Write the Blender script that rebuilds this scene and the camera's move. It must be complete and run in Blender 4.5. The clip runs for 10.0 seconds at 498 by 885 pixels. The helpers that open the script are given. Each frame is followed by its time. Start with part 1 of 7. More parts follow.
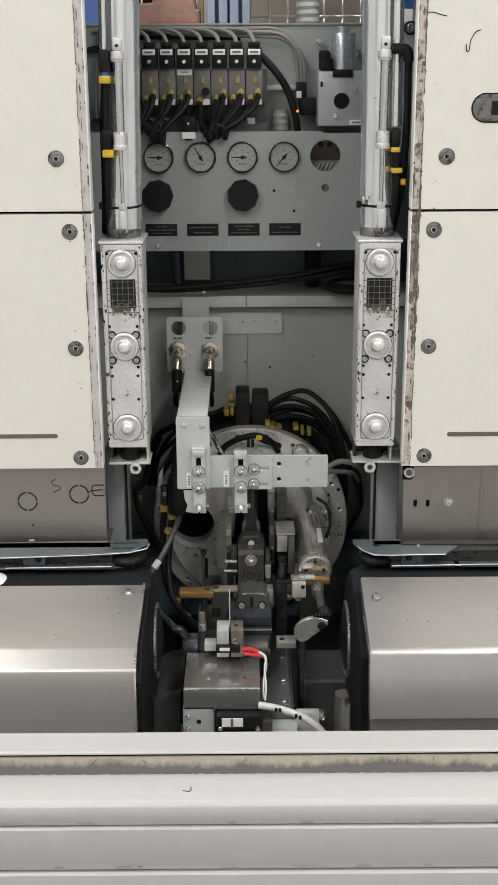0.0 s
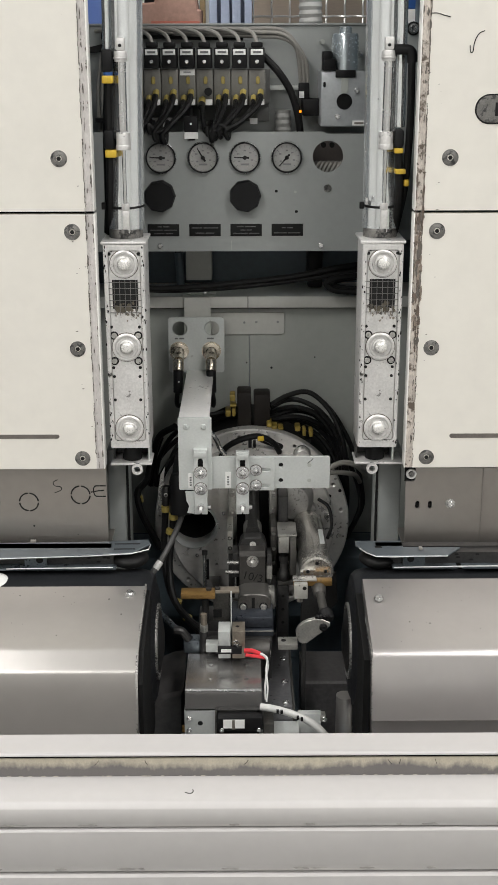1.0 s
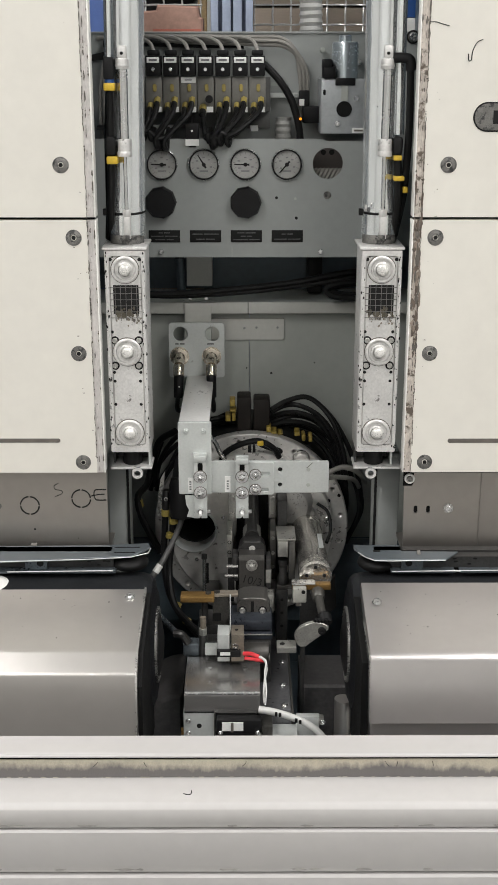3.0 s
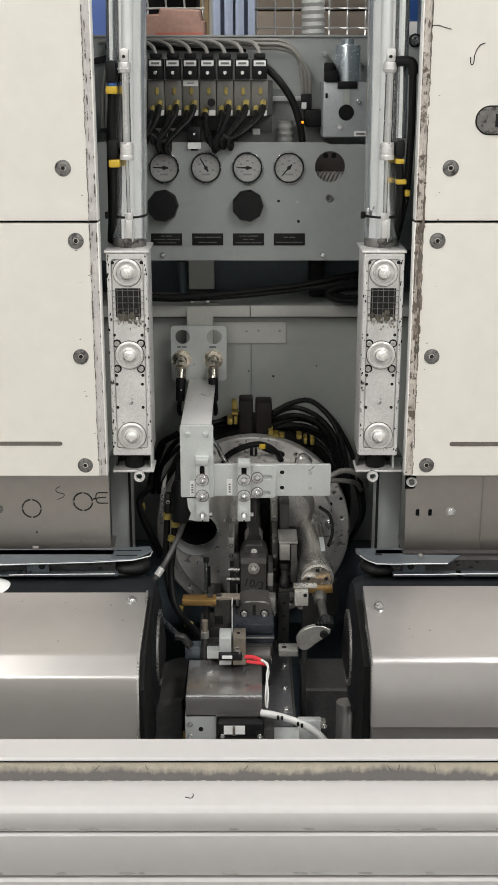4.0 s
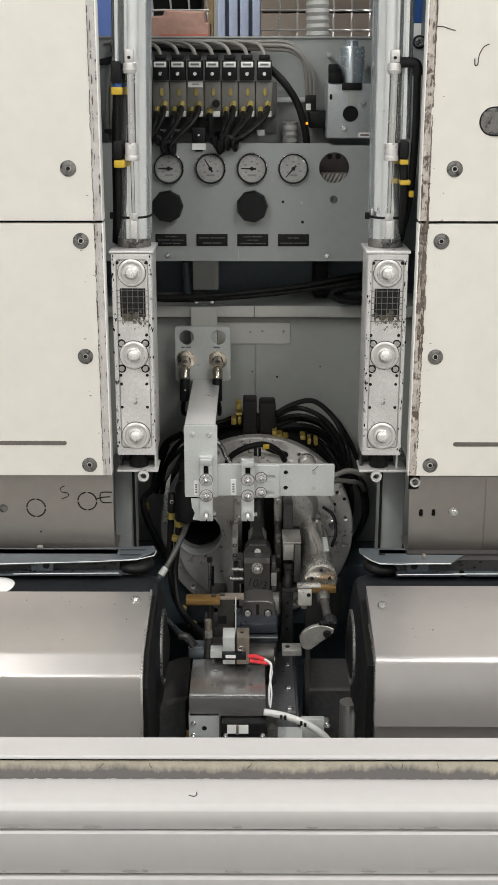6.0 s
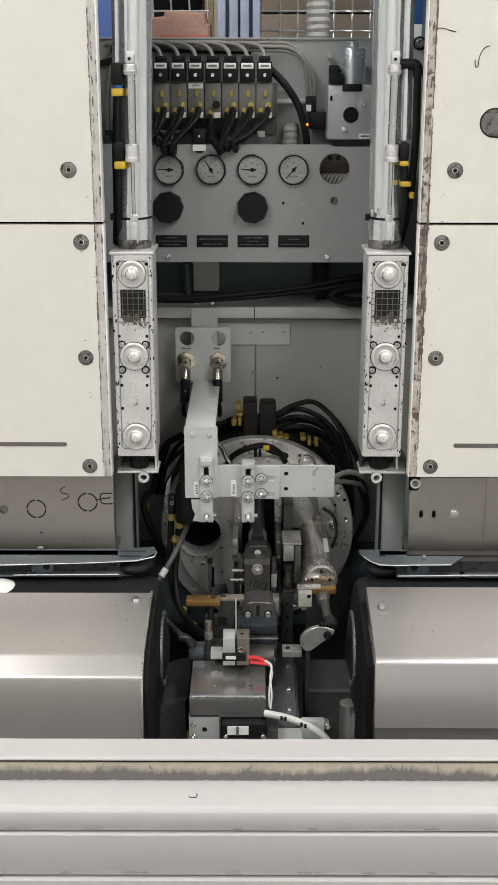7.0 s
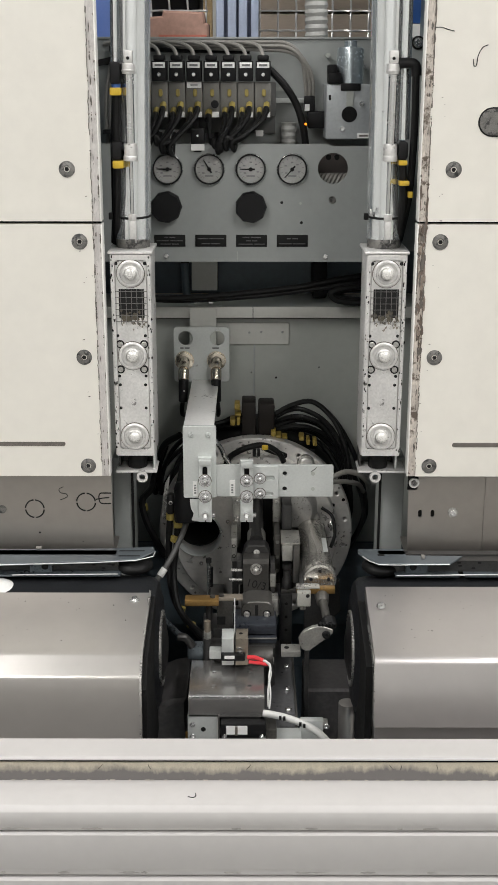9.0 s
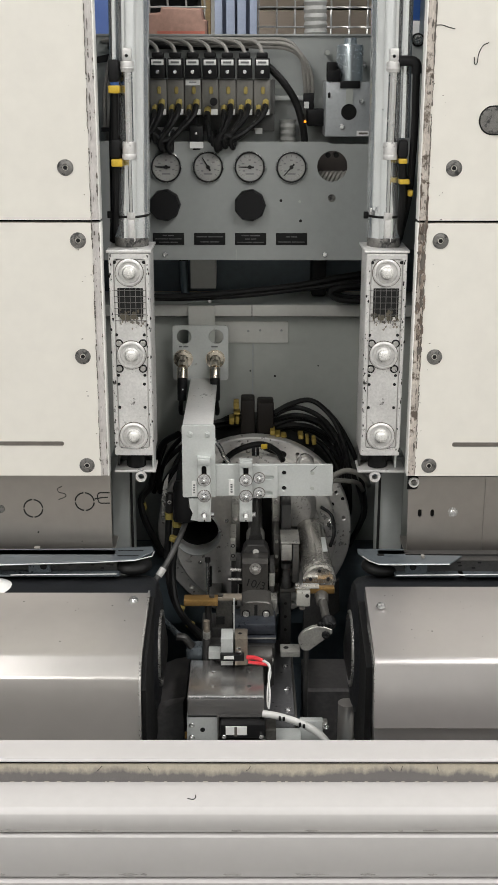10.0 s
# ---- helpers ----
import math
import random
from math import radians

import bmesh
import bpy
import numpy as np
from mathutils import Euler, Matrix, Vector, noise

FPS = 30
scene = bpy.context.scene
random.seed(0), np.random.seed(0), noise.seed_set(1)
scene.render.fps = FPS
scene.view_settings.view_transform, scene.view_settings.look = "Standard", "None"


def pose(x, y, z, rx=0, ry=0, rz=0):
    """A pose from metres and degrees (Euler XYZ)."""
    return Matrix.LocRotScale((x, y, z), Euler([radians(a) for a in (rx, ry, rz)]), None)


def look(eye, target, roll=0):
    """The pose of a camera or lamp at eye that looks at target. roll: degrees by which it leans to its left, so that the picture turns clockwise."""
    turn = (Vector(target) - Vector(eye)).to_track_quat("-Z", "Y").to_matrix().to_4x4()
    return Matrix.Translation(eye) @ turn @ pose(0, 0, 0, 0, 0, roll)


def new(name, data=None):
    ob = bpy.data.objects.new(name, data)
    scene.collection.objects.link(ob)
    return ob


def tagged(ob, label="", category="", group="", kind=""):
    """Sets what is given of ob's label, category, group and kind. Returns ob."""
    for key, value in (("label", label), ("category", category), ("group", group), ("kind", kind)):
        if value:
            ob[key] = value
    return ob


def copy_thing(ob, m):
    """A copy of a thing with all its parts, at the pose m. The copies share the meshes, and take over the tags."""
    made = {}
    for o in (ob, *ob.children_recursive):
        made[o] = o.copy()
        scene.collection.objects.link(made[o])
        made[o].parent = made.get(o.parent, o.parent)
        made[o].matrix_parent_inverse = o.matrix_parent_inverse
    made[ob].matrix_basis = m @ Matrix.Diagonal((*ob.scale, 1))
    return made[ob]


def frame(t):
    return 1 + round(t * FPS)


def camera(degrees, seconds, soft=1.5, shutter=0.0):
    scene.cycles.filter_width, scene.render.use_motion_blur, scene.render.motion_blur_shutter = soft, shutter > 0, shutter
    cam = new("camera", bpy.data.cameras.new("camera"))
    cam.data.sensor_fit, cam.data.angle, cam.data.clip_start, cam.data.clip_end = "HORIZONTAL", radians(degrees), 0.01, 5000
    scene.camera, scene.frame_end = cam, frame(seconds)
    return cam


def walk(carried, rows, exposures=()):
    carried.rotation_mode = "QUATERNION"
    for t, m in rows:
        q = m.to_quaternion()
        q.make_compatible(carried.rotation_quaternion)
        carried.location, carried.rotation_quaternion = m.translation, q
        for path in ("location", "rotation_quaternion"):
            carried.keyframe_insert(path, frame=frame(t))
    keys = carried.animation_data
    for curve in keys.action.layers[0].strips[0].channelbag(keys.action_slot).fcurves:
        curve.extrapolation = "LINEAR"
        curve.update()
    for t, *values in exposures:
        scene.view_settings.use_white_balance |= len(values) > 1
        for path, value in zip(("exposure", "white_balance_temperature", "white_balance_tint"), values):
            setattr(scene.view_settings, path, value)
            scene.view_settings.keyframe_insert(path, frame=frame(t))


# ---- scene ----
cam = camera(23.7, 10.0, soft=1.3)
PATH = [
    (0, (0.0055, 0.0125, 1.5987), (0.01, 1.9143, 0.9796), -0.33),
    (0.5, (0.0035, 0.0151, 1.6017), (0.0089, 1.9159, 0.9797), -0.22),
    (1, (-0.0008, 0.0164, 1.6002), (0.0071, 1.9178, 0.98), -0.15),
    (1.5, (0.0007, 0.0129, 1.6018), (0.0073, 1.9149, 0.9834), -0.06),
    (2, (-0.0011, 0.0069, 1.5995), (0.0056, 1.9111, 0.9879), -0.04),
    (2.5, (0.0019, 0.0027, 1.6006), (0.0086, 1.9072, 0.9899), -0.02),
    (4, (0.0018, 0.0033, 1.6005), (0.0044, 1.9099, 0.9964), -0.00),
    (4.5, (-0.001, 0.0015, 1.6008), (0.0002, 1.9086, 0.9982), 0.02),
    (5, (-0.002, -0.0012, 1.5979), (-0.0014, 1.9066, 0.9975), 0.06),
    (5.5, (0.0, -0.0025, 1.5975), (-0.0014, 1.9055, 0.9979), 0.06),
    (7, (0.0002, -0.0022, 1.5996), (-0.0025, 1.9058, 0.9999), 0.09),
    (7.5, (-0.0017, -0.0026, 1.6018), (-0.0034, 1.9052, 1.0015), 0.12),
    (8, (-0.0018, -0.0028, 1.6019), (-0.0011, 1.9049, 1.0013), 0.12),
    (8.5, (0.0013, -0.0017, 1.5979), (-0.0002, 1.9068, 0.9998), 0.10),
    (9, (-0.0001, -0.0013, 1.5977), (-0.0002, 1.907, 0.9989), 0.08),
    (9.5, (-0.0013, 0.0031, 1.6007), (0.0002, 1.9096, 0.9962), 0.06),
    (10, (-0.0036, 0.0075, 1.6025), (0.0013, 1.9131, 0.9954), 0.11),
]
walk(cam, [(t, look(eye, target, roll)) for t, eye, target, roll in PATH], [(0.0, -0.03), (2.0, 0.0), (10.0, 0.0)])

# ---- light: a factory hall lit by ceiling panels ----
LAMP_WATTS = 42.0
world = bpy.data.worlds.new("hall_air")
world.use_nodes = True
world.node_tree.nodes["Background"].inputs[0].default_value = (0.9, 0.95, 1.0, 1)
world.node_tree.nodes["Background"].inputs[1].default_value = 0.05
scene.world = world
LAMPS = [(-1.5, -3.1), (1.5, -3.1), (-1.5, -1.0), (1.5, -1.0), (-1.6, 0.9), (1.6, 0.9)]
for lx, ly in LAMPS:
    lamp = bpy.data.lights.new("panel_light", "AREA")
    lamp.shape, lamp.size, lamp.size_y, lamp.energy = "RECTANGLE", 0.55, 1.5, LAMP_WATTS
    lamp.color = (1.0, 0.985, 0.97)
    new("panel_light", lamp).matrix_world = pose(lx, ly, 3.66)


# ---- materials ----
def mat(name, base, rough=0.5, metal=0.0, vary=0.12, scale=18.0, bump=0.05, grime=None, stretch=(1, 1, 1), amount=0.5, gscale=9.0, spec=0.5, gloss_vary=0.1):
    """Noise at two scales over a base colour, with optional grime of its own shape."""
    m = bpy.data.materials.new(name)
    m.use_nodes = True
    nt = m.node_tree
    nodes, link = nt.nodes, nt.links.new
    bsdf = nodes["Principled BSDF"]
    bsdf.inputs["Metallic"].default_value = metal
    bsdf.inputs["Specular IOR Level"].default_value = spec if max(base) > 0.03 else 0.2
    co = nodes.new("ShaderNodeTexCoord")
    mp = nodes.new("ShaderNodeMapping")
    mp.inputs["Scale"].default_value = stretch
    link(co.outputs["Object"], mp.inputs["Vector"])
    n1 = nodes.new("ShaderNodeTexNoise")
    n1.inputs["Scale"].default_value, n1.inputs["Detail"].default_value = scale, 6
    n2 = nodes.new("ShaderNodeTexNoise")
    n2.inputs["Scale"].default_value, n2.inputs["Detail"].default_value = scale * 14, 3
    link(mp.outputs[0], n1.inputs["Vector"])
    link(mp.outputs[0], n2.inputs["Vector"])
    mixn = nodes.new("ShaderNodeMath")
    mixn.operation = "ADD"
    link(n1.outputs["Fac"], mixn.inputs[0])
    link(n2.outputs["Fac"], mixn.inputs[1])
    ramp = nodes.new("ShaderNodeMapRange")
    ramp.inputs["From Min"].default_value, ramp.inputs["From Max"].default_value = 0.7, 1.3
    ramp.inputs["To Min"].default_value, ramp.inputs["To Max"].default_value = 1 - vary, 1 + vary
    link(mixn.outputs[0], ramp.inputs[0])
    rnd = nodes.new("ShaderNodeObjectInfo")
    rr = nodes.new("ShaderNodeMapRange")
    rr.inputs["To Min"].default_value, rr.inputs["To Max"].default_value = 1 - vary * 0.4, 1 + vary * 0.4
    link(rnd.outputs["Random"], rr.inputs[0])
    mul = nodes.new("ShaderNodeMath")
    mul.operation = "MULTIPLY"
    link(ramp.outputs[0], mul.inputs[0])
    link(rr.outputs[0], mul.inputs[1])
    col = nodes.new("ShaderNodeVectorMath")
    col.operation = "SCALE"
    col.inputs[0].default_value = base
    link(mul.outputs[0], col.inputs["Scale"])
    out, rsock = col.outputs[0], None
    ro = nodes.new("ShaderNodeMapRange")
    ro.inputs["From Min"].default_value, ro.inputs["From Max"].default_value = 0.7, 1.3
    ro.inputs["To Min"].default_value, ro.inputs["To Max"].default_value = max(rough - gloss_vary, 0.03), min(rough + gloss_vary, 1)
    link(mixn.outputs[0], ro.inputs[0])
    rsock = ro.outputs[0]
    if grime:
        g = nodes.new("ShaderNodeTexNoise")
        g.inputs["Scale"].default_value, g.inputs["Detail"].default_value, g.inputs["Roughness"].default_value = gscale * 10, 8, 0.65
        link(co.outputs["Object"], g.inputs["Vector"])
        gr = nodes.new("ShaderNodeMapRange")
        gr.inputs["From Min"].default_value, gr.inputs["From Max"].default_value = 0.72 - amount * 0.3, 0.8 - amount * 0.3
        link(g.outputs["Fac"], gr.inputs[0])
        mx = nodes.new("ShaderNodeMix")
        mx.data_type = "RGBA"
        link(gr.outputs[0], mx.inputs["Factor"])
        link(out, mx.inputs["A"])
        mx.inputs["B"].default_value = (*grime, 1)
        out = mx.outputs["Result"]
        if metal > 0:
            mm = nodes.new("ShaderNodeMapRange")
            mm.inputs["To Min"].default_value, mm.inputs["To Max"].default_value = metal, 0.0
            link(gr.outputs[0], mm.inputs[0])
            link(mm.outputs[0], bsdf.inputs["Metallic"])
    link(out, bsdf.inputs["Base Color"])
    link(rsock, bsdf.inputs["Roughness"])
    if bump:
        b = nodes.new("ShaderNodeBump")
        b.inputs["Strength"].default_value, b.inputs["Distance"].default_value = bump, 0.002
        link(mixn.outputs[0], b.inputs["Height"])
        link(b.outputs[0], bsdf.inputs["Normal"])
    return m


def glow(name, colour, strength):
    m = bpy.data.materials.new(name)
    m.use_nodes = True
    b = m.node_tree.nodes["Principled BSDF"]
    b.inputs["Base Color"].default_value = (*colour, 1)
    b.inputs["Emission Color"].default_value, b.inputs["Emission Strength"].default_value = (*colour, 1), strength
    return m


M = dict(
    cream=mat("cream_paint", (0.73, 0.705, 0.645), 0.42, vary=0.03, scale=3, bump=0.02, grime=(0.55, 0.5, 0.4), amount=0.02, gscale=3),
    chipped=mat("chipped_edge", (0.60, 0.57, 0.55), 0.5, 0.2, 0.16, 40, 0.2, grime=(0.16, 0.13, 0.115), amount=0.34, gscale=9, stretch=(1, 1, 0.3)),
    grimed=mat("grimy_edge", (0.52, 0.47, 0.42), 0.6, 0.1, 0.3, 40, 0.3, grime=(0.11, 0.085, 0.065), amount=0.62, gscale=5, stretch=(1, 1, 0.3)),
    # rim's lit edge is put into this near-white colour
    rimwhite=mat("lit_rim", (0.85, 0.84, 0.8), 0.4, vary=0.06),
    rail=mat("rail_paint", (0.51, 0.494, 0.485), 0.4, vary=0.03, scale=4, bump=0.0),
    stainless=mat("brushed_stainless", (0.505, 0.485, 0.462), 0.30, 0.72, 0.03, 3, 0.0, gloss_vary=0.02),
    cover=mat("grey_brushed_cover", (0.53, 0.508, 0.498), 0.32, 0.84, 0.03, 3, 0.0, gloss_vary=0.02),
    apron=mat("brushed_apron", (0.35, 0.325, 0.30), 0.38, 0.86, 0.05, 4, 0.0, gloss_vary=0.04),
    steel=mat("machined_steel", (0.50, 0.49, 0.47), 0.30, 0.8, 0.10, 25, 0.01, grime=(0.14, 0.13, 0.12), amount=0.14, gscale=3),
    darksteel=mat("oiled_dark_steel", (0.055, 0.054, 0.053), 0.38, 0.6, 0.25, 25, 0.08, grime=(0.03, 0.03, 0.03), amount=0.3, gscale=6),
    chrome=mat("bright_zinc", (0.72, 0.72, 0.72), 0.22, 0.95, 0.06, 20, 0.0),
    tube=mat("galvanised_tube", (0.92, 0.945, 0.955), 0.16, 0.8, 0.10, 10, 0.02, stretch=(1, 1, 0.2), grime=(0.30, 0.295, 0.28), amount=0.12, gscale=7),
    zinc=mat("zinc_plate", (0.58, 0.60, 0.585), 0.5, 0.45, 0.08, 20, 0.04, grime=(0.3, 0.3, 0.27), amount=0.14, gscale=5),
    cast=mat("cast_aluminium", (0.67, 0.66, 0.645), 0.42, 0.45, 0.13, 22, 0.1, grime=(0.05, 0.045, 0.04), amount=0.35, gscale=7),
    grey=mat("grey_enamel", (0.385, 0.40, 0.37), 0.42, vary=0.05, scale=5, bump=0.03),
    panelgrey=mat("panel_grey_enamel", (0.30, 0.315, 0.305), 0.4, vary=0.04, scale=6, bump=0.02, grime=(0.2, 0.2, 0.19), amount=0.05),
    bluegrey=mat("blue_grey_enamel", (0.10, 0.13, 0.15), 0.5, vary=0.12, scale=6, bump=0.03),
    black=mat("black_plastic", (0.009, 0.009, 0.0095), 0.5, vary=0.2, scale=25, bump=0.04),
    rubber=mat("black_rubber", (0.008, 0.008, 0.008), 0.5, vary=0.2, scale=30, bump=0.08),
    belt=mat("belt_rubber", (0.014, 0.015, 0.017), 0.5, vary=0.2, scale=20, bump=0.05),
    yellow=mat("yellow_plastic", (0.58, 0.39, 0.03), 0.45, vary=0.12, scale=40, grime=(0.12, 0.1, 0.03), amount=0.2),
    dullyellow=mat("dull_yellow_plastic", (0.30, 0.235, 0.06), 0.5, vary=0.2, scale=40),
    brass=mat("stained_brass", (0.30, 0.18, 0.06), 0.42, 0.7, 0.2, 30, 0.06, grime=(0.08, 0.06, 0.03), amount=0.35),
    red=mat("red_plastic", (0.62, 0.03, 0.04), 0.4),
    white=mat("white_plastic", (0.78, 0.78, 0.76), 0.4, vary=0.04),
    dial=mat("dial_white", (0.28, 0.28, 0.27), 0.35, vary=0.05),
    ink=mat("ink", (0.012, 0.012, 0.012), 0.6),
    print=mat("faint_print", (0.16, 0.16, 0.16), 0.6),
    cable=mat("grey_cable", (0.24, 0.23, 0.21), 0.5, vary=0.1),
    palehose=mat("pale_hose", (0.6, 0.6, 0.58), 0.45, vary=0.12, scale=60, grime=(0.14, 0.14, 0.14), amount=0.34, gscale=7),
    corrugated=mat("corrugated_grey", (0.42, 0.42, 0.40), 0.5, vary=0.08),
    blueprofile=mat("blue_anodised", (0.36, 0.41, 0.53), 0.4, 0.4, vary=0.06),
    bluepaint=mat("blue_paint", (0.03, 0.10, 0.32), 0.4, vary=0.05),
    bluecol=mat("blue_column_paint", (0.12, 0.2, 0.5), 0.4, vary=0.05),
    wood=mat("raw_wood", (0.55, 0.4, 0.22), 0.7, vary=0.2, scale=8, stretch=(1, 1, 8), bump=0.15),
    crate=mat("red_brown_crate", (0.50, 0.30, 0.235), 0.6, vary=0.15, scale=8),
    card=mat("cardboard", (0.50, 0.42, 0.34), 0.8, vary=0.08, scale=5, stretch=(1, 1, 4)),
    wire=mat("galvanised_wire", (0.75, 0.74, 0.72), 0.35, 0.5, vary=0.08),
    concrete=mat("concrete", (0.3, 0.3, 0.29), 0.7, vary=0.15, scale=2, bump=0.1),
    hall=mat("hall_paint", (0.72, 0.72, 0.70), 0.7, vary=0.05, scale=1),
    led=glow("amber_led", (1.0, 0.28, 0.01), 1.6),
    diffuser=glow("light_diffuser", (1.0, 0.97, 0.93), 3.0),
    # flat black painted in for the shade in gaps, notches and openings
    void=mat("shade_black", (0.008, 0.008, 0.008), 0.8),
    cloth=mat("grey_sheet", (0.11, 0.105, 0.105), 0.4, 0.3, vary=0.25, scale=9, bump=0.1),
)

# ---- mesh helpers ----
ORIGIN = {}


def thing(name, at, label, category, group="", kind=""):
    """An empty at a thing's base."""
    ob = new(name)
    ob.location = at
    ob.empty_display_size = 0.05
    ORIGIN[ob.name] = Vector(at)
    return tagged(ob, label, category, group, kind)


def mesh_of(name, bm, material, smooth=35):
    bmesh.ops.recalc_face_normals(bm, faces=bm.faces)
    me = bpy.data.meshes.new(name)
    bm.to_mesh(me)
    bm.free()
    me.materials.append(M[material])
    me.shade_smooth()
    me.set_sharp_from_angle(angle=radians(smooth))
    return me


def part(name, bm, material, parent, label=""):
    """One mesh object under a thing or under a part; bm is in world metres."""
    base = ORIGIN[parent.name]
    bm.transform(Matrix.Translation(-base))
    ob = new(name, mesh_of(name, bm, material))
    ob.parent = parent
    ORIGIN[ob.name] = base
    return tagged(ob, label)


def solo(name, bm, material, label, category, group="", kind="", at=None):
    """A thing of one mesh, with its origin at its base."""
    zs = [v.co.z for v in bm.verts]
    c = sum((v.co for v in bm.verts), Vector()) / len(bm.verts)
    c = Vector((c.x, c.y, min(zs))) if at is None else Vector(at)
    bm.transform(Matrix.Translation(-c))
    ob = new(name, mesh_of(name, bm, material))
    ob.location = c
    ORIGIN[ob.name] = c
    return tagged(ob, label, category, group, kind)


def box(x0, x1, y0, y1, z0, z1, bevel=0.0, bm=None, seg=2):
    b = bmesh.new()
    bmesh.ops.create_cube(b, size=1)
    b.transform(Matrix.Translation(((x0 + x1) / 2, (y0 + y1) / 2, (z0 + z1) / 2)) @ Matrix.Diagonal((abs(x1 - x0), abs(y1 - y0), abs(z1 - z0), 1)))
    if bevel:
        bmesh.ops.bevel(b, geom=list(b.edges), offset=bevel, segments=seg, affect="EDGES", profile=0.5)
    return merge(bm, b)


def merge(bm, b):
    if bm is None:
        return b
    me = bpy.data.meshes.new("tmp")
    b.to_mesh(me)
    b.free()
    bm.from_mesh(me)
    bpy.data.meshes.remove(me)
    return bm


def rod(p, q, r, r2=None, seg=20, bm=None, bevel=0.0):
    """A cylinder or cone from p to q."""
    p, q = Vector(p), Vector(q)
    b = bmesh.new()
    d = q - p
    bmesh.ops.create_cone(b, cap_ends=True, segments=seg, radius1=r, radius2=r if r2 is None else r2, depth=d.length)
    if bevel:
        edges = [e for e in b.edges if abs(e.verts[0].co.z - e.verts[1].co.z) < 1e-6]
        bmesh.ops.bevel(b, geom=edges, offset=bevel, segments=2, affect="EDGES", profile=0.5)
    b.transform(Matrix.Translation((p + q) / 2) @ d.to_track_quat("Z", "Y").to_matrix().to_4x4())
    return merge(bm, b)


def lathe(p, axis, profile, seg=28, bm=None):
    """Turns (radius, height) pairs round an axis from p."""
    b = bmesh.new()
    m = Matrix.Translation(p) @ Vector(axis).normalized().to_track_quat("Z", "Y").to_matrix().to_4x4()
    rings = []
    for r, h in profile:
        if r < 1e-6:
            rings.append([b.verts.new(m @ Vector((0, 0, h)))])
        else:
            rings.append([b.verts.new(m @ Vector((r * math.cos(a), r * math.sin(a), h))) for a in (2 * math.pi * i / seg for i in range(seg))])
    for u, v in zip(rings, rings[1:]):
        for i in range(seg):
            j = (i + 1) % seg
            quad = [u[i % len(u)], u[j % len(u)], v[j % len(v)], v[i % len(v)]]
            quad = list(dict.fromkeys(quad))
            if len(quad) > 2:
                b.faces.new(quad)
    return merge(bm, b)


def smooth_path(pts, steps=6):
    pts = [Vector(p) for p in pts]
    ext = [pts[0] * 2 - pts[1], *pts, pts[-1] * 2 - pts[-2]]
    out = []
    for i in range(1, len(ext) - 2):
        a, b, c, d = ext[i - 1:i + 3]
        for k in range(steps):
            t = k / steps
            out.append(0.5 * (2 * b + (c - a) * t + (2 * a - 5 * b + 4 * c - d) * t * t + (3 * b - a - 3 * c + d) * t ** 3))
    return out + [pts[-1]]


def sweep(pts, r, seg=10, bm=None, steps=6, ribs=0.0):
    """A round hose along a smooth path; ribs: depth of its corrugation."""
    path = smooth_path(pts, steps)
    b = bmesh.new()
    side, rings = None, []
    for i, p in enumerate(path):
        d = (path[min(i + 1, len(path) - 1)] - path[max(i - 1, 0)]).normalized()
        if side is None:
            side = d.orthogonal().normalized()
        side = (side - d * side.dot(d)).normalized()
        up = d.cross(side)
        rad = r + (ribs if i % 2 else 0.0)
        rings.append([b.verts.new(p + (side * math.cos(a) + up * math.sin(a)) * rad) for a in (2 * math.pi * k / seg for k in range(seg))])
    for u, v in zip(rings, rings[1:]):
        for k in range(seg):
            b.faces.new((u[k], u[(k + 1) % seg], v[(k + 1) % seg], v[k]))
    b.faces.new(rings[0][::-1])
    b.faces.new(rings[-1])
    return merge(bm, b)


def circle(cx, cz, r, n=24, squash=1.0, start=0.0):
    return [(cx + r * math.cos(start + 2 * math.pi * i / n), cz + squash * r * math.sin(start + 2 * math.pi * i / n)) for i in range(n)]


def stadium(cx, cz, w, h, n=8):
    """A slot outline, w wide and h high."""
    r, out = min(w, h) / 2, []
    for k, (sx, sz) in enumerate(((1, 1), (-1, 1), (-1, -1), (1, -1))):
        for i in range(n):
            a = math.pi / 2 * (k + i / (n - 1))
            out.append((cx + sx * (w / 2 - r) + r * math.cos(a), cz + sz * (h / 2 - r) + r * math.sin(a)))
    return out


def rounded(x0, x1, z0, z1, r, n=5):
    out = []
    for k, (cx, cz) in enumerate(((x1 - r, z1 - r), (x0 + r, z1 - r), (x0 + r, z0 + r), (x1 - r, z0 + r))):
        for i in range(n):
            a = math.pi / 2 * (k + i / (n - 1))
            out.append((cx + r * math.cos(a), cz + r * math.sin(a)))
    return out


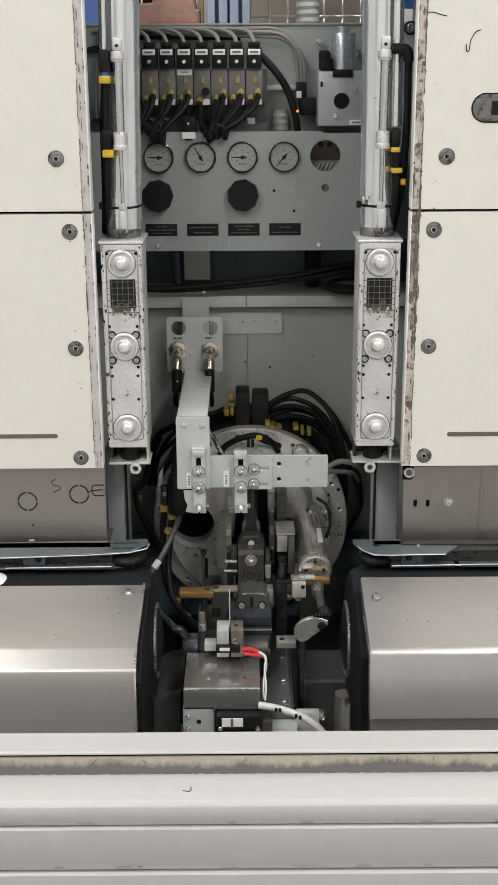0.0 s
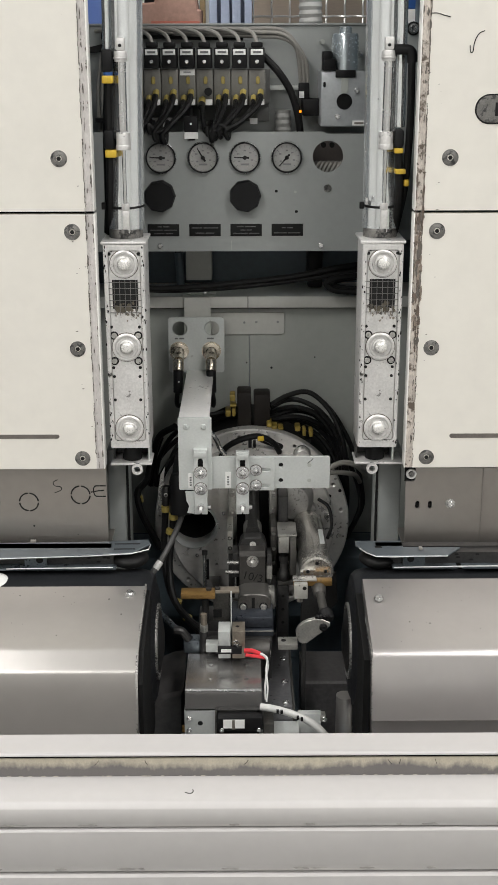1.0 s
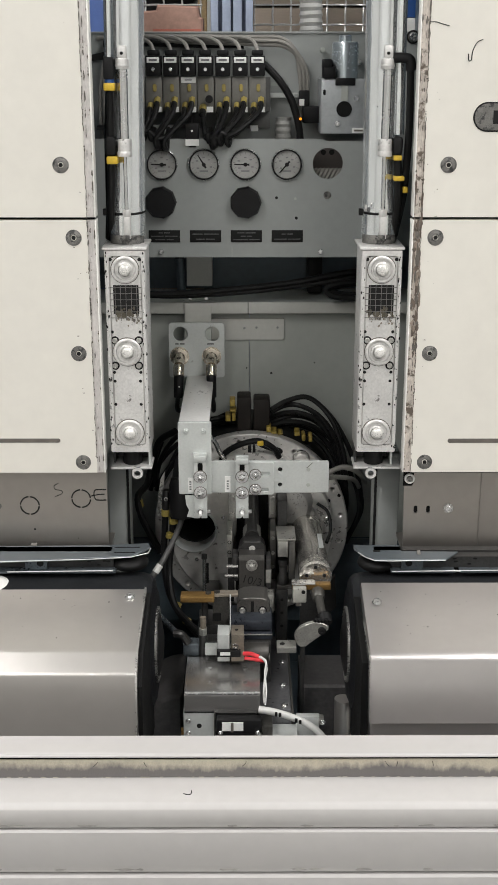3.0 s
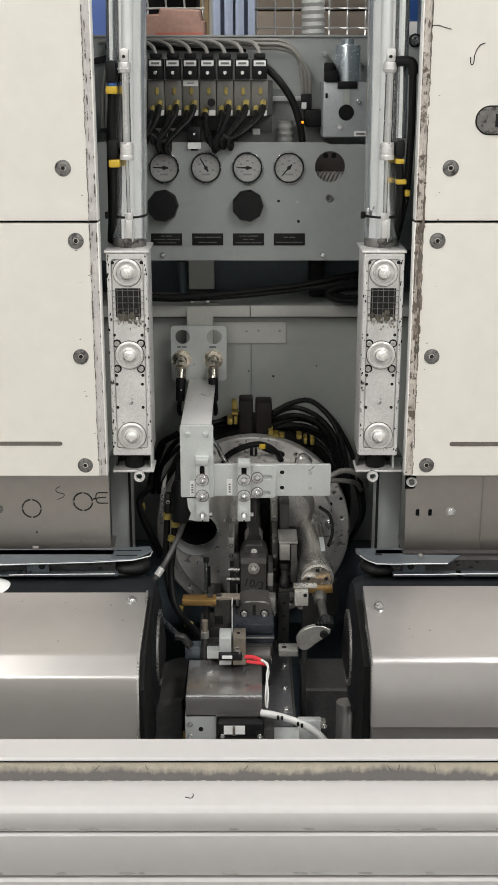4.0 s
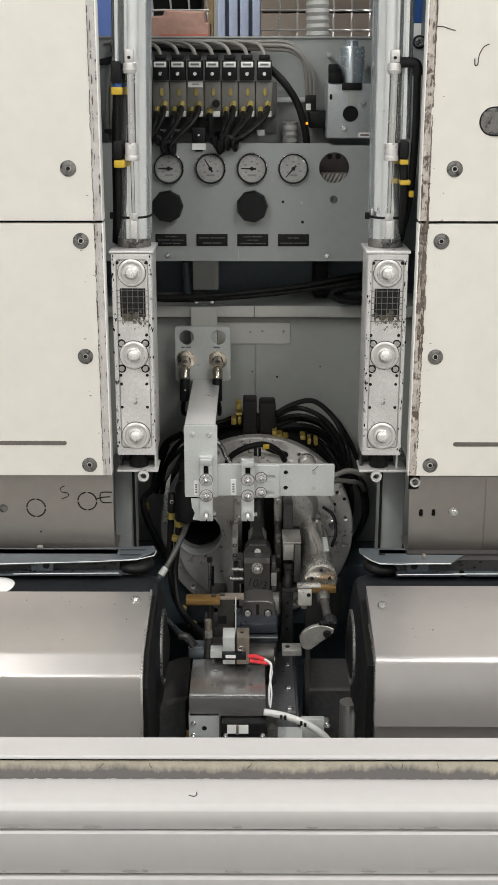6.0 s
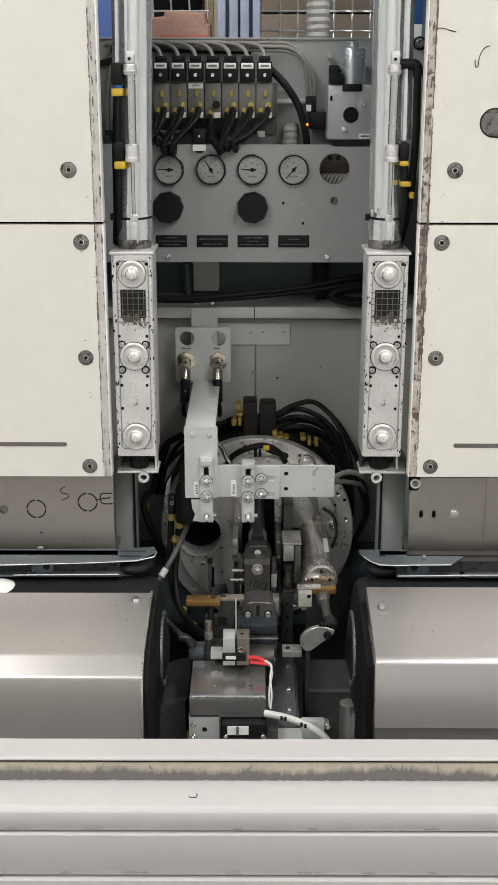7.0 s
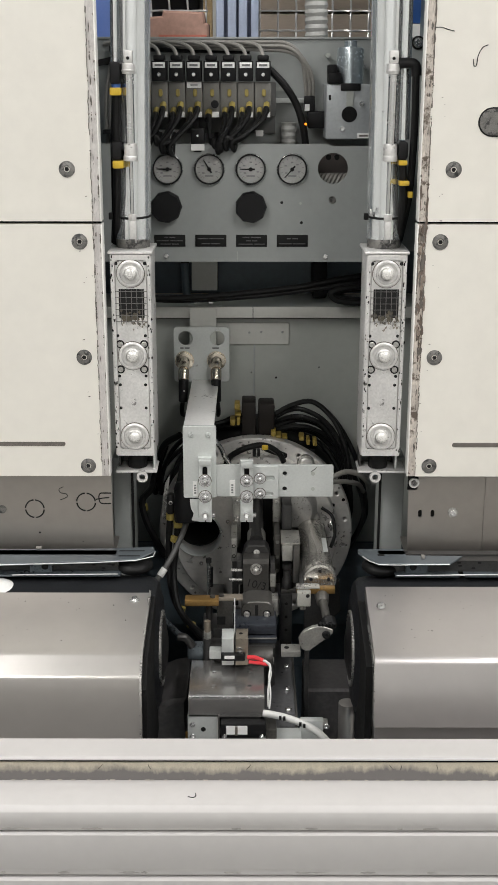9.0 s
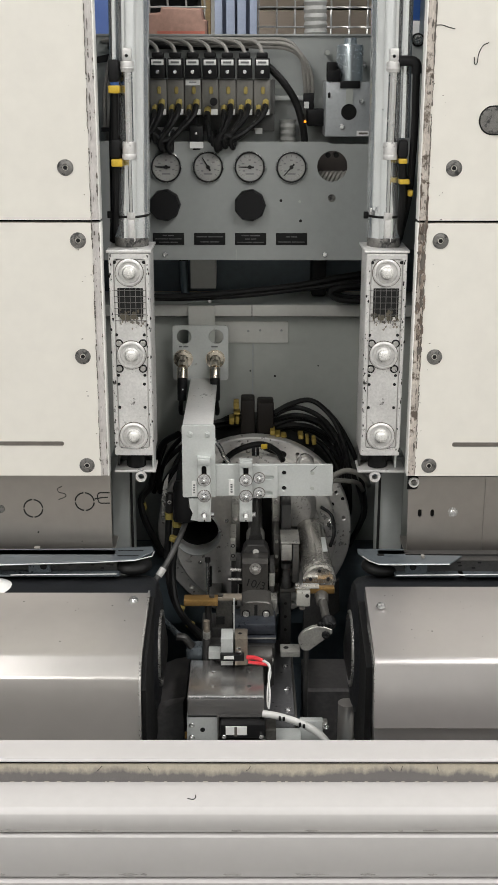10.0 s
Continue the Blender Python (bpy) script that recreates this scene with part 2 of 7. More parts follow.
def plate(outline, y0, y1, holes=(), bm=None, bevel=0.0):
    """A plate in the xz plane from y0 (front) to y1, with holes through it."""
    b = bmesh.new()
    edges = []
    for loop in (outline, *holes):
        loop = [p for i, p in enumerate(loop) if math.dist(p, loop[i - 1]) > 1e-6]
        vs = [b.verts.new((x, y0, z)) for x, z in loop]
        edges += [b.edges.new((vs[i], vs[(i + 1) % len(vs)])) for i in range(len(vs))]
    if holes:
        bmesh.ops.triangle_fill(b, edges=edges, use_beauty=True)
    else:
        b.faces.new(list(b.verts))
    r = bmesh.ops.extrude_face_region(b, geom=list(b.faces))
    for v in (g for g in r["geom"] if isinstance(g, bmesh.types.BMVert)):
        v.co.y = y1
    bmesh.ops.recalc_face_normals(b, faces=b.faces)
    if bevel:
        es = [e for e in b.edges if len(e.link_faces) == 2 and e.calc_face_angle(0) > 0.6 and abs(e.verts[0].co.y - y0) < 1e-6 and abs(e.verts[1].co.y - y0) < 1e-6]
        bmesh.ops.bevel(b, geom=es, offset=bevel, segments=1, affect="EDGES")
    return merge(bm, b)


def slab(outline, z0, z1, bm=None, bevel=0.0):
    """A flat plate from an outline seen from above."""
    b = plate([(x, -y) for x, y in outline], z1, z0, bm=None, bevel=bevel)
    b.transform(Matrix(((1, 0, 0, 0), (0, 0, -1, 0), (0, 1, 0, 0), (0, 0, 0, 1))))
    return merge(bm, b)


def extrude_yz(outline, x0, x1, bm=None):
    """A profile in the yz plane drawn out along x."""
    b = bmesh.new()
    u = [b.verts.new((x0, y, z)) for y, z in outline]
    v = [b.verts.new((x1, y, z)) for y, z in outline]
    n = len(u)
    for i in range(n):
        b.faces.new((u[i], u[(i + 1) % n], v[(i + 1) % n], v[i]))
    b.faces.new(u[::-1])
    b.faces.new(v)
    return merge(bm, b)


def frame_of(p, axis, up=(0, 0, 1)):
    """A pose whose z axis runs along axis."""
    z = Vector(axis).normalized()
    if abs(z.dot(Vector(up))) > 0.99:
        up = (0, 1, 0)
    x = Vector(up).cross(z).normalized()
    return Matrix.Translation(p) @ Matrix((x, z.cross(x), z)).transposed().to_4x4()


SHARED = {}


def shared_part(key, build, material, parent, at, name, label="", axis=None):
    """Objects of their own on one mesh, made at the origin."""
    if key not in SHARED:
        SHARED[key] = mesh_of(name, build(), material)
    ob = new(name, SHARED[key])
    ob.parent = parent
    if axis is None:
        ob.location = Vector(at) - ORIGIN[parent.name]
    else:
        ob.matrix_local = Matrix.Translation(-ORIGIN[parent.name]) @ frame_of(at, axis) @ pose(0, 0, 0, -90, 0, 0)
    ORIGIN[ob.name] = Vector(at)
    return tagged(ob, label)


def socket_head(r):
    """A socket-head screw that faces -y."""
    h = r * 0.9
    return lathe((0, 0, 0), (0, -1, 0), [(r, 0), (r, h * 0.85), (r * 0.86, h), (r * 0.52, h), (r * 0.5, h * 0.35), (0, h * 0.35)], 14)


def hex_head(r):
    b = lathe((0, 0, 0), (0, -1, 0), [(r * 1.5, 0), (r * 1.5, r * 0.2), (r * 1.02, r * 0.22)], 16)
    b = rod((0, 0, 0), (0, -r * 0.9, 0), r, seg=6, bm=b, bevel=r * 0.08)
    return lathe((0, -r * 0.9, 0), (0, -1, 0), [(r * 0.55, 0), (r * 0.55, r * 0.35), (r * 0.4, r * 0.45), (0, r * 0.45)], 12, b)


def sunk_head(r):
    return lathe((0, 0, 0), (0, -1, 0), [(r, -0.001), (r, 0.0008), (r * 0.86, 0.0012), (r * 0.8, 0.0003), (r * 0.42, 0.0004), (r * 0.36, -0.002), (0, -0.002)], 22)


def screw(parent, x, y, z, r=0.005, style="socket", material="chrome", axis=None):
    build = dict(socket=socket_head, hex=hex_head, sunk=sunk_head)[style]
    return shared_part((style, r, material), lambda: build(r), material, parent, (x, y, z), "screw", axis=axis)


def bars(parent, x0, x1, y, zs, h, material="print", name="print_line"):
    """Lines of print too small to read."""
    for i, z in enumerate(zs):
        inset = (x1 - x0) * (0.08 + 0.12 * ((i * 7 + int(x0 * 1000)) % 3))
        a, b = x0 + inset, x1 - inset
        cut = a + (b - a) * (0.42 + 0.08 * (i % 3))
        for u, v in ((a, cut - 0.001), (cut + 0.001, b)) if b - a > 0.012 else ((a, b),):
            part(name, box(u, v, y - 0.0006, y, z - h / 2, z + h / 2), material, parent)


# ---- the hall ----
def hall():
    def setting(name, b, m, label):
        return solo(name, b, m, label, "building", kind="structure", at=(0, 0, 0))
    setting("floor", box(-5, 5, -5, 6, -0.1, 0), "concrete", "grey concrete factory floor")
    setting("ceiling", box(-5, 5, -5, 6, 3.9, 4.0), "hall", "pale grey factory hall ceiling")
    setting("wall_south", box(-5, 5, -5.1, -5, 0, 3.9), "hall", "pale grey hall wall")
    setting("wall_north", box(-5, 5, 6, 6.1, 0, 3.9), "hall", "pale grey hall wall")
    setting("wall_west", box(-5.1, -5, -5, 6, 0, 3.9), "hall", "pale grey hall wall")
    setting("wall_east", box(5, 5.1, -5, 6, 0, 3.9), "hall", "pale grey hall wall")
    for lx, ly in LAMPS:
        t = thing("ceiling_light", (lx, ly, 3.70), "flat white ceiling light panel, switched on", "light", "ceiling lights")
        part("frame", box(lx - 0.31, lx + 0.31, ly - 0.79, ly + 0.79, 3.72, 3.9, 0.004), "white", t)
        part("diffuser", box(lx - 0.28, lx + 0.28, ly - 0.76, ly + 0.76, 3.70, 3.72), "diffuser", t, "glowing white diffuser")


hall()


# ---- the machine's front guard rail ----
def guard_rail():
    t = thing("guard_rail", (0, 1.30, 0), "cream-white painted machine guard rail with a worn brush seal", "rail")
    top = [(1.312, 0.7655), (1.3145, 0.768), (1.356, 0.768), (1.3595, 0.765), (1.3595, 0.70), (1.333, 0.70), (1.333, 0.7635), (1.312, 0.7635)]
    part("top_strip", extrude_yz(top, -1.3, 1.3), "rail", t)
    part("brush_seal", extrude_yz([(1.3160, 0.7578), (1.3178, 0.7580), (1.329, 0.740), (1.329, 0.715), (1.3150, 0.7328)], -1.3, 1.3), "seal", t, "cream felt seal soiled dark along its foot")
    body = [(1.3155, 0.7325), (1.2630, 0.7325), (1.2615, 0.7318), (1.2562, 0.7265), (1.2555, 0.7250), (1.2555, 0.7070), (1.2560, 0.7062), (1.2580, 0.6990), (1.259, 0.6985), (1.3285, 0.6985), (1.3285, 0.7095)]
    part("upper_profile", extrude_yz(body, -1.3, 1.3), "rail", t)
    low = [(1.258, 0.6955), (1.2555, 0.693), (1.2555, 0.6440), (1.2560, 0.6432), (1.2582, 0.6336), (1.259, 0.633), (1.34, 0.633), (1.34, 0.6955)]
    part("middle_profile", extrude_yz(low, -1.3, 1.3), "rail", t)
    low = [(1.258, 0.6295), (1.2545, 0.627), (1.2545, 0.50), (1.34, 0.50), (1.34, 0.6295)]
    part("lower_profile", extrude_yz(low, -1.3, 1.3), "rail", t)
    part("joint_shade", box(-1.3, 1.3, 1.3295, 1.3325, 0.71, 0.7634), "void", t, "dark joint above the seal")
    # loose fibres and pale stitches of the seal
    rng = random.Random(12)
    for k in range(44):
        x, w = -0.37 + 0.0168 * k + rng.uniform(-0.006, 0.006), rng.uniform(0.001, 0.0034)
        part("stitch", box(x - w, x + w, 1.3141, 1.3151, 0.7329, 0.7336), "sealthread", t)
    for k in range(9):
        x, d = rng.uniform(-0.36, 0.36), rng.uniform(-0.006, 0.006)
        part("fibre", sweep([(x, 1.3152, 0.7555), (x + d * 0.4, 1.3140, 0.7525), (x + d, 1.3146, 0.7490)], 0.00035, 5, steps=3), "ink", t)
    # unseen cream sheet, added for the cover fronts to reflect
    part("inner_sheet", box(-1.3, 1.3, 1.3605, 1.363, 0.52, 0.762), "rail", t)
    part("gap_filler", box(-1.3, 1.3, 1.275, 1.338, 0.62, 0.71), "void", t, "dark joint between the profiles")
    for sx in (-1.2, 1.2):
        part("leg", box(sx - 0.05, sx + 0.05, 1.26, 1.335, 0.0, 0.51, 0.003), "rail", t)
    # scuff mark like a small hook on the ledge
    part("scuff_mark", sweep([(-0.076, 1.279, 0.733), (-0.069, 1.277, 0.733), (-0.066, 1.281, 0.733), (-0.0665, 1.286, 0.733)], 0.0006, 5), "ink", t)
    # smears of dirt along the two joints
    rng = random.Random(5)
    for k in range(22):
        x, w = rng.uniform(-0.36, 0.36), rng.uniform(0.004, 0.016)
        z = 0.7022 if k % 2 else 0.6378
        y = (1.2580 - (z - 0.6990) * 0.278) if k % 2 else (1.2582 - (z - 0.6336) * 0.229)
        n = 12
        pts = [(x + w * rng.uniform(0.5, 1.1) * math.cos(a), z + rng.uniform(0.0006, 0.0022) * math.sin(a)) for a in (2 * math.pi * i / n for i in range(n))]
        part("dirt_smear", plate(pts, y - 0.0003 - 0.00002 * k, y + 0.0012 + 0.00002 * k), "smear", t)


M["smear"] = mat("dirt_smear", (0.36, 0.345, 0.33), 0.8, vary=0.3, scale=60)
M["sealthread"] = mat("seal_thread", (0.5, 0.47, 0.41), 0.8, vary=0.3, scale=60)


def seal_material():
    """Cream felt whose foot is soiled grey, with an uneven border and short upright dabs."""
    m = mat("soiled_felt", (0.47, 0.43, 0.345), 0.85, vary=0.16, scale=60, bump=0.3, stretch=(1.6, 1, 0.5))
    nt = m.node_tree
    nodes, link = nt.nodes, nt.links.new
    bsdf = nodes["Principled BSDF"]
    base = bsdf.inputs["Base Color"].links[0].from_socket
    co = nodes.new("ShaderNodeTexCoord")
    sep = nodes.new("ShaderNodeSeparateXYZ")
    link(co.outputs["Object"], sep.inputs[0])
    total = None
    for scale, stretch, gain in ((7.0, (1, 1, 0.2), 0.030), (85.0, (1, 1, 0.35), 0.016), (260.0, (1, 1, 0.6), 0.007)):
        mp = nodes.new("ShaderNodeMapping")
        mp.inputs["Scale"].default_value = stretch
        link(co.outputs["Object"], mp.inputs["Vector"])
        n = nodes.new("ShaderNodeTexNoise")
        n.inputs["Scale"].default_value, n.inputs["Detail"].default_value = scale, 3
        link(mp.outputs[0], n.inputs["Vector"])
        k = nodes.new("ShaderNodeMath")
        k.operation = "MULTIPLY_ADD"
        k.inputs[1].default_value = gain
        link(n.outputs["Fac"], k.inputs[0])
        link(total if total else sep.outputs["Z"], k.inputs[2])
        total = k.outputs[0]
    r = nodes.new("ShaderNodeMapRange")
    r.inputs["From Min"].default_value, r.inputs["From Max"].default_value = 0.7685, 0.7775
    link(total, r.inputs[0])
    mx = nodes.new("ShaderNodeMix")
    mx.data_type = "RGBA"
    link(r.outputs[0], mx.inputs["Factor"])
    mx.inputs["A"].default_value = (0.165, 0.155, 0.15, 1)
    link(base, mx.inputs["B"])
    link(mx.outputs["Result"], bsdf.inputs["Base Color"])
    return m


M["seal"] = seal_material()
guard_rail()


# ---- the two side housings ----
def ragged(x, z0, z1, amp, n, seed):
    """An edge chipped unevenly, from z0 to z1."""
    r = random.Random(seed)
    out = []
    for i in range(n + 1):
        z = z0 + (z1 - z0) * i / n
        out.append((x + amp * noise.noise((seed, z * 14, 0)) + amp * 0.45 * noise.noise((seed, z * 60, 3)) + r.uniform(-1, 1) * amp * 0.1, z))
    return out


def housing(side):
    """A cream-painted housing: side -1 stands at the west, +1 at the east."""
    inner = -0.216 if side < 0 else 0.246
    out = -1.1 if side < 0 else 1.1
    t = thing("machine_housing", (side * 0.7, 1.95, 0), "cream-white painted machine housing with chipped inner edges", "machine", "side housings")
    back = inner + side * 0.085
    part("body", box(min(back, out), max(back, out), 1.776, 2.44, 0.99, 1.92), "bluegrey", t, "dark blue-grey inner body")
    part("foot", box(min(back + side * 0.05, out), max(back + side * 0.05, out), 1.85, 2.44, 0, 0.99), "bluegrey", t)
    bevel = inner + side * 0.013
    for k, (z0, z1) in enumerate(((0.993, 1.3825), (1.3865, 1.92))):
        amp = (0.0013 if side < 0 else 0.0035)
        n = 60 if k == 0 else 70
        zt = min(z1, 1.85)
        edge = ragged(bevel, z0, zt, amp, n, 11 + k + (side > 0) * 5)
        edge += [(bevel, z1)] if zt < z1 else []
        outline = edge + [(out, z1), (out, z0)]
        p = part("front_panel", plate(outline, 1.75, 1.765), "cream", t)
        strip = [(inner + side * 0.0018, 1.7512), (bevel - side * 0.001, 1.7508), (bevel + side * 0.006, 1.7515), (bevel + side * 0.006, 1.764), (inner + side * 0.0018, 1.764)]
        b = bmesh.new()
        lo = [b.verts.new((x, y, z0)) for x, y in strip]
        hi = [b.verts.new((x, y, z1)) for x, y in strip]
        for i in range(5):
            b.faces.new((lo[i], lo[(i + 1) % 5], hi[(i + 1) % 5], hi[i]))
        b.faces.new(lo[::-1])
        b.faces.new(hi)
        part("worn_edge", b, "chipped" if side < 0 else "grimed", p, "chipped bare edge with black grime")
        part("rim", box(min(inner, inner + side * 0.0018), max(inner, inner + side * 0.0018), 1.7495, 1.775, z0, z1, 0.0004), "rimwhite", p)
    part("seam_backing", box(min(inner + side * 0.004, out), max(inner + side * 0.004, out), 1.768, 1.776, 0.99, 1.92), "void", t, "dark gap between the panels")
    zs = [1.461, 1.357, 1.183, 1.010]
    xs = [-0.2635, -0.2495, -0.2495, -0.250] if side < 0 else [0.2945, 0.2805, 0.2800, 0.2800]
    for x, z in zip(xs, zs):
        p = part("panel_screw", lathe((x, 1.75, z), (0, -1, 0), [(0.0118, -0.0006), (0.0118, 0.0006), (0.0108, 0.0007), (0.0104, 0.0002), (0.0092, 0.0009), (0.0045, 0.0009), (0.0038, -0.001), (0, -0.001)], 24), "screwgrey", t, "dark grimy countersunk screw")
        part("socket", lathe((x, 1.7491, z), (0, -1, 0), [(0.0034, 0), (0.0034, 0.0004), (0, 0.0004)], 6), "ink", p)
    # the long slot low in the panel
    if side < 0:
        part("slot", plate(stadium(-0.485, 1.0455, 0.402, 0.0065), 1.7494, 1.7502), "slotdark", t, "dark worn slot")
    else:
        part("slot", plate(stadium(0.515, 1.0445, 0.402, 0.0068), 1.7494, 1.7502), "slotdark", t, "dark worn slot")
        lock = part("lock", plate(stadium(0.358, 1.5275, 0.060, 0.037), 1.7488, 1.7505, bevel=0.0005), "screwgrey", t, "grey oval lock plate")
        part("key_hole", box(0.3545, 0.372, 1.7482, 1.7489, 1.518, 1.5365), "ink", lock)
        part("rim", plate(stadium(0.358, 1.5275, 0.064, 0.041), 1.7492, 1.7503, holes=[stadium(0.358, 1.5275, 0.060, 0.037)]), "ink", lock)
        part("scratch", sweep([(0.259, 1.7497, 1.655), (0.268, 1.7497, 1.655), (0.276, 1.7497, 1.6525), (0.286, 1.7497, 1.650)], 0.0006, 5), "ink", t)
        part("scratch", sweep([(0.3145, 1.7497, 1.613), (0.3155, 1.7497, 1.604), (0.319, 1.7497, 1.605), (0.3205, 1.7497, 1.617), (0.326, 1.7497, 1.628), (0.334, 1.7497, 1.632)], 0.0007, 5), "ink", t)
    # specks and nicks in the paint near the edge
    rng = random.Random(3 + side)
    for k in range(14):
        x = bevel + side * rng.uniform(0.001, 0.022)
        z = rng.uniform(0.995, 1.69)
        w = rng.uniform(0.0005, 0.0020)
        pts = [(x + w * rng.uniform(0.5, 1.2) * math.cos(a), z + 0.5 * w * rng.uniform(0.4, 1) * math.sin(a)) for a in (i * math.pi / 3.5 for i in range(7))]
        part("paint_chip", plate(pts, 1.7495, 1.7502), "slotdark", t)
    # slivers broken out along both borders of the worn edge
    for k in range(150 if side > 0 else 100):
        z = rng.uniform(0.995, 1.70)
        heavy = side > 0 and 1.19 < z < 1.45
        x = rng.choice((inner + side * 0.0028, bevel - side * 0.0004, bevel - side * 0.0004, bevel - side * 0.004))
        w, h = 0.0003 + 0.0011 * rng.random() ** 2, 0.0008 + 0.008 * rng.random() ** 2
        if heavy:
            w, h = w * 1.7, h * 1.8
        n = 9
        pts = [(x + w * rng.uniform(0.3, 1.5) * math.cos(a), z + h * rng.uniform(0.6, 1.1) * math.sin(a)) for a in (2 * math.pi * i / n for i in range(n))]
        part("paint_chip", plate(pts, 1.7491 + 0.00001 * (k % 30), 1.7515), "rustgrime" if heavy and k % 3 else "slotdark", t)
    # thick brown grime where the edge is rubbed bare
    for k in range(60 if side > 0 else 0):
        z = min(max(rng.gauss(1.295, 0.05), 1.18), 1.378)
        x = inner + rng.uniform(0.003, 0.0135) + (0.004 if 1.262 < z < 1.29 else 0.0)
        w, h = rng.uniform(0.0008, 0.0030), rng.uniform(0.003, 0.011)
        pts = [(x + w * rng.uniform(0.5, 1.2) * math.cos(a), z + h * rng.uniform(0.6, 1.1) * math.sin(a)) for a in (2 * math.pi * i / 11 for i in range(11))]
        part("grime_patch", plate(pts, 1.7486 + 0.00001 * k, 1.7518), ("rustgrime", "slotdark", "edgegrime")[k % 3], t)
    # hairline of shadow, drawn in dark brown where the paint ends
    for k in range(34):
        z0 = 0.996 + 0.0205 * k
        if rng.random() < 0.25:
            continue
        pts = [(bevel + side * rng.uniform(-0.0008, 0.0008), 1.7497, z0 + 0.0205 * j / 4) for j in range(5)]
        part("dirt_line", sweep(pts, rng.uniform(0.0003, 0.00055), 5, steps=2), "slotdark", t)
    return t


M["screwgrey"] = mat("grimy_screw", (0.17, 0.165, 0.155), 0.5, 0.4, 0.4, 60, 0.1, grime=(0.03, 0.03, 0.03), amount=0.68, gscale=10)
M["edgegrime"] = mat("pale_brown_grime", (0.24, 0.195, 0.16), 0.75, vary=0.35, scale=70, bump=0.3)
M["rustgrime"] = mat("brown_grime", (0.13, 0.10, 0.08), 0.75, vary=0.35, scale=70, bump=0.3)
# dark brown for slots, chips and grime, and for painted shadow lines
M["slotdark"] = mat("dirt_and_shade", (0.13, 0.115, 0.10), 0.7, vary=0.3, scale=50)
housing(-1)
housing(1)


# ---- steel aprons below the housings ----
def aprons():
    t = thing("steel_apron", (-0.6, 1.775, 0.84), "brushed stainless apron plate with knock-out marks", "panel", "aprons")
    part("sheet", plate([(-1.1, 0.9895), (-0.219, 0.9895), (-0.2175, 0.9885), (-0.2175, 0.851), (-1.1, 0.849)], 1.77, 1.773), "apron", t)
    part("flange", box(-1.1, -0.2165, 1.7735, 1.848, 0.849, 0.853), "apron", t)
    for cx, cz, r in ((-0.341, 0.931, 0.0148), (-0.259, 0.9425, 0.0148)):
        for k in range(4):
            a0 = math.pi / 2 * k + 0.09
            arc = [(cx + r * math.cos(a0 + i * 0.173), 1.7698, cz + r * math.sin(a0 + i * 0.173)) for i in range(9)]
            part("knock_out", sweep(arc, 0.00115, 5, steps=1), "ink", t)
    for pts in ([(-0.219, 0.9575), (-0.234, 0.9575), (-0.2375, 0.955), (-0.2385, 0.950), (-0.2375, 0.944), (-0.234, 0.940), (-0.219, 0.940)], [(-0.243, 0.947), (-0.232, 0.9492), (-0.222, 0.950)]):
        part("knock_out", sweep([(x, 1.7698, z) for x, z in pts], 0.0010, 5, steps=2), "ink", t)
    five = [(-0.294, 0.968), (-0.301, 0.964), (-0.299, 0.958), (-0.290, 0.956), (-0.289, 0.951), (-0.300, 0.946)]
    part("pencil_mark", sweep([(x, 1.7698, z) for x, z in five], 0.0006, 5, steps=3), "ink", t)
    for x, z, r in ((-0.3350, 0.8905, 0.0016), (-0.2830, 0.8600, 0.0012), (-0.2660, 0.8750, 0.0008)):
        part("speck", lathe((x, 1.7699, z), (0, -1, 0), [(r, 0), (r, 0.0004), (0, 0.0005)], 8), "ink", t)
    part("edge_screw", lathe((-0.393, 1.7699, 0.930), (0, -1, 0), [(0.007, 0), (0.0066, 0.002), (0.003, 0.0025), (0, 0.0015)], 16), "screwgrey", t)
    t = thing("steel_apron", (0.65, 1.775, 0.84), "brushed stainless apron plate with a notched corner and two slots", "panel", "aprons")
    part("sheet", plate([(0.2525, 0.963), (0.262, 0.963), (0.2665, 0.9645), (0.268, 0.969), (0.268, 0.985), (1.1, 0.985), (1.1, 0.849), (0.2545, 0.851)], 1.7700, 1.773, holes=[stadium(0.2725, 0.9235, 0.0062, 0.0125), stadium(0.2925, 0.9235, 0.0062, 0.0125)]), "apron", t)
    part("slot_backing", box(0.26, 0.31, 1.776, 1.78, 0.91, 0.94), "void", t)
    part("flange", box(0.253, 1.1, 1.7735, 1.848, 0.849, 0.853), "apron", t)
    part("washer", lathe((0.3245, 1.7695, 0.9255), (0, -1, 0), [(0.008, 0), (0.008, 0.0012), (0.004, 0.0013)]), "steel", t)
    screw(t, 0.3245, 1.769, 0.9255, 0.0052, "socket")
    part("ring_bolt", lathe((0.2605, 1.7695, 0.9765), (0, -1, 0), [(0.0035, 0), (0.0078, 0), (0.0085, 0.002), (0.0078, 0.005), (0.0055, 0.005), (0.005, 0.002)], 22), "cast", t)
    # black backing painted in for the shade inside the notch
    part("notch_shade", box(0.2515, 0.2685, 1.7745, 1.7760, 0.9620, 0.9895), "void", t, "dark notch behind the ring")
    part("bolt_core", rod((0.2605, 1.764, 0.9765), (0.2605, 1.772, 0.9765), 0.0038), "screwgrey", t)
    part("edge_fold", box(0.374, 0.3755, 1.768, 1.7705, 0.85, 0.985), "apron", t)
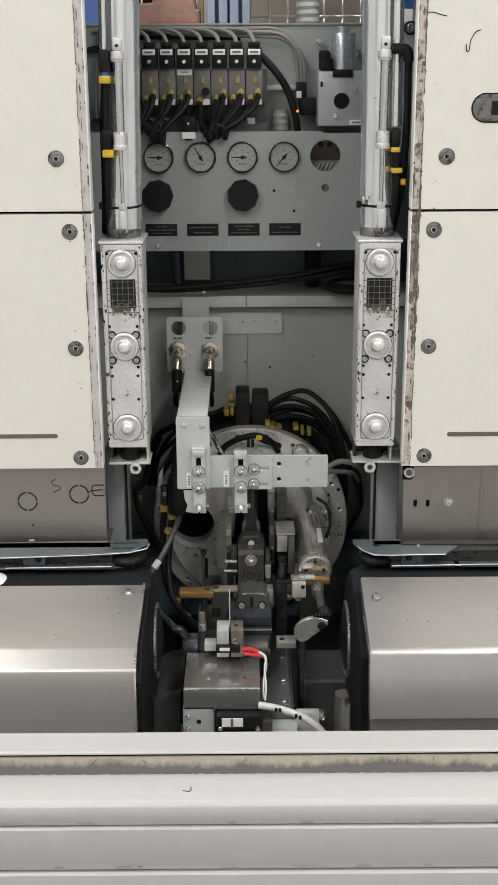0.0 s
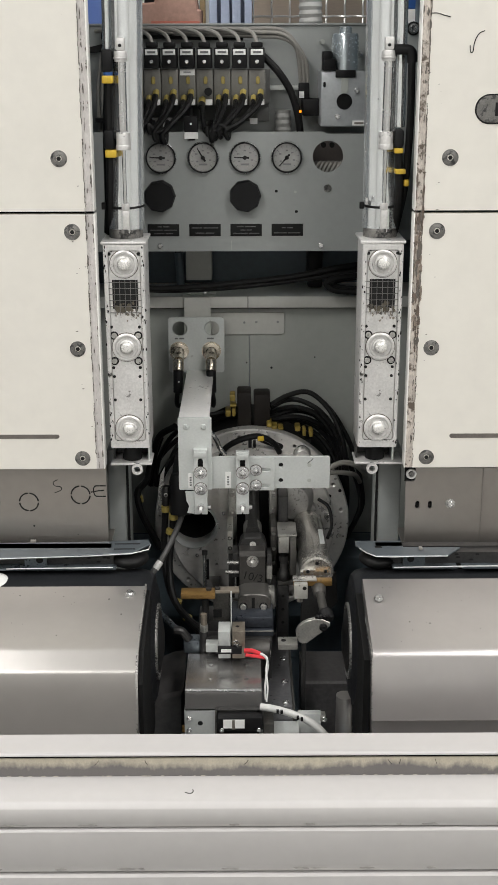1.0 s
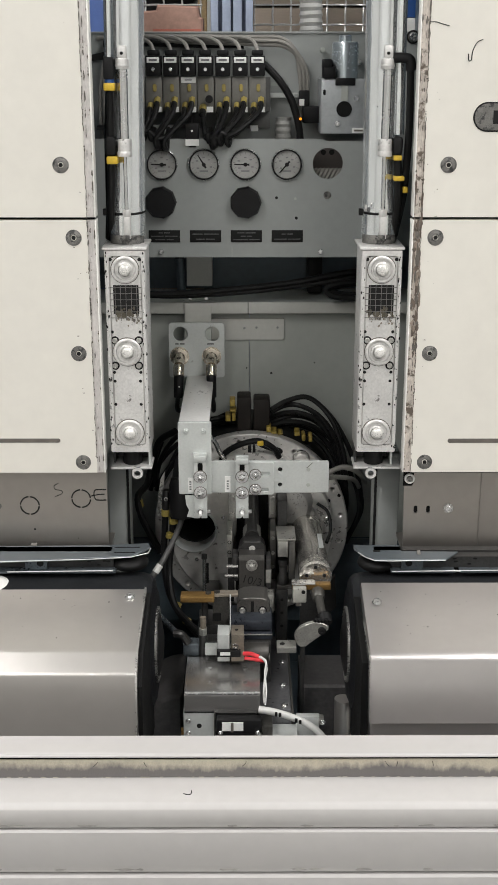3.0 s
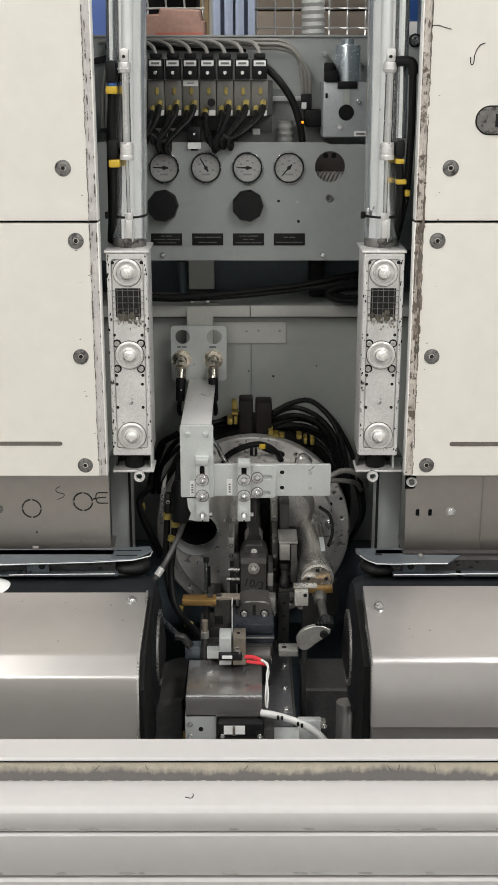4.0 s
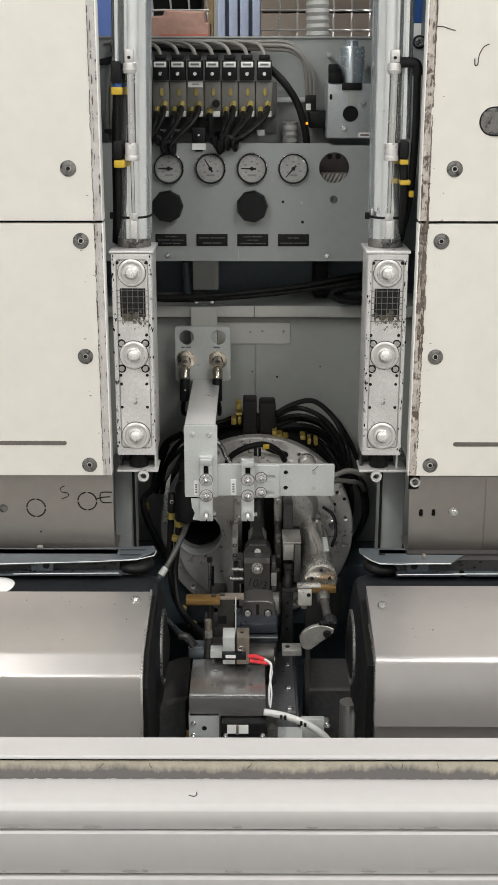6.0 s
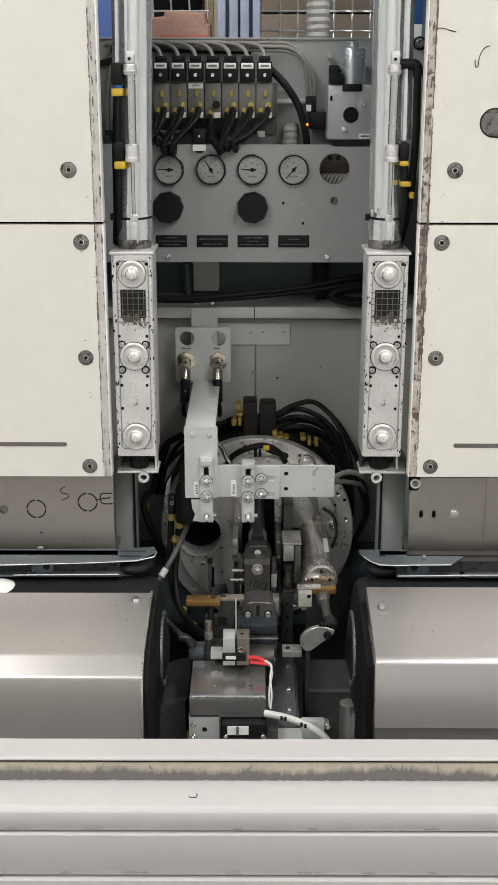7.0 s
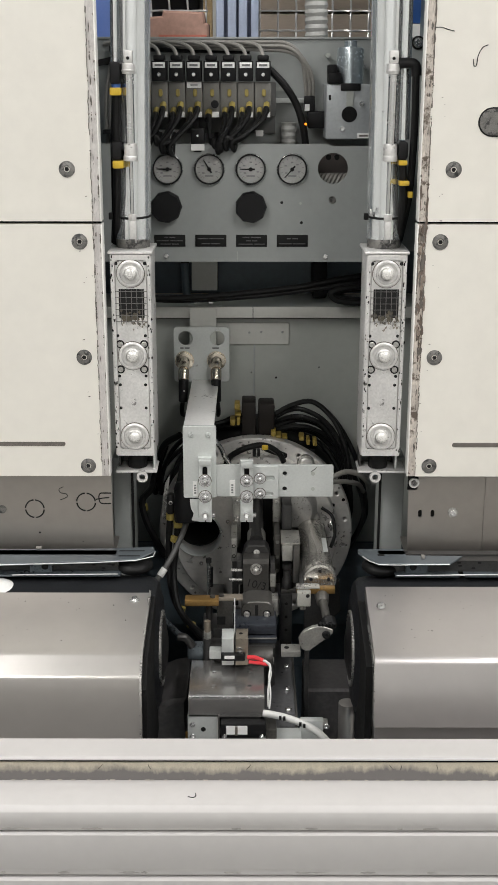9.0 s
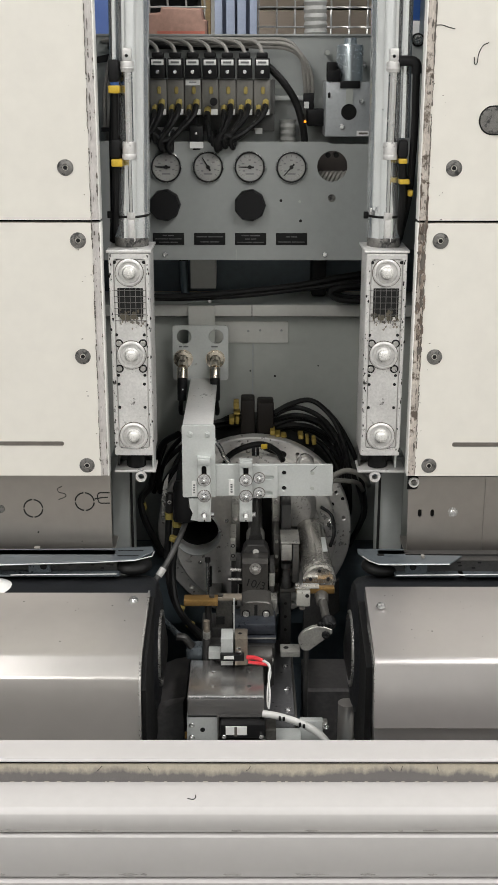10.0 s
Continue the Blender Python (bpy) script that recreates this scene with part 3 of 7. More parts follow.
    # the grey posts beside them
    for x0, x1 in ((-0.226, -0.193), (0.217, 0.257)):
        t = thing("machine_post", ((x0 + x1) / 2, 1.87, 0), "grey-green enamelled square machine post", "post", "machine posts")
        part("column", box(x0, x1, 1.853, 1.92, 0, 0.99, 0.003), "panelgrey", t)
        part("edge_strip", box(x1 - 0.002 if x0 < 0 else x0 - 0.002, x1 + 0.002 if x0 < 0 else x0 + 0.002, 1.850, 1.853, 0.6, 0.985), "ink", t)


aprons()


# ---- bent stainless covers over the conveyor ends ----
def side_covers():
    t = thing("conveyor_cover", (-0.6, 1.57, 0.62), "bent brushed stainless cover with a folded front edge", "cover", "conveyor covers")
    sec = [(1.655, 0.838), (1.5075, 0.8154), (1.505, 0.815), (1.501, 0.8138), (1.499, 0.8125), (1.4775, 0.7966), (1.476, 0.7955), (1.4738, 0.7935), (1.4725, 0.791), (1.472, 0.788), (1.452, 0.69), (1.452, 0.60), (1.655, 0.60)]
    part("top", extrude_yz(sec, -1.1, -0.152), "stainless", t)
    cheek = [(1.658, 0.8405), (1.505, 0.8175), (1.497, 0.8145), (1.474, 0.7965), (1.4700, 0.791), (1.4600, 0.74), (1.449, 0.69), (1.449, 0.62), (1.655, 0.62)]
    part("cheek", extrude_yz(cheek, -0.152, -0.149), "steel", t, "worn edge of the end cheek")
    # added black filler that darkens the space under the cover's end
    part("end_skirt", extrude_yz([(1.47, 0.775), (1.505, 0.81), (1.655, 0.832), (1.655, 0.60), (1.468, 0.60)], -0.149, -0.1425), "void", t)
    b = lathe((-0.1725, 1.634, 0.8352), (0, -0.15, 1), [(0.008, 0), (0.0075, 0.002), (0.005, 0.0045), (0, 0.005)])
    part("dome_screw", b, "chrome", t)
    t = thing("conveyor_cover", (0.65, 1.57, 0.62), "bent brushed stainless cover with a sloping top", "cover", "conveyor covers")
    sec = [(1.66, 0.846), (1.5085, 0.8096), (1.506, 0.809), (1.502, 0.8067), (1.500, 0.8045), (1.4985, 0.801), (1.4975, 0.798), (1.475, 0.7135), (1.478, 0.711), (1.53, 0.709), (1.53, 0.60), (1.66, 0.60)]
    part("top", extrude_yz(sec, 0.1775, 1.1), "cover", t)
    part("lower_skirt", box(0.179, 1.1, 1.490, 1.5295, 0.60, 0.7085), "cover", t)
    part("cheek", extrude_yz([(1.655, 0.815), (1.505, 0.806), (1.496, 0.800), (1.4735, 0.7145), (1.4865, 0.7145), (1.509, 0.785), (1.64, 0.80)], 0.1758, 0.1772), "steel", t, "worn pale edge of the end cheek")
    # same added black filler at the east cover
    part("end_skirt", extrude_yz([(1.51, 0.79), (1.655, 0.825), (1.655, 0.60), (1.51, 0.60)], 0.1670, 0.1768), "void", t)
    b = lathe((0.197, 1.612, 0.8362), (0, -0.24, 1), [(0.0075, 0), (0.007, 0.002), (0.005, 0.0045), (0, 0.005)])
    part("dome_screw", b, "chrome", t)


side_covers()


def cover_marks():
    for ob in [o for o in scene.objects if o.name.startswith("conveyor_cover")]:
        west = ob.location.x < 0
        rng = random.Random(31 + west)
        for k in range(16):
            f = rng.random()
            y = 1.52 + 0.12 * f
            z = (0.8154 + (y - 1.5075) * 0.1532) if west else (0.8096 + (y - 1.5085) * 0.2403)
            x = rng.uniform(-0.37, -0.17) if west else rng.uniform(0.20, 0.38)
            r = 0.0004 + 0.0011 * rng.random() ** 3
            part("speck", lathe((x, y, z), (0, -0.2, 1), [(r, 0), (r, 0.0004), (0, 0.0005)], 7), "screwgrey", ob)


cover_marks()


def conveyors():
    """Belted end rollers and the ledges above them."""
    for side, x_end in ((-1, -0.1385), (1, 0.1625)):
        out = side * 1.0
        t = thing("conveyor_roller", ((x_end + out) / 2, 1.74, 0.5), "black rubber belt round a conveyor end roller", "conveyor", "conveyor rollers")
        prof = [(0, 0), (0.085, 0), (0.095, 0.004), (0.104, 0.005), (0.111, 0.012), (0.114, 0.024), (0.115, abs(out - x_end)), (0, abs(out - x_end))]
        part("belt", lathe((x_end, 1.70, 0.722), (side, 0, 0), prof, 48), "belt", t)
        part("hub_ring", lathe((x_end, 1.70, 0.722), (-side, 0, 0), [(0.060, -0.002), (0.060, 0.003), (0.057, 0.004), (0.055, 0.0)], 40), "steel", t, "thin bright hub ring")
        part("hub", lathe((x_end, 1.70, 0.722), (-side, 0, 0), [(0.05, -0.001), (0.05, 0.004), (0.02, 0.010), (0, 0.010)], 24), "darksteel", t)
        part("axle_bracket", box(min(x_end + side * 0.15, out), max(x_end + side * 0.15, out), 1.70, 1.80, 0.0, 0.63), "darksteel", t)
    t = thing("belt_guide", (-0.55, 1.76, 0.83), "blue-grey steel belt guide with black rubber bumper", "guide", "belt guides")
    top = [(-1.1, 1.645), (-0.3886, 1.694), (-0.1760, 1.7129), (-0.1494, 1.7472), (-0.1536, 1.7659), (-0.2163, 1.7585), (-1.1, 1.735)]
    part("top_plate", slab(top, 0.8655, 0.8680, bevel=0.0006), "paleblue", t, "worn pale blue-grey top plate")
    for x0, x1, y in ((-0.206, -0.166, 1.7475), (-0.205, -0.172, 1.7270)):
        part("plate_slot", box(x0, x1, y - 0.0015, y + 0.0015, 0.8679, 0.8684), "ink", t)
    part("worn_lip", sweep([(-1.1, 1.6445, 0.8666), (-0.3886, 1.6935, 0.8666), (-0.1765, 1.7120, 0.8666), (-0.1490, 1.7470, 0.8666)], 0.0010, 6, steps=2), "zinc", t, "bright lip")
    part("worn_lip", sweep([(-0.369, 1.699, 0.8475), (-0.3, 1.699, 0.8482), (-0.2044, 1.699, 0.8492)], 0.0011, 6, steps=2), "zinc", t)
    part("front_web", box(-1.1, -0.205, 1.716, 1.7315, 0.8480, 0.8653), "darksteel", t)
    for x, z in ((-0.277, 0.858), (-0.243, 0.858), (-0.228, 0.852), (-0.219, 0.859), (-0.213, 0.858)):
        part("web_hole", plate(stadium(x, z, 0.006, 0.003), 1.7154, 1.7161), "ink", t)
    part("lug", box(-0.340, -0.331, 1.752, 1.760, 0.8681, 0.8715, 0.001), "cable", t)
    part("web", box(-1.1, -0.21, 1.732, 1.75, 0.825, 0.868), "darksteel", t)
    part("lower_lip", box(-1.1, -0.200, 1.70, 1.73, 0.8440, 0.8475, 0.001), "bluesteel", t)
    part("tab", box(-0.342, -0.308, 1.709, 1.7155, 0.8480, 0.8650), "bluesteel", t)
    part("tab_hole", lathe((-0.3185, 1.7088, 0.8580), (0, -1, 0), [(0.0055, 0), (0.0055, 0.0006), (0, 0.0006)], 16), "ink", t)
    b = bmesh.new()
    bmesh.ops.create_uvsphere(b, u_segments=24, v_segments=12, radius=1)
    b.transform(Matrix.Translation((-0.1815, 1.735, 0.8495)) @ Matrix.Diagonal((0.030, 0.03, 0.0130, 1)))
    part("bumper", b, "rubber", t, "rounded black rubber bumper")
    t = thing("belt_guide", (0.6, 1.76, 0.83), "blue-grey steel belt guide with black rubber bumper", "guide", "belt guides")
    top = [(0.1741, 1.7563), (0.1735, 1.7400), (0.1792, 1.7300), (0.2022, 1.6975), (0.3119, 1.6982), (0.3365, 1.7296), (0.2477, 1.7314), (0.2473, 1.7567)]
    part("top_plate", slab(top, 0.8655, 0.8680, bevel=0.0006), "paleblue", t, "worn pale blue-grey top plate")
    part("plate_slot", box(0.203, 0.2135, 1.728, 1.735, 0.8679, 0.8684), "ink", t)
    part("worn_lip", sweep([(0.1790, 1.7295, 0.8666), (0.2020, 1.6970, 0.8666), (0.26, 1.6972, 0.8666), (0.3119, 1.6976, 0.8666)], 0.0010, 6, steps=2), "zinc", t, "bright lip")
    part("worn_lip", sweep([(0.2297, 1.699, 0.8472), (0.28, 1.699, 0.8478), (0.3285, 1.699, 0.8482)], 0.0011, 6, steps=2), "zinc", t)
    part("worn_lip", sweep([(0.3361, 1.699, 0.8482), (0.38, 1.699, 0.8490), (1.1, 1.699, 0.8490)], 0.0011, 6, steps=2), "zinc", t)
    part("front_web", box(0.225, 1.1, 1.716, 1.7345, 0.8470, 0.8653), "darksteel", t)
    for x, z in ((0.308, 0.858), (0.329, 0.862), (0.331, 0.857), (0.361, 0.862), (0.352, 0.853)):
        part("web_hole", plate(stadium(x, z, 0.006, 0.003), 1.7154, 1.7161), "ink", t)
    part("lug", box(0.2700, 0.2755, 1.716, 1.724, 0.8681, 0.8730, 0.001), "cable", t)
    part("web", box(0.205, 1.1, 1.735, 1.75, 0.825, 0.868), "darksteel", t)
    part("lower_lip", box(0.228, 0.3285, 1.70, 1.73, 0.8435, 0.8468, 0.001), "bluesteel", t)
    part("lower_lip", box(0.336, 1.1, 1.70, 1.73, 0.8435, 0.8468, 0.001), "bluesteel", t)
    part("tab", box(0.245, 0.279, 1.709, 1.7155, 0.8472, 0.8650), "bluesteel", t)
    part("tab_hole", lathe((0.2565, 1.7088, 0.8575), (0, -1, 0), [(0.0055, 0), (0.0055, 0.0006), (0, 0.0006)], 16), "ink", t)
    b = bmesh.new()
    bmesh.ops.create_uvsphere(b, u_segments=24, v_segments=12, radius=1)
    b.transform(Matrix.Translation((0.2085, 1.735, 0.8480)) @ Matrix.Diagonal((0.030, 0.03, 0.0135, 1)))
    part("bumper", b, "rubber", t, "rounded black rubber bumper")
    b = bmesh.new()
    bmesh.ops.create_uvsphere(b, u_segments=28, v_segments=14, radius=1)
    b.transform(Matrix.Translation((-0.3930, 1.69, 0.8235)) @ Matrix.Diagonal((0.036, 0.03, 0.0190, 1)))
    solo("white_cap", b, "white", "smooth white plastic cap on the conveyor belt", "cap")


M["paleblue"] = mat("worn_blue_zinc", (0.14, 0.16, 0.175), 0.4, 0.5, 0.16, 16, 0.05, grime=(0.10, 0.11, 0.12), amount=0.22, gscale=3)
M["bluesteel"] = mat("blue_grey_steel", (0.12, 0.14, 0.155), 0.32, 0.6, 0.25, 18, 0.05, grime=(0.03, 0.03, 0.032), amount=0.36, gscale=4)
conveyors()


# ---- back of the machine ----
def machine_back():
    t = thing("machine_back_wall", (0, 2.2, 0), "grey-green enamelled sheet-metal back wall of the machine", "panel")
    part("lower_sheet", box(-0.34, 0.0085, 2.152, 2.17, 0.72, 1.1605), "grey", t)
    part("skirt", box(-0.34, 0.36, 2.152, 2.17, 0.45, 0.719), "darkblue2", t)
    part("lower_sheet", box(0.0095, 0.36, 2.1515, 2.17, 0.72, 1.1605), "grey", t)
    part("shelf", box(-0.34, 0.36, 2.129, 2.262, 1.176, 1.188, 0.001), "grey", t)
    part("shelf_lip", box(-0.34, 0.36, 2.125, 2.1285, 1.1675, 1.188, 0.0008), "lipgrey", t)
    part("joint", box(0.006, 0.0075, 2.1244, 2.127, 1.1675, 1.188), "ink", t)
    part("strip_plate", plate(rounded(-0.075, 0.0735, 1.1135, 1.1540, 0.003), 2.147, 2.151, bevel=0.0006), "lipgrey", t)
    for x, z in ((0.000, 1.136), (0.022, 1.137), (0.061, 1.137)):
        part("rivet", lathe((x, 2.1469, z), (0, -1, 0), [(0.0022, 0), (0.0018, 0.0005), (0, 0.0007)], 10), "panelgrey", t)
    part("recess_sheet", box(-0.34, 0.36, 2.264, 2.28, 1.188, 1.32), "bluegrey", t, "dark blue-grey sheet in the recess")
    part("upper_sheet", box(-0.34, 0.36, 2.152, 2.160, 1.285, 1.6485), "panelgrey", t)
    part("upper_edge", box(-0.34, 0.36, 2.149, 2.162, 1.6485, 1.652, 0.0006), "panelgrey", t)
    for sx in (-0.345, 0.365):
        part("side_sheet", box(sx - 0.004, sx + 0.004, 1.93, 2.28, 0.3, 1.6485), "bluegrey", t)
    part("tray", box(-0.34, 0.36, 1.36, 2.17, 0.44, 0.45), "darkblue2", t)
    part("lower_beam", box(-0.34, 0.36, 2.03, 2.15, 0.60, 0.72, 0.004), "darkblue2", t)
    part("plinth", box(-0.34, 0.36, 1.5, 2.17, 0.0, 0.44), "bluegrey", t)
    for x, z, r in ((0.050, 1.050, 0.0022), (0.004, 1.06, 0.0015), (0.13, 1.07, 0.0014)):
        part("speck", lathe((x, 2.1498, z), (0, -1, 0), [(r, 0), (r, 0.0006), (0, 0.0006)], 8), "ink", t)
    part("edge_screw", lathe((0.2895, 2.151, 1.643), (0, -1, 0), [(0.0115, 0), (0.0115, 0.002), (0.0085, 0.003)], 20), "ink", t)
    screw(t, 0.2895, 2.149, 1.643, 0.007)
    screw(t, 0.198, 2.15, 1.602, 0.005)
    # post behind the cables
    part("channel", extrude_yz([(2.20, 1.275), (2.20, 1.205), (2.264, 1.205), (2.264, 1.275)], -0.107, -0.060), "lipgrey", t)
    part("channel_foot", box(-0.112, -0.05, 2.135, 2.20, 1.188, 1.1905), "grey", t)
    for x in (-0.098, -0.07):
        screw(t, x, 2.14, 1.194, 0.004)
    part("tongue", box(-0.108, -0.060, 2.1185, 2.1245, 1.150, 1.188), "lipgrey", t)


M["darkblue2"] = mat("deep_blue_grey", (0.095, 0.125, 0.145), 0.45, vary=0.15, scale=6)
M["lipgrey"] = mat("pale_grey_enamel", (0.50, 0.50, 0.465), 0.42, vary=0.05, scale=8, bump=0.02)
machine_back()


# ---- guide units: tube, small air cylinder and guide block on either side ----
def guide_unit(side):
    cx = -0.178 if side < 0 else 0.2055
    top = -0.1705 if side < 0 else 0.2025
    t = thing("guide_unit", (cx, 1.82, 0.985), "worn cast aluminium guide block under a galvanised tube", "machine part", "guide units")
    x0, x1 = cx - 0.0310, cx + 0.0310
    body = part("block", box(x0, x1, 1.772, 1.842, 1.0195, 1.336, 0.0025), "cast", t, "cast aluminium block speckled with black grime")
    rim = rounded(x0 + 0.001, x1 - 0.001, 1.0205, 1.335, 0.003)
    inner = rounded(x0 + 0.0075, x1 - 0.0065, 1.032, 1.327, 0.005)
    part("raised_rim", plate(rim, 1.7675, 1.7725, holes=[inner], bevel=0.0006), "cast", body)
    part("face_plate", plate(rounded(x0 + 0.0085, x1 - 0.0075, 1.033, 1.326, 0.004), 1.7695, 1.7722, bevel=0.0006), "cast", body)
    part("top_plate", box(x0 - 0.0025, x1 + 0.0025, 1.768, 1.860, 1.336, 1.340, 0.001), "cast", body, "bright worn top edge")
    for z, ro in ((1.307, 0.0205), (1.181, 0.0215), (1.052, 0.0215)):
        f = part("flange", lathe((cx, 1.7695, z), (0, -1, 0), [(ro, 0), (ro, 0.003), (ro - 0.002, 0.0045), (ro - 0.004, 0.0045), (ro - 0.0055, 0.0015), (0.0125, 0.0015), (0.0120, 0.005), (0.0098, 0.006)], 32), "cast", t, "round worn flange")
        # thin dark ring paints the shadow outline round the flange
        part("grime_ring", lathe((cx, 1.7694, z), (0, -1, 0), [(ro + 0.0012, 0), (ro + 0.001, 0.0007), (ro - 0.001, 0.0008)], 32), "slotdark", f)
        part("ball_cap", lathe((cx + 0.0005, 1.7635, z + 0.0005), (0, -1, 0), [(0.0092, 0), (0.0090, 0.003), (0.0078, 0.0052), (0.005, 0.0066), (0, 0.0072)], 24), "cap", f, "domed pale cap")
    mx0, mx1, mz0, mz1 = cx - 0.0185, cx + 0.0195, 1.232, 1.2835
    vent = part("vent", box(mx0, mx1, 1.7685, 1.7705, mz0 + 0.008, mz1), "ink", t, "dark square vent behind a wire grid")
    dust = random.Random(90 + side)
    for k in range(5):
        x = mx0 + (mx1 - mx0) * (k + 0.35) / 4.7
        part("wire", box(x - 0.0004, x + 0.0004, 1.7676, 1.7684, mz0 - 0.002, mz1 - 0.001 * (k % 2)), "ventwire", vent)
    for k in range(6):
        z = mz0 + 0.002 + (mz1 - mz0) * k / 5.6
        part("wire", box(mx0 - 0.0055, mx1 + 0.0045, 1.7678, 1.7685, z - 0.0004, z + 0.0004), "ventwire", vent)
    for k in range(26):
        x, z, w = dust.uniform(mx0, mx1), mz0 + 0.005 + abs(dust.gauss(0, 0.005)), dust.uniform(0.002, 0.005)
        part("dust", plate([(x + w * dust.uniform(0.5, 1.0) * math.cos(a), z + w * dust.uniform(0.5, 1.1) * math.sin(a)) for a in (i * math.pi / 4 for i in range(8))], 1.76805 + 0.00001 * k, 1.7694), "ventdust", vent)
    rng = random.Random(60 + side)
    for k in range(46):
        x, z, w = rng.uniform(mx0 - 0.004, mx1 + 0.003), rng.gauss(1.236, 0.008), rng.uniform(0.0005, 0.0028)
        part("grime_speck", plate([(x + w * rng.uniform(0.4, 1.0) * math.cos(a), z + w * rng.uniform(0.5, 1.3) * math.sin(a)) for a in (i * math.pi / 3 for i in range(6))], 1.7690 - 0.00001 * k, 1.7694), rng.choice(("patch", "slotdark", "patch")), t)
    for dx, dz in ((-0.0185, 0.018), (0.0178, 0.018), (-0.0190, -0.0215), (0.0170, -0.0215)):
        screw(t, cx + dx, 1.7695, 1.181 + dz, 0.0064, "sunk", "ink")
        screw(t, cx + dx, 1.7700, 1.181 + dz, 0.0042, "socket", "steel")
    for dx, dz in ((-0.0205, 1.135), (0.0185, 1.135), (-0.0205, 1.098), (0.0185, 1.098), (-0.021, 1.149), (0.0195, 1.149), (-0.022, 1.212), (0.020, 1.212)):
        part("pin_hole", lathe((cx + dx, 1.7693, dz), (0, -1, 0), [(0.0024, 0), (0.0024, 0.0004), (0, 0.0004)], 10), "ink", t)
    for dx, dz in ((-0.023, 1.322), (0.023, 1.322)):
        part("corner_recess", plate(stadium(cx + dx, dz, 0.008, 0.005), 1.7688, 1.7694), "ink", t)
    rng = random.Random(21 + side)
    for k in range(70):
        x = rng.choice((x0 + 0.0035, x1 - 0.0035)) + rng.uniform(-0.003, 0.003)
        z, w = rng.uniform(1.022, 1.334), rng.uniform(0.0004, 0.0019)
        part("chip", plate([(x + w * rng.uniform(0.4, 0.9) * math.cos(a), z + w * rng.uniform(0.7, 2.0) * math.sin(a)) for a in (i * math.pi / 3 for i in range(6))], 1.7671, 1.7677), "ink", t)
    # foot with rubber stop and lifting ring
    part("foot_plate", box(cx - 0.033, cx + 0.032 + (0.010 if side > 0 else 0), 1.778, 1.83, 0.9885, 0.9925, 0.001), "cast", t)
    part("rubber_stop", rod((cx + 0.0, 1.80, 0.993), (cx + 0.0, 1.80, 1.021), 0.0155, bevel=0.002), "rubber", t)
    part("foot_web", box(cx - 0.030, cx - 0.027, 1.80, 1.83, 0.9925, 1.02), "darksteel", t)
    part("foot_web", box(cx + 0.026, cx + 0.029, 1.79, 1.83, 0.9925, 1.02), "zinc", t)
    part("foot_back", box(cx - 0.030, cx + 0.029, 1.826, 1.83, 0.9925, 1.02), "darksteel", t)
    rx = -0.1685 if side < 0 else 0.199
    part("lifting_ring", lathe((rx, 1.772, 0.985), (0, -1, 0), [(0.0045, 0), (0.0085, 0), (0.0092, 0.002), (0.0085, 0.005), (0.0050, 0.005), (0.0045, 0)], 22), "cast", t)
    part("hanger", box(rx - 0.003, rx + 0.003, 1.774, 1.779, 0.985, 0.992), "bluesteel", t)
    # tube with collar
    part("tube", rod((cx + 0.0005, 1.825, 1.352), (top + (top - cx) * 1.2, 1.825, 2.12), 0.0268, seg=40), "tube", t, "shiny galvanised steel tube")
    if side > 0:
        part("side_tube", rod((cx + 0.0215, 1.812, 1.500), (top + 0.0225 + (top - cx) * 1.2, 1.812, 2.12), 0.0095, seg=24), "tube", t)
    else:
        part("side_tube", rod((-0.1961, 1.814, 1.602), (-0.1857, 1.814, 2.12), 0.0068, seg=24), "tube", t)
    part("collar", rod((cx, 1.822, 1.3395), (cx, 1.822, 1.3535), 0.0258, seg=32, bevel=0.0015), "screwgrey", t, "dark grey collar")
    # air cylinder strapped to the tube
    ax, ay = (-0.1745, 1.788) if side < 0 else (0.2065, 1.788)
    cyl = part("air_cylinder", rod((ax, ay, 1.487), (ax + 0.0008, ay, 1.599), 0.0068, seg=20), "chrome", t, "slim bright air cylinder")
    for z0, z1, r in ((1.592, 1.607, 0.0093), (1.473, 1.495, 0.0098)):
        b = rod((ax, ay, z0), (ax, ay, z1), r, seg=24, bevel=0.0012)
        part("cylinder_head", box(ax - r, ax + r, ay - 0.002, 1.803, z0 + 0.002, z1 - 0.002, 0.001, b), "cast", cyl)
    part("end_lug", box(ax - 0.006, ax + 0.007, ay - 0.006, ay + 0.006, 1.607, 1.625, 0.002), "cast", cyl)
    part("lug_hole", lathe((ax, ay - 0.0062, 1.614), (0, -1, 0), [(0.0024, 0), (0.0024, 0.0005), (0, 0.0005)], 12), "ink", cyl)
    part("piston_rod", rod((ax, ay, 1.38), (ax, ay, 1.475), 0.0028, seg=12), "chrome", cyl)
    part("lock_nut", rod((ax, ay, 1.383), (ax, ay, 1.393), 0.0065, seg=6, bevel=0.0006), "cast", cyl)
    part("clevis", box(ax - 0.0045, ax + 0.0055, ay - 0.005, ay + 0.005, 1.35, 1.383, 0.0015), "cast", cyl)
    tie = [(cx + 0.0275 * math.cos(a), 1.825 + 0.0275 * math.sin(a), 1.387 + 0.002 * math.sin(a)) for a in (2 * math.pi * i / 20 for i in range(21))]
    part("cable_tie", sweep(tie, 0.0019, 6, steps=1), "rubber", t)
    part("tie_lock", box(cx - 0.0335, cx - 0.0265, 1.80, 1.808, 1.383, 1.393, 0.001), "rubber", t)
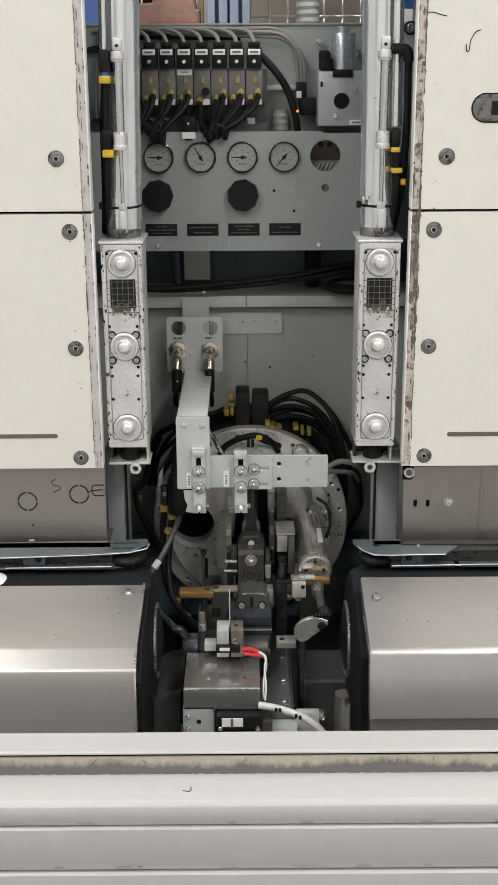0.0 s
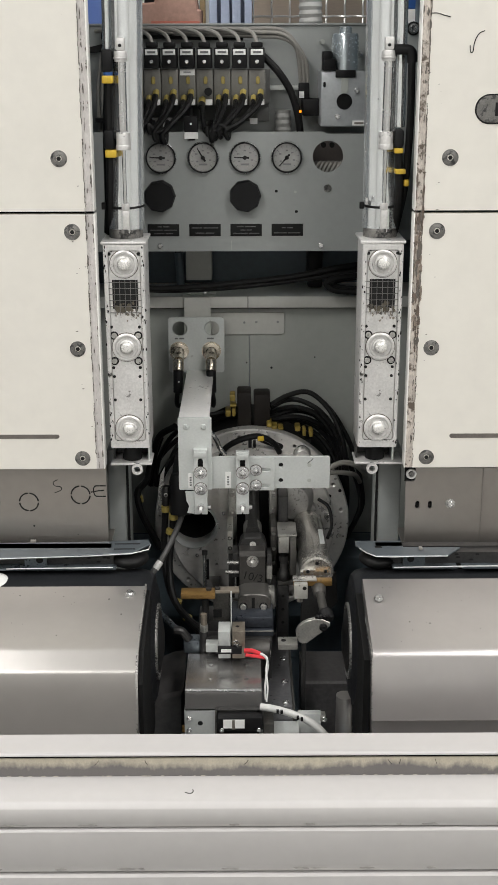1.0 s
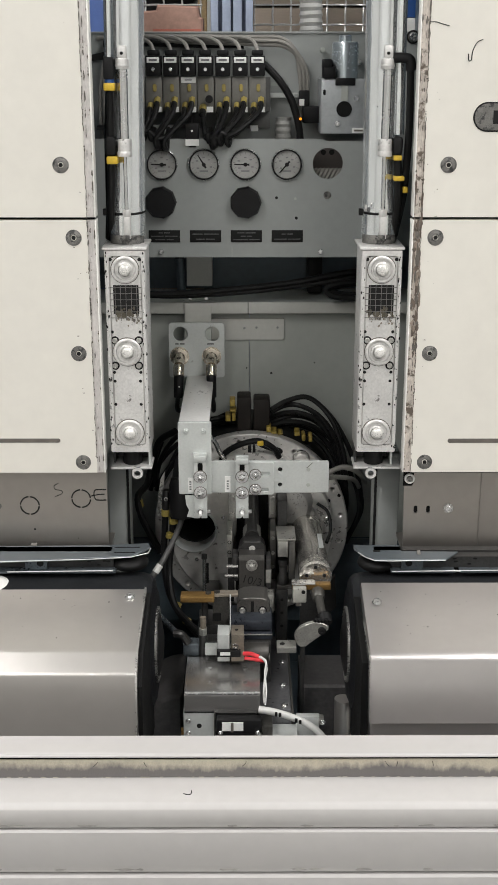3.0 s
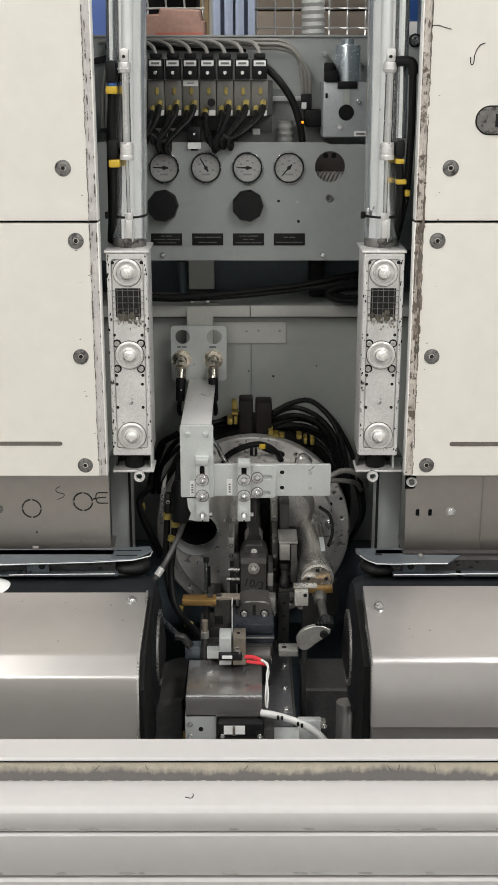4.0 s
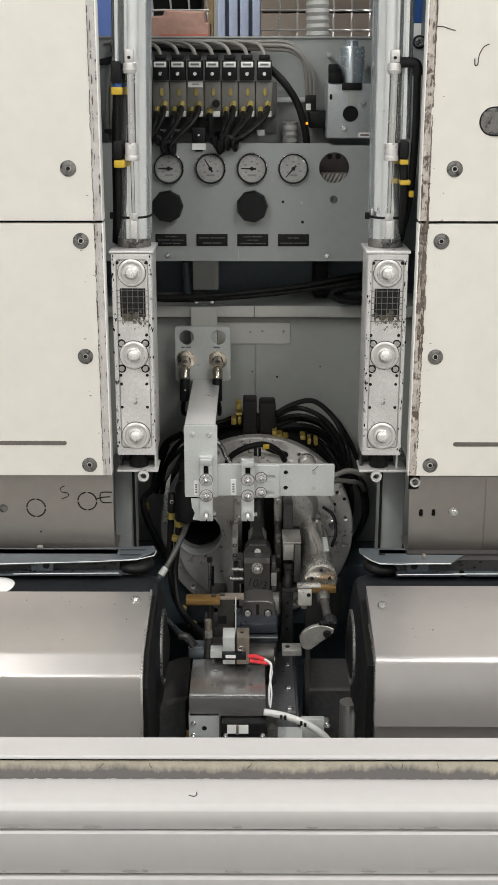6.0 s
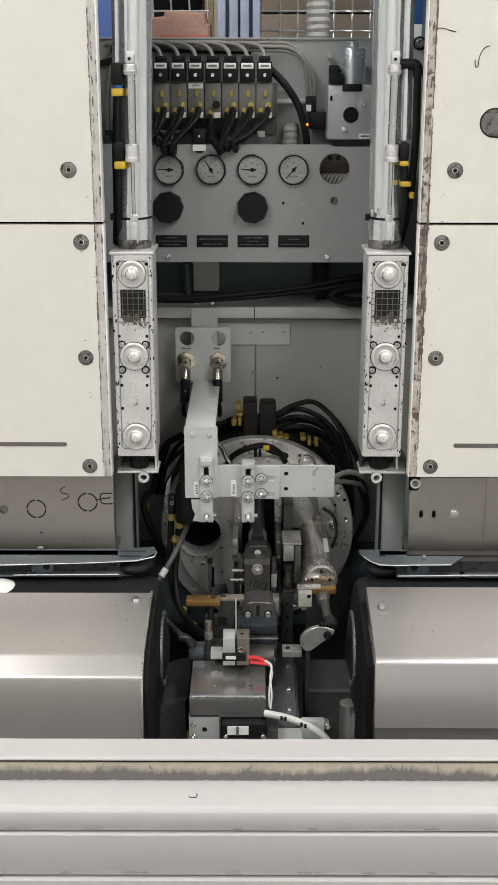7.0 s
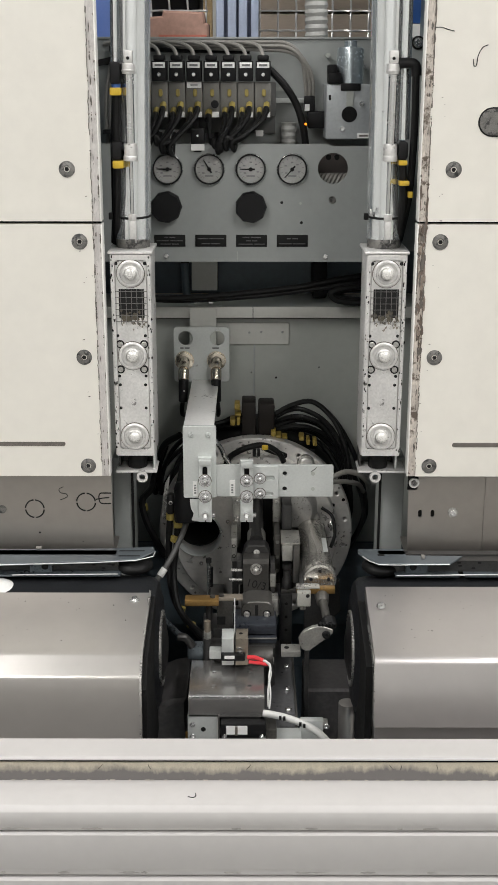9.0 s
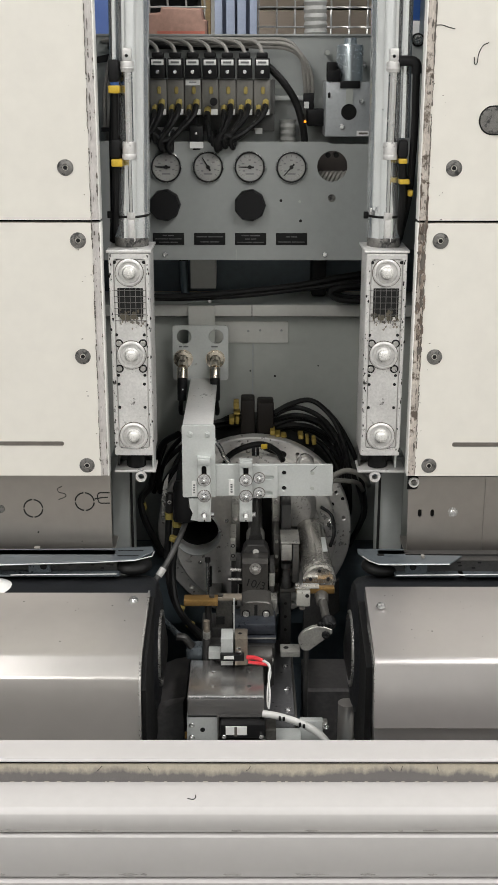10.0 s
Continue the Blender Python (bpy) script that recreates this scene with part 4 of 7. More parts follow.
    part("collar_ring", rod((ax, ay, 1.4700), (ax, ay, 1.4775), 0.0108, seg=22, bevel=0.001), "cast", cyl)
    part("collar_ring", rod((ax, ay, 1.5955), (ax, ay, 1.5985), 0.0102, seg=22, bevel=0.0008), "cast", cyl)
    part("pin_block", box(ax - 0.0065, ax + 0.004, ay - 0.007, ay, 1.3500, 1.3560, 0.001), "screwgrey", cyl)
    # fittings and hoses
    if side < 0:
        fx = -0.1930
        part("elbow_fitting", box(fx - 0.0085, fx + 0.0065, 1.782, 1.80, 1.578, 1.609, 0.003), "black", t)
        part("blue_ring", rod((fx - 0.0005, 1.791, 1.572), (fx - 0.0005, 1.791, 1.579), 0.0068), "bluepaint", t)
        part("yellow_tag", box(fx - 0.009, fx + 0.0075, 1.781, 1.80, 1.5625, 1.5735, 0.002), "yellow", t)
        part("hose", sweep([(fx, 1.791, 1.574), (fx - 0.002, 1.793, 1.52), (fx - 0.003, 1.794, 1.44), (fx - 0.006, 1.80, 1.39), (fx - 0.012, 1.83, 1.345)], 0.0058, 10), "rubber", t)
        part("hose", sweep([(fx - 0.002, 1.80, 1.575), (fx - 0.008, 1.805, 1.50), (fx - 0.010, 1.81, 1.40), (fx - 0.015, 1.83, 1.345)], 0.0045, 8), "rubber", t)
        part("elbow_fitting", box(fx - 0.010, fx + 0.006, 1.784, 1.80, 1.470, 1.499, 0.005), "black", t)
        part("yellow_tag", box(fx - 0.008, fx + 0.0085, 1.78, 1.80, 1.4595, 1.4705, 0.002), "yellow", t)
        part("fitting_arm", box(fx, ax, 1.787, 1.795, 1.485, 1.493, 0.001), "black", t)
        part("fitting_arm", box(fx, ax, 1.787, 1.795, 1.598, 1.606, 0.001), "black", t)
    else:
        fx = 0.2315
        part("elbow_fitting", sweep([(ax, 1.79, 1.606), (0.225, 1.79, 1.608), (0.238, 1.79, 1.605), (0.2405, 1.79, 1.590)], 0.0075, 12), "black", t)
        part("hose", sweep([(0.240, 1.79, 1.595), (0.2415, 1.793, 1.52), (0.2400, 1.795, 1.46), (0.2370, 1.80, 1.41), (0.230, 1.83, 1.35)], 0.0056, 10), "rubber", t)
        part("elbow_fitting", box(0.2180, 0.2320, 1.782, 1.80, 1.4725, 1.4985, 0.004), "black", t)
        part("yellow_tag", box(0.2188, 0.2316, 1.781, 1.80, 1.4645, 1.4718, 0.0015), "yellow", t)
        part("hose", sweep([(0.2250, 1.79, 1.475), (0.2275, 1.790, 1.43), (0.2285, 1.795, 1.40), (0.2265, 1.82, 1.345)], 0.006, 10), "rubber", t)
        part("yellow_tag", box(0.2205, 0.2355, 1.778, 1.80, 1.4352, 1.4424, 0.0015), "yellow", t)
        part("yellow_tag", box(0.2345, 0.2420, 1.782, 1.80, 1.4172, 1.4268, 0.002), "yellow", t)
        part("fitting_arm", box(ax, 0.230, 1.787, 1.795, 1.483, 1.491, 0.001), "black", t)
        part("clip", box(0.179, 0.183, 1.79, 1.80, 1.39, 1.40, 0.001), "chrome", t)


M["ventwire"] = mat("vent_wire", (0.15, 0.145, 0.14), 0.5, 0.3, vary=0.3, scale=60)
M["ventdust"] = mat("vent_dust", (0.085, 0.075, 0.055), 0.9, vary=0.4, scale=60, bump=0.3)
M["patch"] = mat("grime_patch", (0.26, 0.23, 0.19), 0.7, vary=0.4, scale=60, bump=0.2, grime=(0.05, 0.045, 0.04), amount=0.6, gscale=12)
M["cap"] = mat("pale_cap", (0.74, 0.73, 0.70), 0.3, 0.3, 0.08, 40, 0.05, grime=(0.12, 0.1, 0.09), amount=0.12)
guide_unit(-1)
guide_unit(1)


# ---- gauge panel ----
def gauge_panel():
    t = thing("gauge_panel", (-0.03, 2.055, 1.28), "flat grey enamelled instrument panel with four gauges", "panel")
    outline = [(-0.27, 1.4795), (0.133, 1.4795), (0.138, 1.4760), (0.262, 1.4760), (0.262, 1.2815), (-0.27, 1.2815)]
    part("sheet", plate(outline, 2.05, 2.053, holes=[circle(0.1410, 1.4395, 0.0255, 32), circle(0.141, 1.387, 0.0055, 14)]), "panelgrey", t)
    part("bottom_flange", box(-0.27, 0.262, 2.0535, 2.15, 1.2815, 1.2845), "panelgrey", t)
    part("stay", box(-0.27, -0.262, 2.0535, 2.152, 1.29, 1.46), "grey", t)
    part("stay", box(0.254, 0.262, 2.0535, 2.152, 1.29, 1.46), "grey", t)
    for x, z in ((-0.143, 1.2915), (0.131, 1.2915)):
        screw(t, x, 2.0495, z, 0.0042)
    for x, z, r in ((0.0550, 1.3825, 0.0025), (0.089, 1.3485, 0.0026), (0.087, 1.381, 0.0022)):
        part("small_hole", lathe((x, 2.0499, z), (0, -1, 0), [(r, 0), (r, 0.0005), (0, 0.0005)], 12), "ink" if r > 0.0023 else "grey", t)
    part("grommet", lathe((0.141, 2.0495, 1.387), (0, -1, 0), [(0.0065, 0), (0.0065, 0.001), (0.0052, 0.0014), (0.005, -0.002), (0, -0.002)], 18), "screwgrey", t)
    # behind the empty gauge hole
    part("hole_backing", box(0.105, 0.175, 2.10, 2.104, 1.41, 1.47), "holebrown", t, "dark brown space behind the empty hole")
    for k in range(8):
        part("braid", sweep([(0.112 + k * 0.007, 2.075, 1.409), (0.119 + k * 0.007, 2.073, 1.4235), (0.124 + k * 0.007, 2.08, 1.427)], 0.0035, 6, steps=3), "cable", t)
    for x in (0.134, 0.148):
        part("black_knot", rod((x, 2.062, 1.457), (x, 2.075, 1.457), 0.0045), "rubber", t)
    for x0, n in ((-0.1635, 3), (-0.0930, 2), (-0.0230, 3), (0.0470, 2)):
        lab = part("sign", box(x0, x0 + 0.0535, 2.0485, 2.0499, 1.3075, 1.3280, 0.0003), "ink", t, "black engraved label")
        zs = [1.3235, 1.3178, 1.3121][:n] if n == 3 else [1.3215, 1.3128]
        bars(lab, x0, x0 + 0.0535, 2.0484, zs, 0.0016, "signprint")
    for x, ang in ((-0.1385, 178), (-0.0680, 122), (0.0020, 179), (0.0720, 228)):
        g = thing("pressure_gauge", (x, 2.045, 1.4125), "round pressure gauge with black bezel and pale dial", "gauge", "pressure gauges")
        part("bezel", lathe((x, 2.0499, 1.438), (0, -1, 0), [(0.0258, 0), (0.0262, 0.004), (0.0250, 0.007), (0.0232, 0.007), (0.0226, 0.003)], 40), "black", g, "black bezel")
        part("rim", lathe((x, 2.0499, 1.438), (0, -1, 0), [(0.0262, 0.0035), (0.0266, 0.0045), (0.0262, 0.0062), (0.0252, 0.0071)], 40), "chrome", g, "thin bright rim")
        d = part("dial", lathe((x, 2.0499, 1.438), (0, -1, 0), [(0.0230, 0.001), (0.0229, 0.0028), (0, 0.0029)], 36), "dial", g, "pale dial face")
        for k in range(11):
            a = radians(225 - 27 * k)
            b = box(-0.0005, 0.0005, -0.0004, 0, 0.0165, 0.0205)
            b.transform(Matrix.Translation((x, 2.0470, 1.438)) @ Matrix.Rotation(math.pi / 2 - a, 4, "Y"))
            part("tick", b, "print", d)
        part("print_line", box(x - 0.007, x + 0.007, 2.0466, 2.0470, 1.4255, 1.4285), "print", d)
        for k, (dx, dz) in enumerate(((-0.011, 0.006), (0.009, 0.008), (0.012, -0.004), (-0.010, -0.006), (0, 0.0115))):
            part("print_line", box(x + dx - 0.002, x + dx + 0.002, 2.0466, 2.0470, 1.438 + dz - 0.0012, 1.438 + dz + 0.0012), "print", d)
        b = plate([(-0.0016, -0.007), (0.0016, -0.007), (0.0007, 0.0185), (-0.0007, 0.0185)], -0.001, 0)
        b.transform(Matrix.Translation((x, 2.0460, 1.438)) @ Matrix.Rotation(math.pi / 2 - radians(ang), 4, "Y"))
        part("needle", b, "ink", g)
        part("needle_hub", lathe((x, 2.0462, 1.438), (0, -1, 0), [(0.0034, 0), (0.0034, 0.0016), (0, 0.002)], 14), "ink", g)
        part("glass", lathe((x, 2.0499, 1.438), (0, -1, 0), [(0.0228, 0.0058), (0, 0.0064)], 32), "glass", g, "clear glass").visible_shadow = False
    for x in (-0.1410, 0.0025):
        k = thing("regulator_knob", (x, 2.04, 1.35), "black eight-sided plastic regulator knob", "knob", "regulator knobs")
        part("grip", lathe((x, 2.0499, 1.376), (0, -1, 0), [(0.024, 0), (0.0268, 0.004), (0.0268, 0.018), (0.0245, 0.023), (0, 0.0235)], 9), "black", k)
        part("stem", rod((x, 2.0499, 1.376), (x, 2.048, 1.376), 0.018), "black", k)
    part("vertical_seam", box(-0.0215, -0.0205, 2.0494, 2.0499, 1.282, 1.30), "grey", t)


def glass_material():
    m = bpy.data.materials.new("clear_glass")
    m.use_nodes = True
    b = m.node_tree.nodes["Principled BSDF"]
    b.inputs["Transmission Weight"].default_value, b.inputs["Roughness"].default_value, b.inputs["IOR"].default_value = 1.0, 0.02, 1.05
    return m


M["glass"] = glass_material()
M["signprint"] = mat("worn_sign_print", (0.085, 0.085, 0.085), 0.6, vary=0.5, scale=120)
M["holebrown"] = mat("dark_brown", (0.06, 0.05, 0.045), 0.7, vary=0.2)
gauge_panel()


# ---- valve terminal ----
VALVE_X = [-0.1515 + 0.0290 * i for i in range(7)]


def valves():
    base = thing("valve_manifold", (-0.065, 2.13, 1.515), "long grey valve manifold bar on the machine back", "manifold")
    part("bar", box(-0.20, 0.045, 2.115, 2.1515, 1.522, 1.578, 0.001), "darkgrey", base)
    part("rail_bar", box(0.03, 0.098, 2.135, 2.1515, 1.5435, 1.5515, 0.001), "zinc", base, "pale mounting rail")
    part("rail_slot", plate(stadium(0.055, 1.566, 0.02, 0.006), 2.1496, 2.1515), "grey", base)
    part("under_plate", box(-0.20, 0.045, 2.14, 2.1515, 1.492, 1.523, 0.001), "darkgrey", base)
    part("white_tab", plate([(-0.158, 1.499), (-0.118, 1.499), (-0.122, 1.484), (-0.150, 1.484)], 2.125, 2.127), "white", base)
    part("white_tab", plate([(0.010, 1.498), (0.024, 1.498), (0.024, 1.488), (0.012, 1.488)], 2.125, 2.127), "white", base)
    for i, x in enumerate(VALVE_X):
        v = thing("solenoid_valve", (x, 2.10, 1.520), "grey solenoid valve with black coil and yellow button", "valve", "solenoid valves")
        part("body", box(x - 0.0140, x + 0.0140, 2.083, 2.1148, 1.5205, 1.579, 0.0012), "valvegrey", v)
        coil = part("coil", box(x - 0.0125, x + 0.0125, 2.074, 2.1140, 1.580, 1.6125, 0.0015), "black", v, "black coil")
        part("coil_cap", box(x - 0.0095, x + 0.0095, 2.078, 2.105, 1.6125, 1.6215, 0.002), "black", coil)
        tag = part("tag", box(x - 0.0103, x + 0.0103, 2.0725, 2.0745, 1.6010, 1.6100, 0.0004), "white", coil, "white tag")
        part("print_line", box(x - 0.0068, x + 0.0068, 2.0720, 2.0726, 1.6040, 1.6072), "print", tag)
        screw(coil, x, 2.0738, 1.5905, 0.0032)
        part("button", plate(stadium(x + 0.0015, 1.5610, 0.0065, 0.0125), 2.0800, 2.0832, bevel=0.0008), "dullyellow", v, "dull yellow button")
        part("tag", box(x + 0.001, x + 0.0125, 2.0818, 2.0832, 1.5215, 1.5305), "white", v, "small white tag")
        if i == 2:
            t2 = part("tag", box(x - 0.012, x + 0.0125, 2.0815, 2.0832, 1.5690, 1.5785), "white", v, "white tag")
            part("print_line", box(x - 0.006, x + 0.006, 2.0810, 2.0816, 1.5725, 1.575), "softprint", t2)
        if i == 3:
            fits = [(-0.004, 1.527, 0.0065)]
            part("black_plug", rod((x + 0.006, 2.083, 1.543), (x + 0.006, 2.070, 1.543), 0.0065), "black", v)
        else:
            fits = [(0.0065, 1.5395, 0.0058), (-0.0055, 1.5310, 0.0050)]
        for dx, z, r in fits:
            f = part("fitting", rod((x + dx, 2.083, z + 0.004), (x + dx - 0.001, 2.069, z - 0.003), r * 0.95, seg=6, bevel=0.001), "dullyellow", v, "yellow push-in fitting")
            part("collar", rod((x + dx - 0.001, 2.069, z - 0.003), (x + dx - 0.0015, 2.060, z - 0.009), r * 0.85, seg=12), "black", f)
        # hoses hang in front, loop and run up behind the panel
        rng = random.Random(40 + i)
        for k, (dx, z, r) in enumerate(fits):
            foot = (-0.170, -0.1465, -0.1335, -0.058, -0.049, -0.040, -0.031)[i] - 0.008 * k + rng.uniform(-0.003, 0.003)
            low = 1.470 + rng.uniform(-0.008, 0.010)
            xx = x + dx
            pts = [(xx, 2.062, z - 0.006), (xx + (foot - xx) * 0.15, 2.046, z - 0.022), (xx + (foot - xx) * 0.65, 2.034, z - 0.045), (foot, 2.030, low + 0.014), (foot + 0.002, 2.033, low + 0.002), (foot + 0.004, 2.040, low + 0.003), (foot + 0.005, 2.046, 1.486), (foot + 0.005, 2.075, 1.494)]
            part("hose", sweep(pts, 0.0043, 9), "hoserubber", v, "black air hose")
        # grey cable from the coil over the edge
        sx = -0.032 if i < 6 else 0.03
        if i < 6:
            pts = [(x, 2.09, 1.620), (x - 0.004, 2.095, 1.630), (x - 0.014, 2.105, 1.6375), (x - 0.034, 2.125, 1.6425), (x - 0.07, 2.140, 1.6440), (x - 0.10, 2.150, 1.640)]
        else:
            pts = [(x, 2.09, 1.620), (x - 0.004, 2.095, 1.631), (x - 0.012, 2.105, 1.6385), (x - 0.034, 2.125, 1.6425), (x - 0.06, 2.140, 1.6430), (x - 0.10, 2.150, 1.640)]
        part("cable", sweep(pts, 0.0034, 8), "cable", v, "grey cable")
    v = thing("sensor_plug", (-0.0865, 2.06, 1.47), "small black plug with a white tag", "plug")
    part("body", box(-0.0985, -0.0755, 2.045, 2.065, 1.475, 1.505, 0.002), "black", v)
    part("tag", box(-0.0980, -0.0755, 2.0435, 2.0455, 1.469, 1.4795), "white", v)
    part("stub", rod((-0.087, 2.055, 1.466), (-0.087, 2.055, 1.476), 0.008), "black", v)
    part("lead", sweep([(-0.087, 2.062, 1.50), (-0.088, 2.09, 1.515), (-0.088, 2.118, 1.525)], 0.004), "rubber", v)
    screw(v, -0.087, 2.0448, 1.493, 0.002)
    # cables gathered along the top and down at the end
    w = thing("cable_run", (0.03, 2.12, 1.50), "grey cables bending down to black plugs", "cables")
    for dy, dz in ((0, 0), (0.006, 0.006), (0.003, -0.006)):
        part("cable", sweep([(-0.14, 2.135 + dy, 1.637 + dz * 0.3), (0.02, 2.125 + dy, 1.637 + dz), (0.065, 2.12 + dy, 1.634 + dz), (0.088, 2.12 + dy, 1.617 + dz * 0.5), (0.100 + dz, 2.125, 1.590), (0.104 + dz, 2.13, 1.555)], 0.0034, 8), "cable", w)
    part("plug", box(0.094, 0.112, 2.115, 2.14, 1.530, 1.556, 0.002), "black", w, "black plug")
    part("plug_tag", box(0.0945, 0.103, 2.1135, 2.1155, 1.531, 1.542), "white", w)
    part("plug", box(0.100, 0.132, 2.11, 2.15, 1.502, 1.530, 0.003), "black", w, "black plug")
    part("trunk", sweep([(0.026, 2.10, 1.604), (0.040, 2.095, 1.593), (0.060, 2.09, 1.572), (0.078, 2.09, 1.545), (0.089, 2.09, 1.515), (0.095, 2.092, 1.485), (0.096, 2.094, 1.455)], 0.0062, 10), "rubber", w, "thick black cable")
    part("led", box(0.0935, 0.0975, 2.0815, 2.0855, 1.5085, 1.5125, 0.001), "led", w, "glowing amber indicator")
    part("cable_sleeve", sweep([(-0.24, 2.14, 1.632), (-0.17, 2.14, 1.6335), (-0.11, 2.14, 1.632), (0.0, 2.142, 1.63)], 0.006, 8), "rubber", w)
    g = thing("conduit_bundle", (-0.235, 2.10, 1.42), "bundle of grey conduits hanging beside the manifold", "cables")
    for k in range(4):
        part("conduit", sweep([(-0.232 + k * 0.006, 2.13 - k * 0.006, 1.622), (-0.240 + k * 0.006, 2.125 - k * 0.006, 1.590), (-0.246 + k * 0.0075, 2.12 - k * 0.006, 1.545), (-0.246 + k * 0.008, 2.12 - k * 0.006, 1.49), (-0.240 + k * 0.006, 2.12, 1.43)], 0.0042, 8), "cable", g)
    part("clip", box(-0.25, -0.215, 2.09, 2.15, 1.493, 1.500), "black", g)
    for z in (1.560, 1.540, 1.415):
        part("black_fitting", rod((-0.222, 2.11, z), (-0.205, 2.10, z), 0.012), "black", g)
    part("black_strap", plate([(-0.262, 1.614), (-0.236, 1.62), (-0.243, 1.606), (-0.262, 1.604)], 2.14, 2.143), "ink", g)


M["hoserubber"] = mat("glossy_hose", (0.009, 0.009, 0.009), 0.34, vary=0.1, scale=30, bump=0.0)
M["softprint"] = mat("soft_print", (0.36, 0.36, 0.36), 0.6)
M["darkgrey"] = mat("dark_grey_enamel", (0.12, 0.12, 0.115), 0.5, vary=0.1)
M["valvegrey"] = mat("valve_grey", (0.15, 0.145, 0.13), 0.5, 0.2, vary=0.1, scale=20)
valves()


def filter_regulator():
    t = thing("filter_regulator", (0.166, 2.09, 1.486), "pale grey pressure regulator block with a silver cylinder", "regulator")
    part("body", box(0.1285, 0.2045, 2.065, 2.1515, 1.4865, 1.5755, 0.002), "regulator", t)
    part("bore", lathe((0.1675, 2.0648, 1.527), (0, -1, 0), [(0.0130, 0), (0.0130, 0.0008), (0.0112, 0.001), (0.0110, 0.0006), (0, 0.0006)], 28), "void", t, "dark round port")
    part("slot", box(0.1620, 0.1735, 2.0632, 2.0652, 1.540, 1.565), "grey", t)
    part("collar", box(0.1520, 0.1850, 2.0615, 2.10, 1.5650, 1.5770, 0.001), "black", t)
    for x, z in ((0.188, 1.5445), (0.1565, 1.5035)):
        screw(t, x, 2.0648, z, 0.0044)
    tag = part("tag", box(0.1815, 0.2045, 2.0630, 2.0648, 1.4885, 1.4965), "white", t)
    part("print_line", box(0.185, 0.200, 2.0625, 2.0631, 1.491, 1.494), "slotdark", tag)
    part("bowl", lathe((0.1690, 2.09, 1.576), (0, 0, 1), [(0.0225, 0), (0.0225, 0.054), (0.021, 0.058), (0.011, 0.060), (0.0105, 0.068), (0.009, 0.069), (0, 0.069)], 36), "bowl", t, "silver cylinder")
    part("side_block", box(0.131, 0.152, 2.06, 2.10, 1.576, 1.595, 0.002), "black", t)
    part("side_plug", box(0.130, 0.146, 2.06, 2.09, 1.590, 1.607, 0.003), "black", t)
    part("small_slot", plate(stadium(0.134, 1.554, 0.004, 0.009), 2.0635, 2.0655), "ink", t)
    part("top_bolt", rod((0.134, 2.13, 1.622), (0.134, 2.151, 1.622), 0.004), "grey", t)


M["regulator"] = mat("regulator_grey", (0.40, 0.42, 0.43), 0.4, 0.3, vary=0.08, scale=15)
M["bowl"] = mat("satin_silver", (0.56, 0.62, 0.65), 0.22, 0.7, vary=0.03, bump=0)
filter_regulator()


# ---- cables in the recess under the gauge panel ----
def recess_cables():
    t = thing("recess_cables", (0, 2.14, 1.19), "black cables crossing the recess above the shelf", "cables")
    part("cable", sweep([(-0.20, 2.10, 1.212), (-0.15, 2.10, 1.208), (-0.05, 2.105, 1.213), (0.08, 2.11, 1.226), (0.16, 2.11, 1.241), (0.24, 2.12, 1.252)], 0.0055, 10), "rubber", t)
    part("cable", sweep([(-0.20, 2.11, 1.206), (-0.12, 2.11, 1.203), (0.0, 2.11, 1.210), (0.10, 2.115, 1.221), (0.17, 2.11, 1.232), (0.24, 2.12, 1.243)], 0.005, 10), "rubber", t)
    part("cable", sweep([(0.25, 2.12, 1.230), (0.18, 2.10, 1.228), (0.150, 2.095, 1.222), (0.147, 2.095, 1.213), (0.17, 2.095, 1.203), (0.25, 2.10, 1.199)], 0.0055, 10), "rubber", t)
    part("cable", sweep([(0.25, 2.13, 1.225), (0.18, 2.11, 1.222), (0.156, 2.105, 1.215), (0.18, 2.105, 1.207), (0.25, 2.11, 1.204)], 0.0045, 10), "rubber", t)
    part("dark_duct", box(0.118, 0.145, 2.20, 2.262, 1.19, 1.30, 0.004), "ink", t)
    part("conduit", sweep([(-0.125, 2.22, 1.30), (-0.122, 2.22, 1.26), (-0.118, 2.22, 1.19)], 0.008), "bluegrey", t)
    part("clamp", box(-0.128, -0.112, 2.205, 2.215, 1.255, 1.265), "ink", t)


recess_cables()


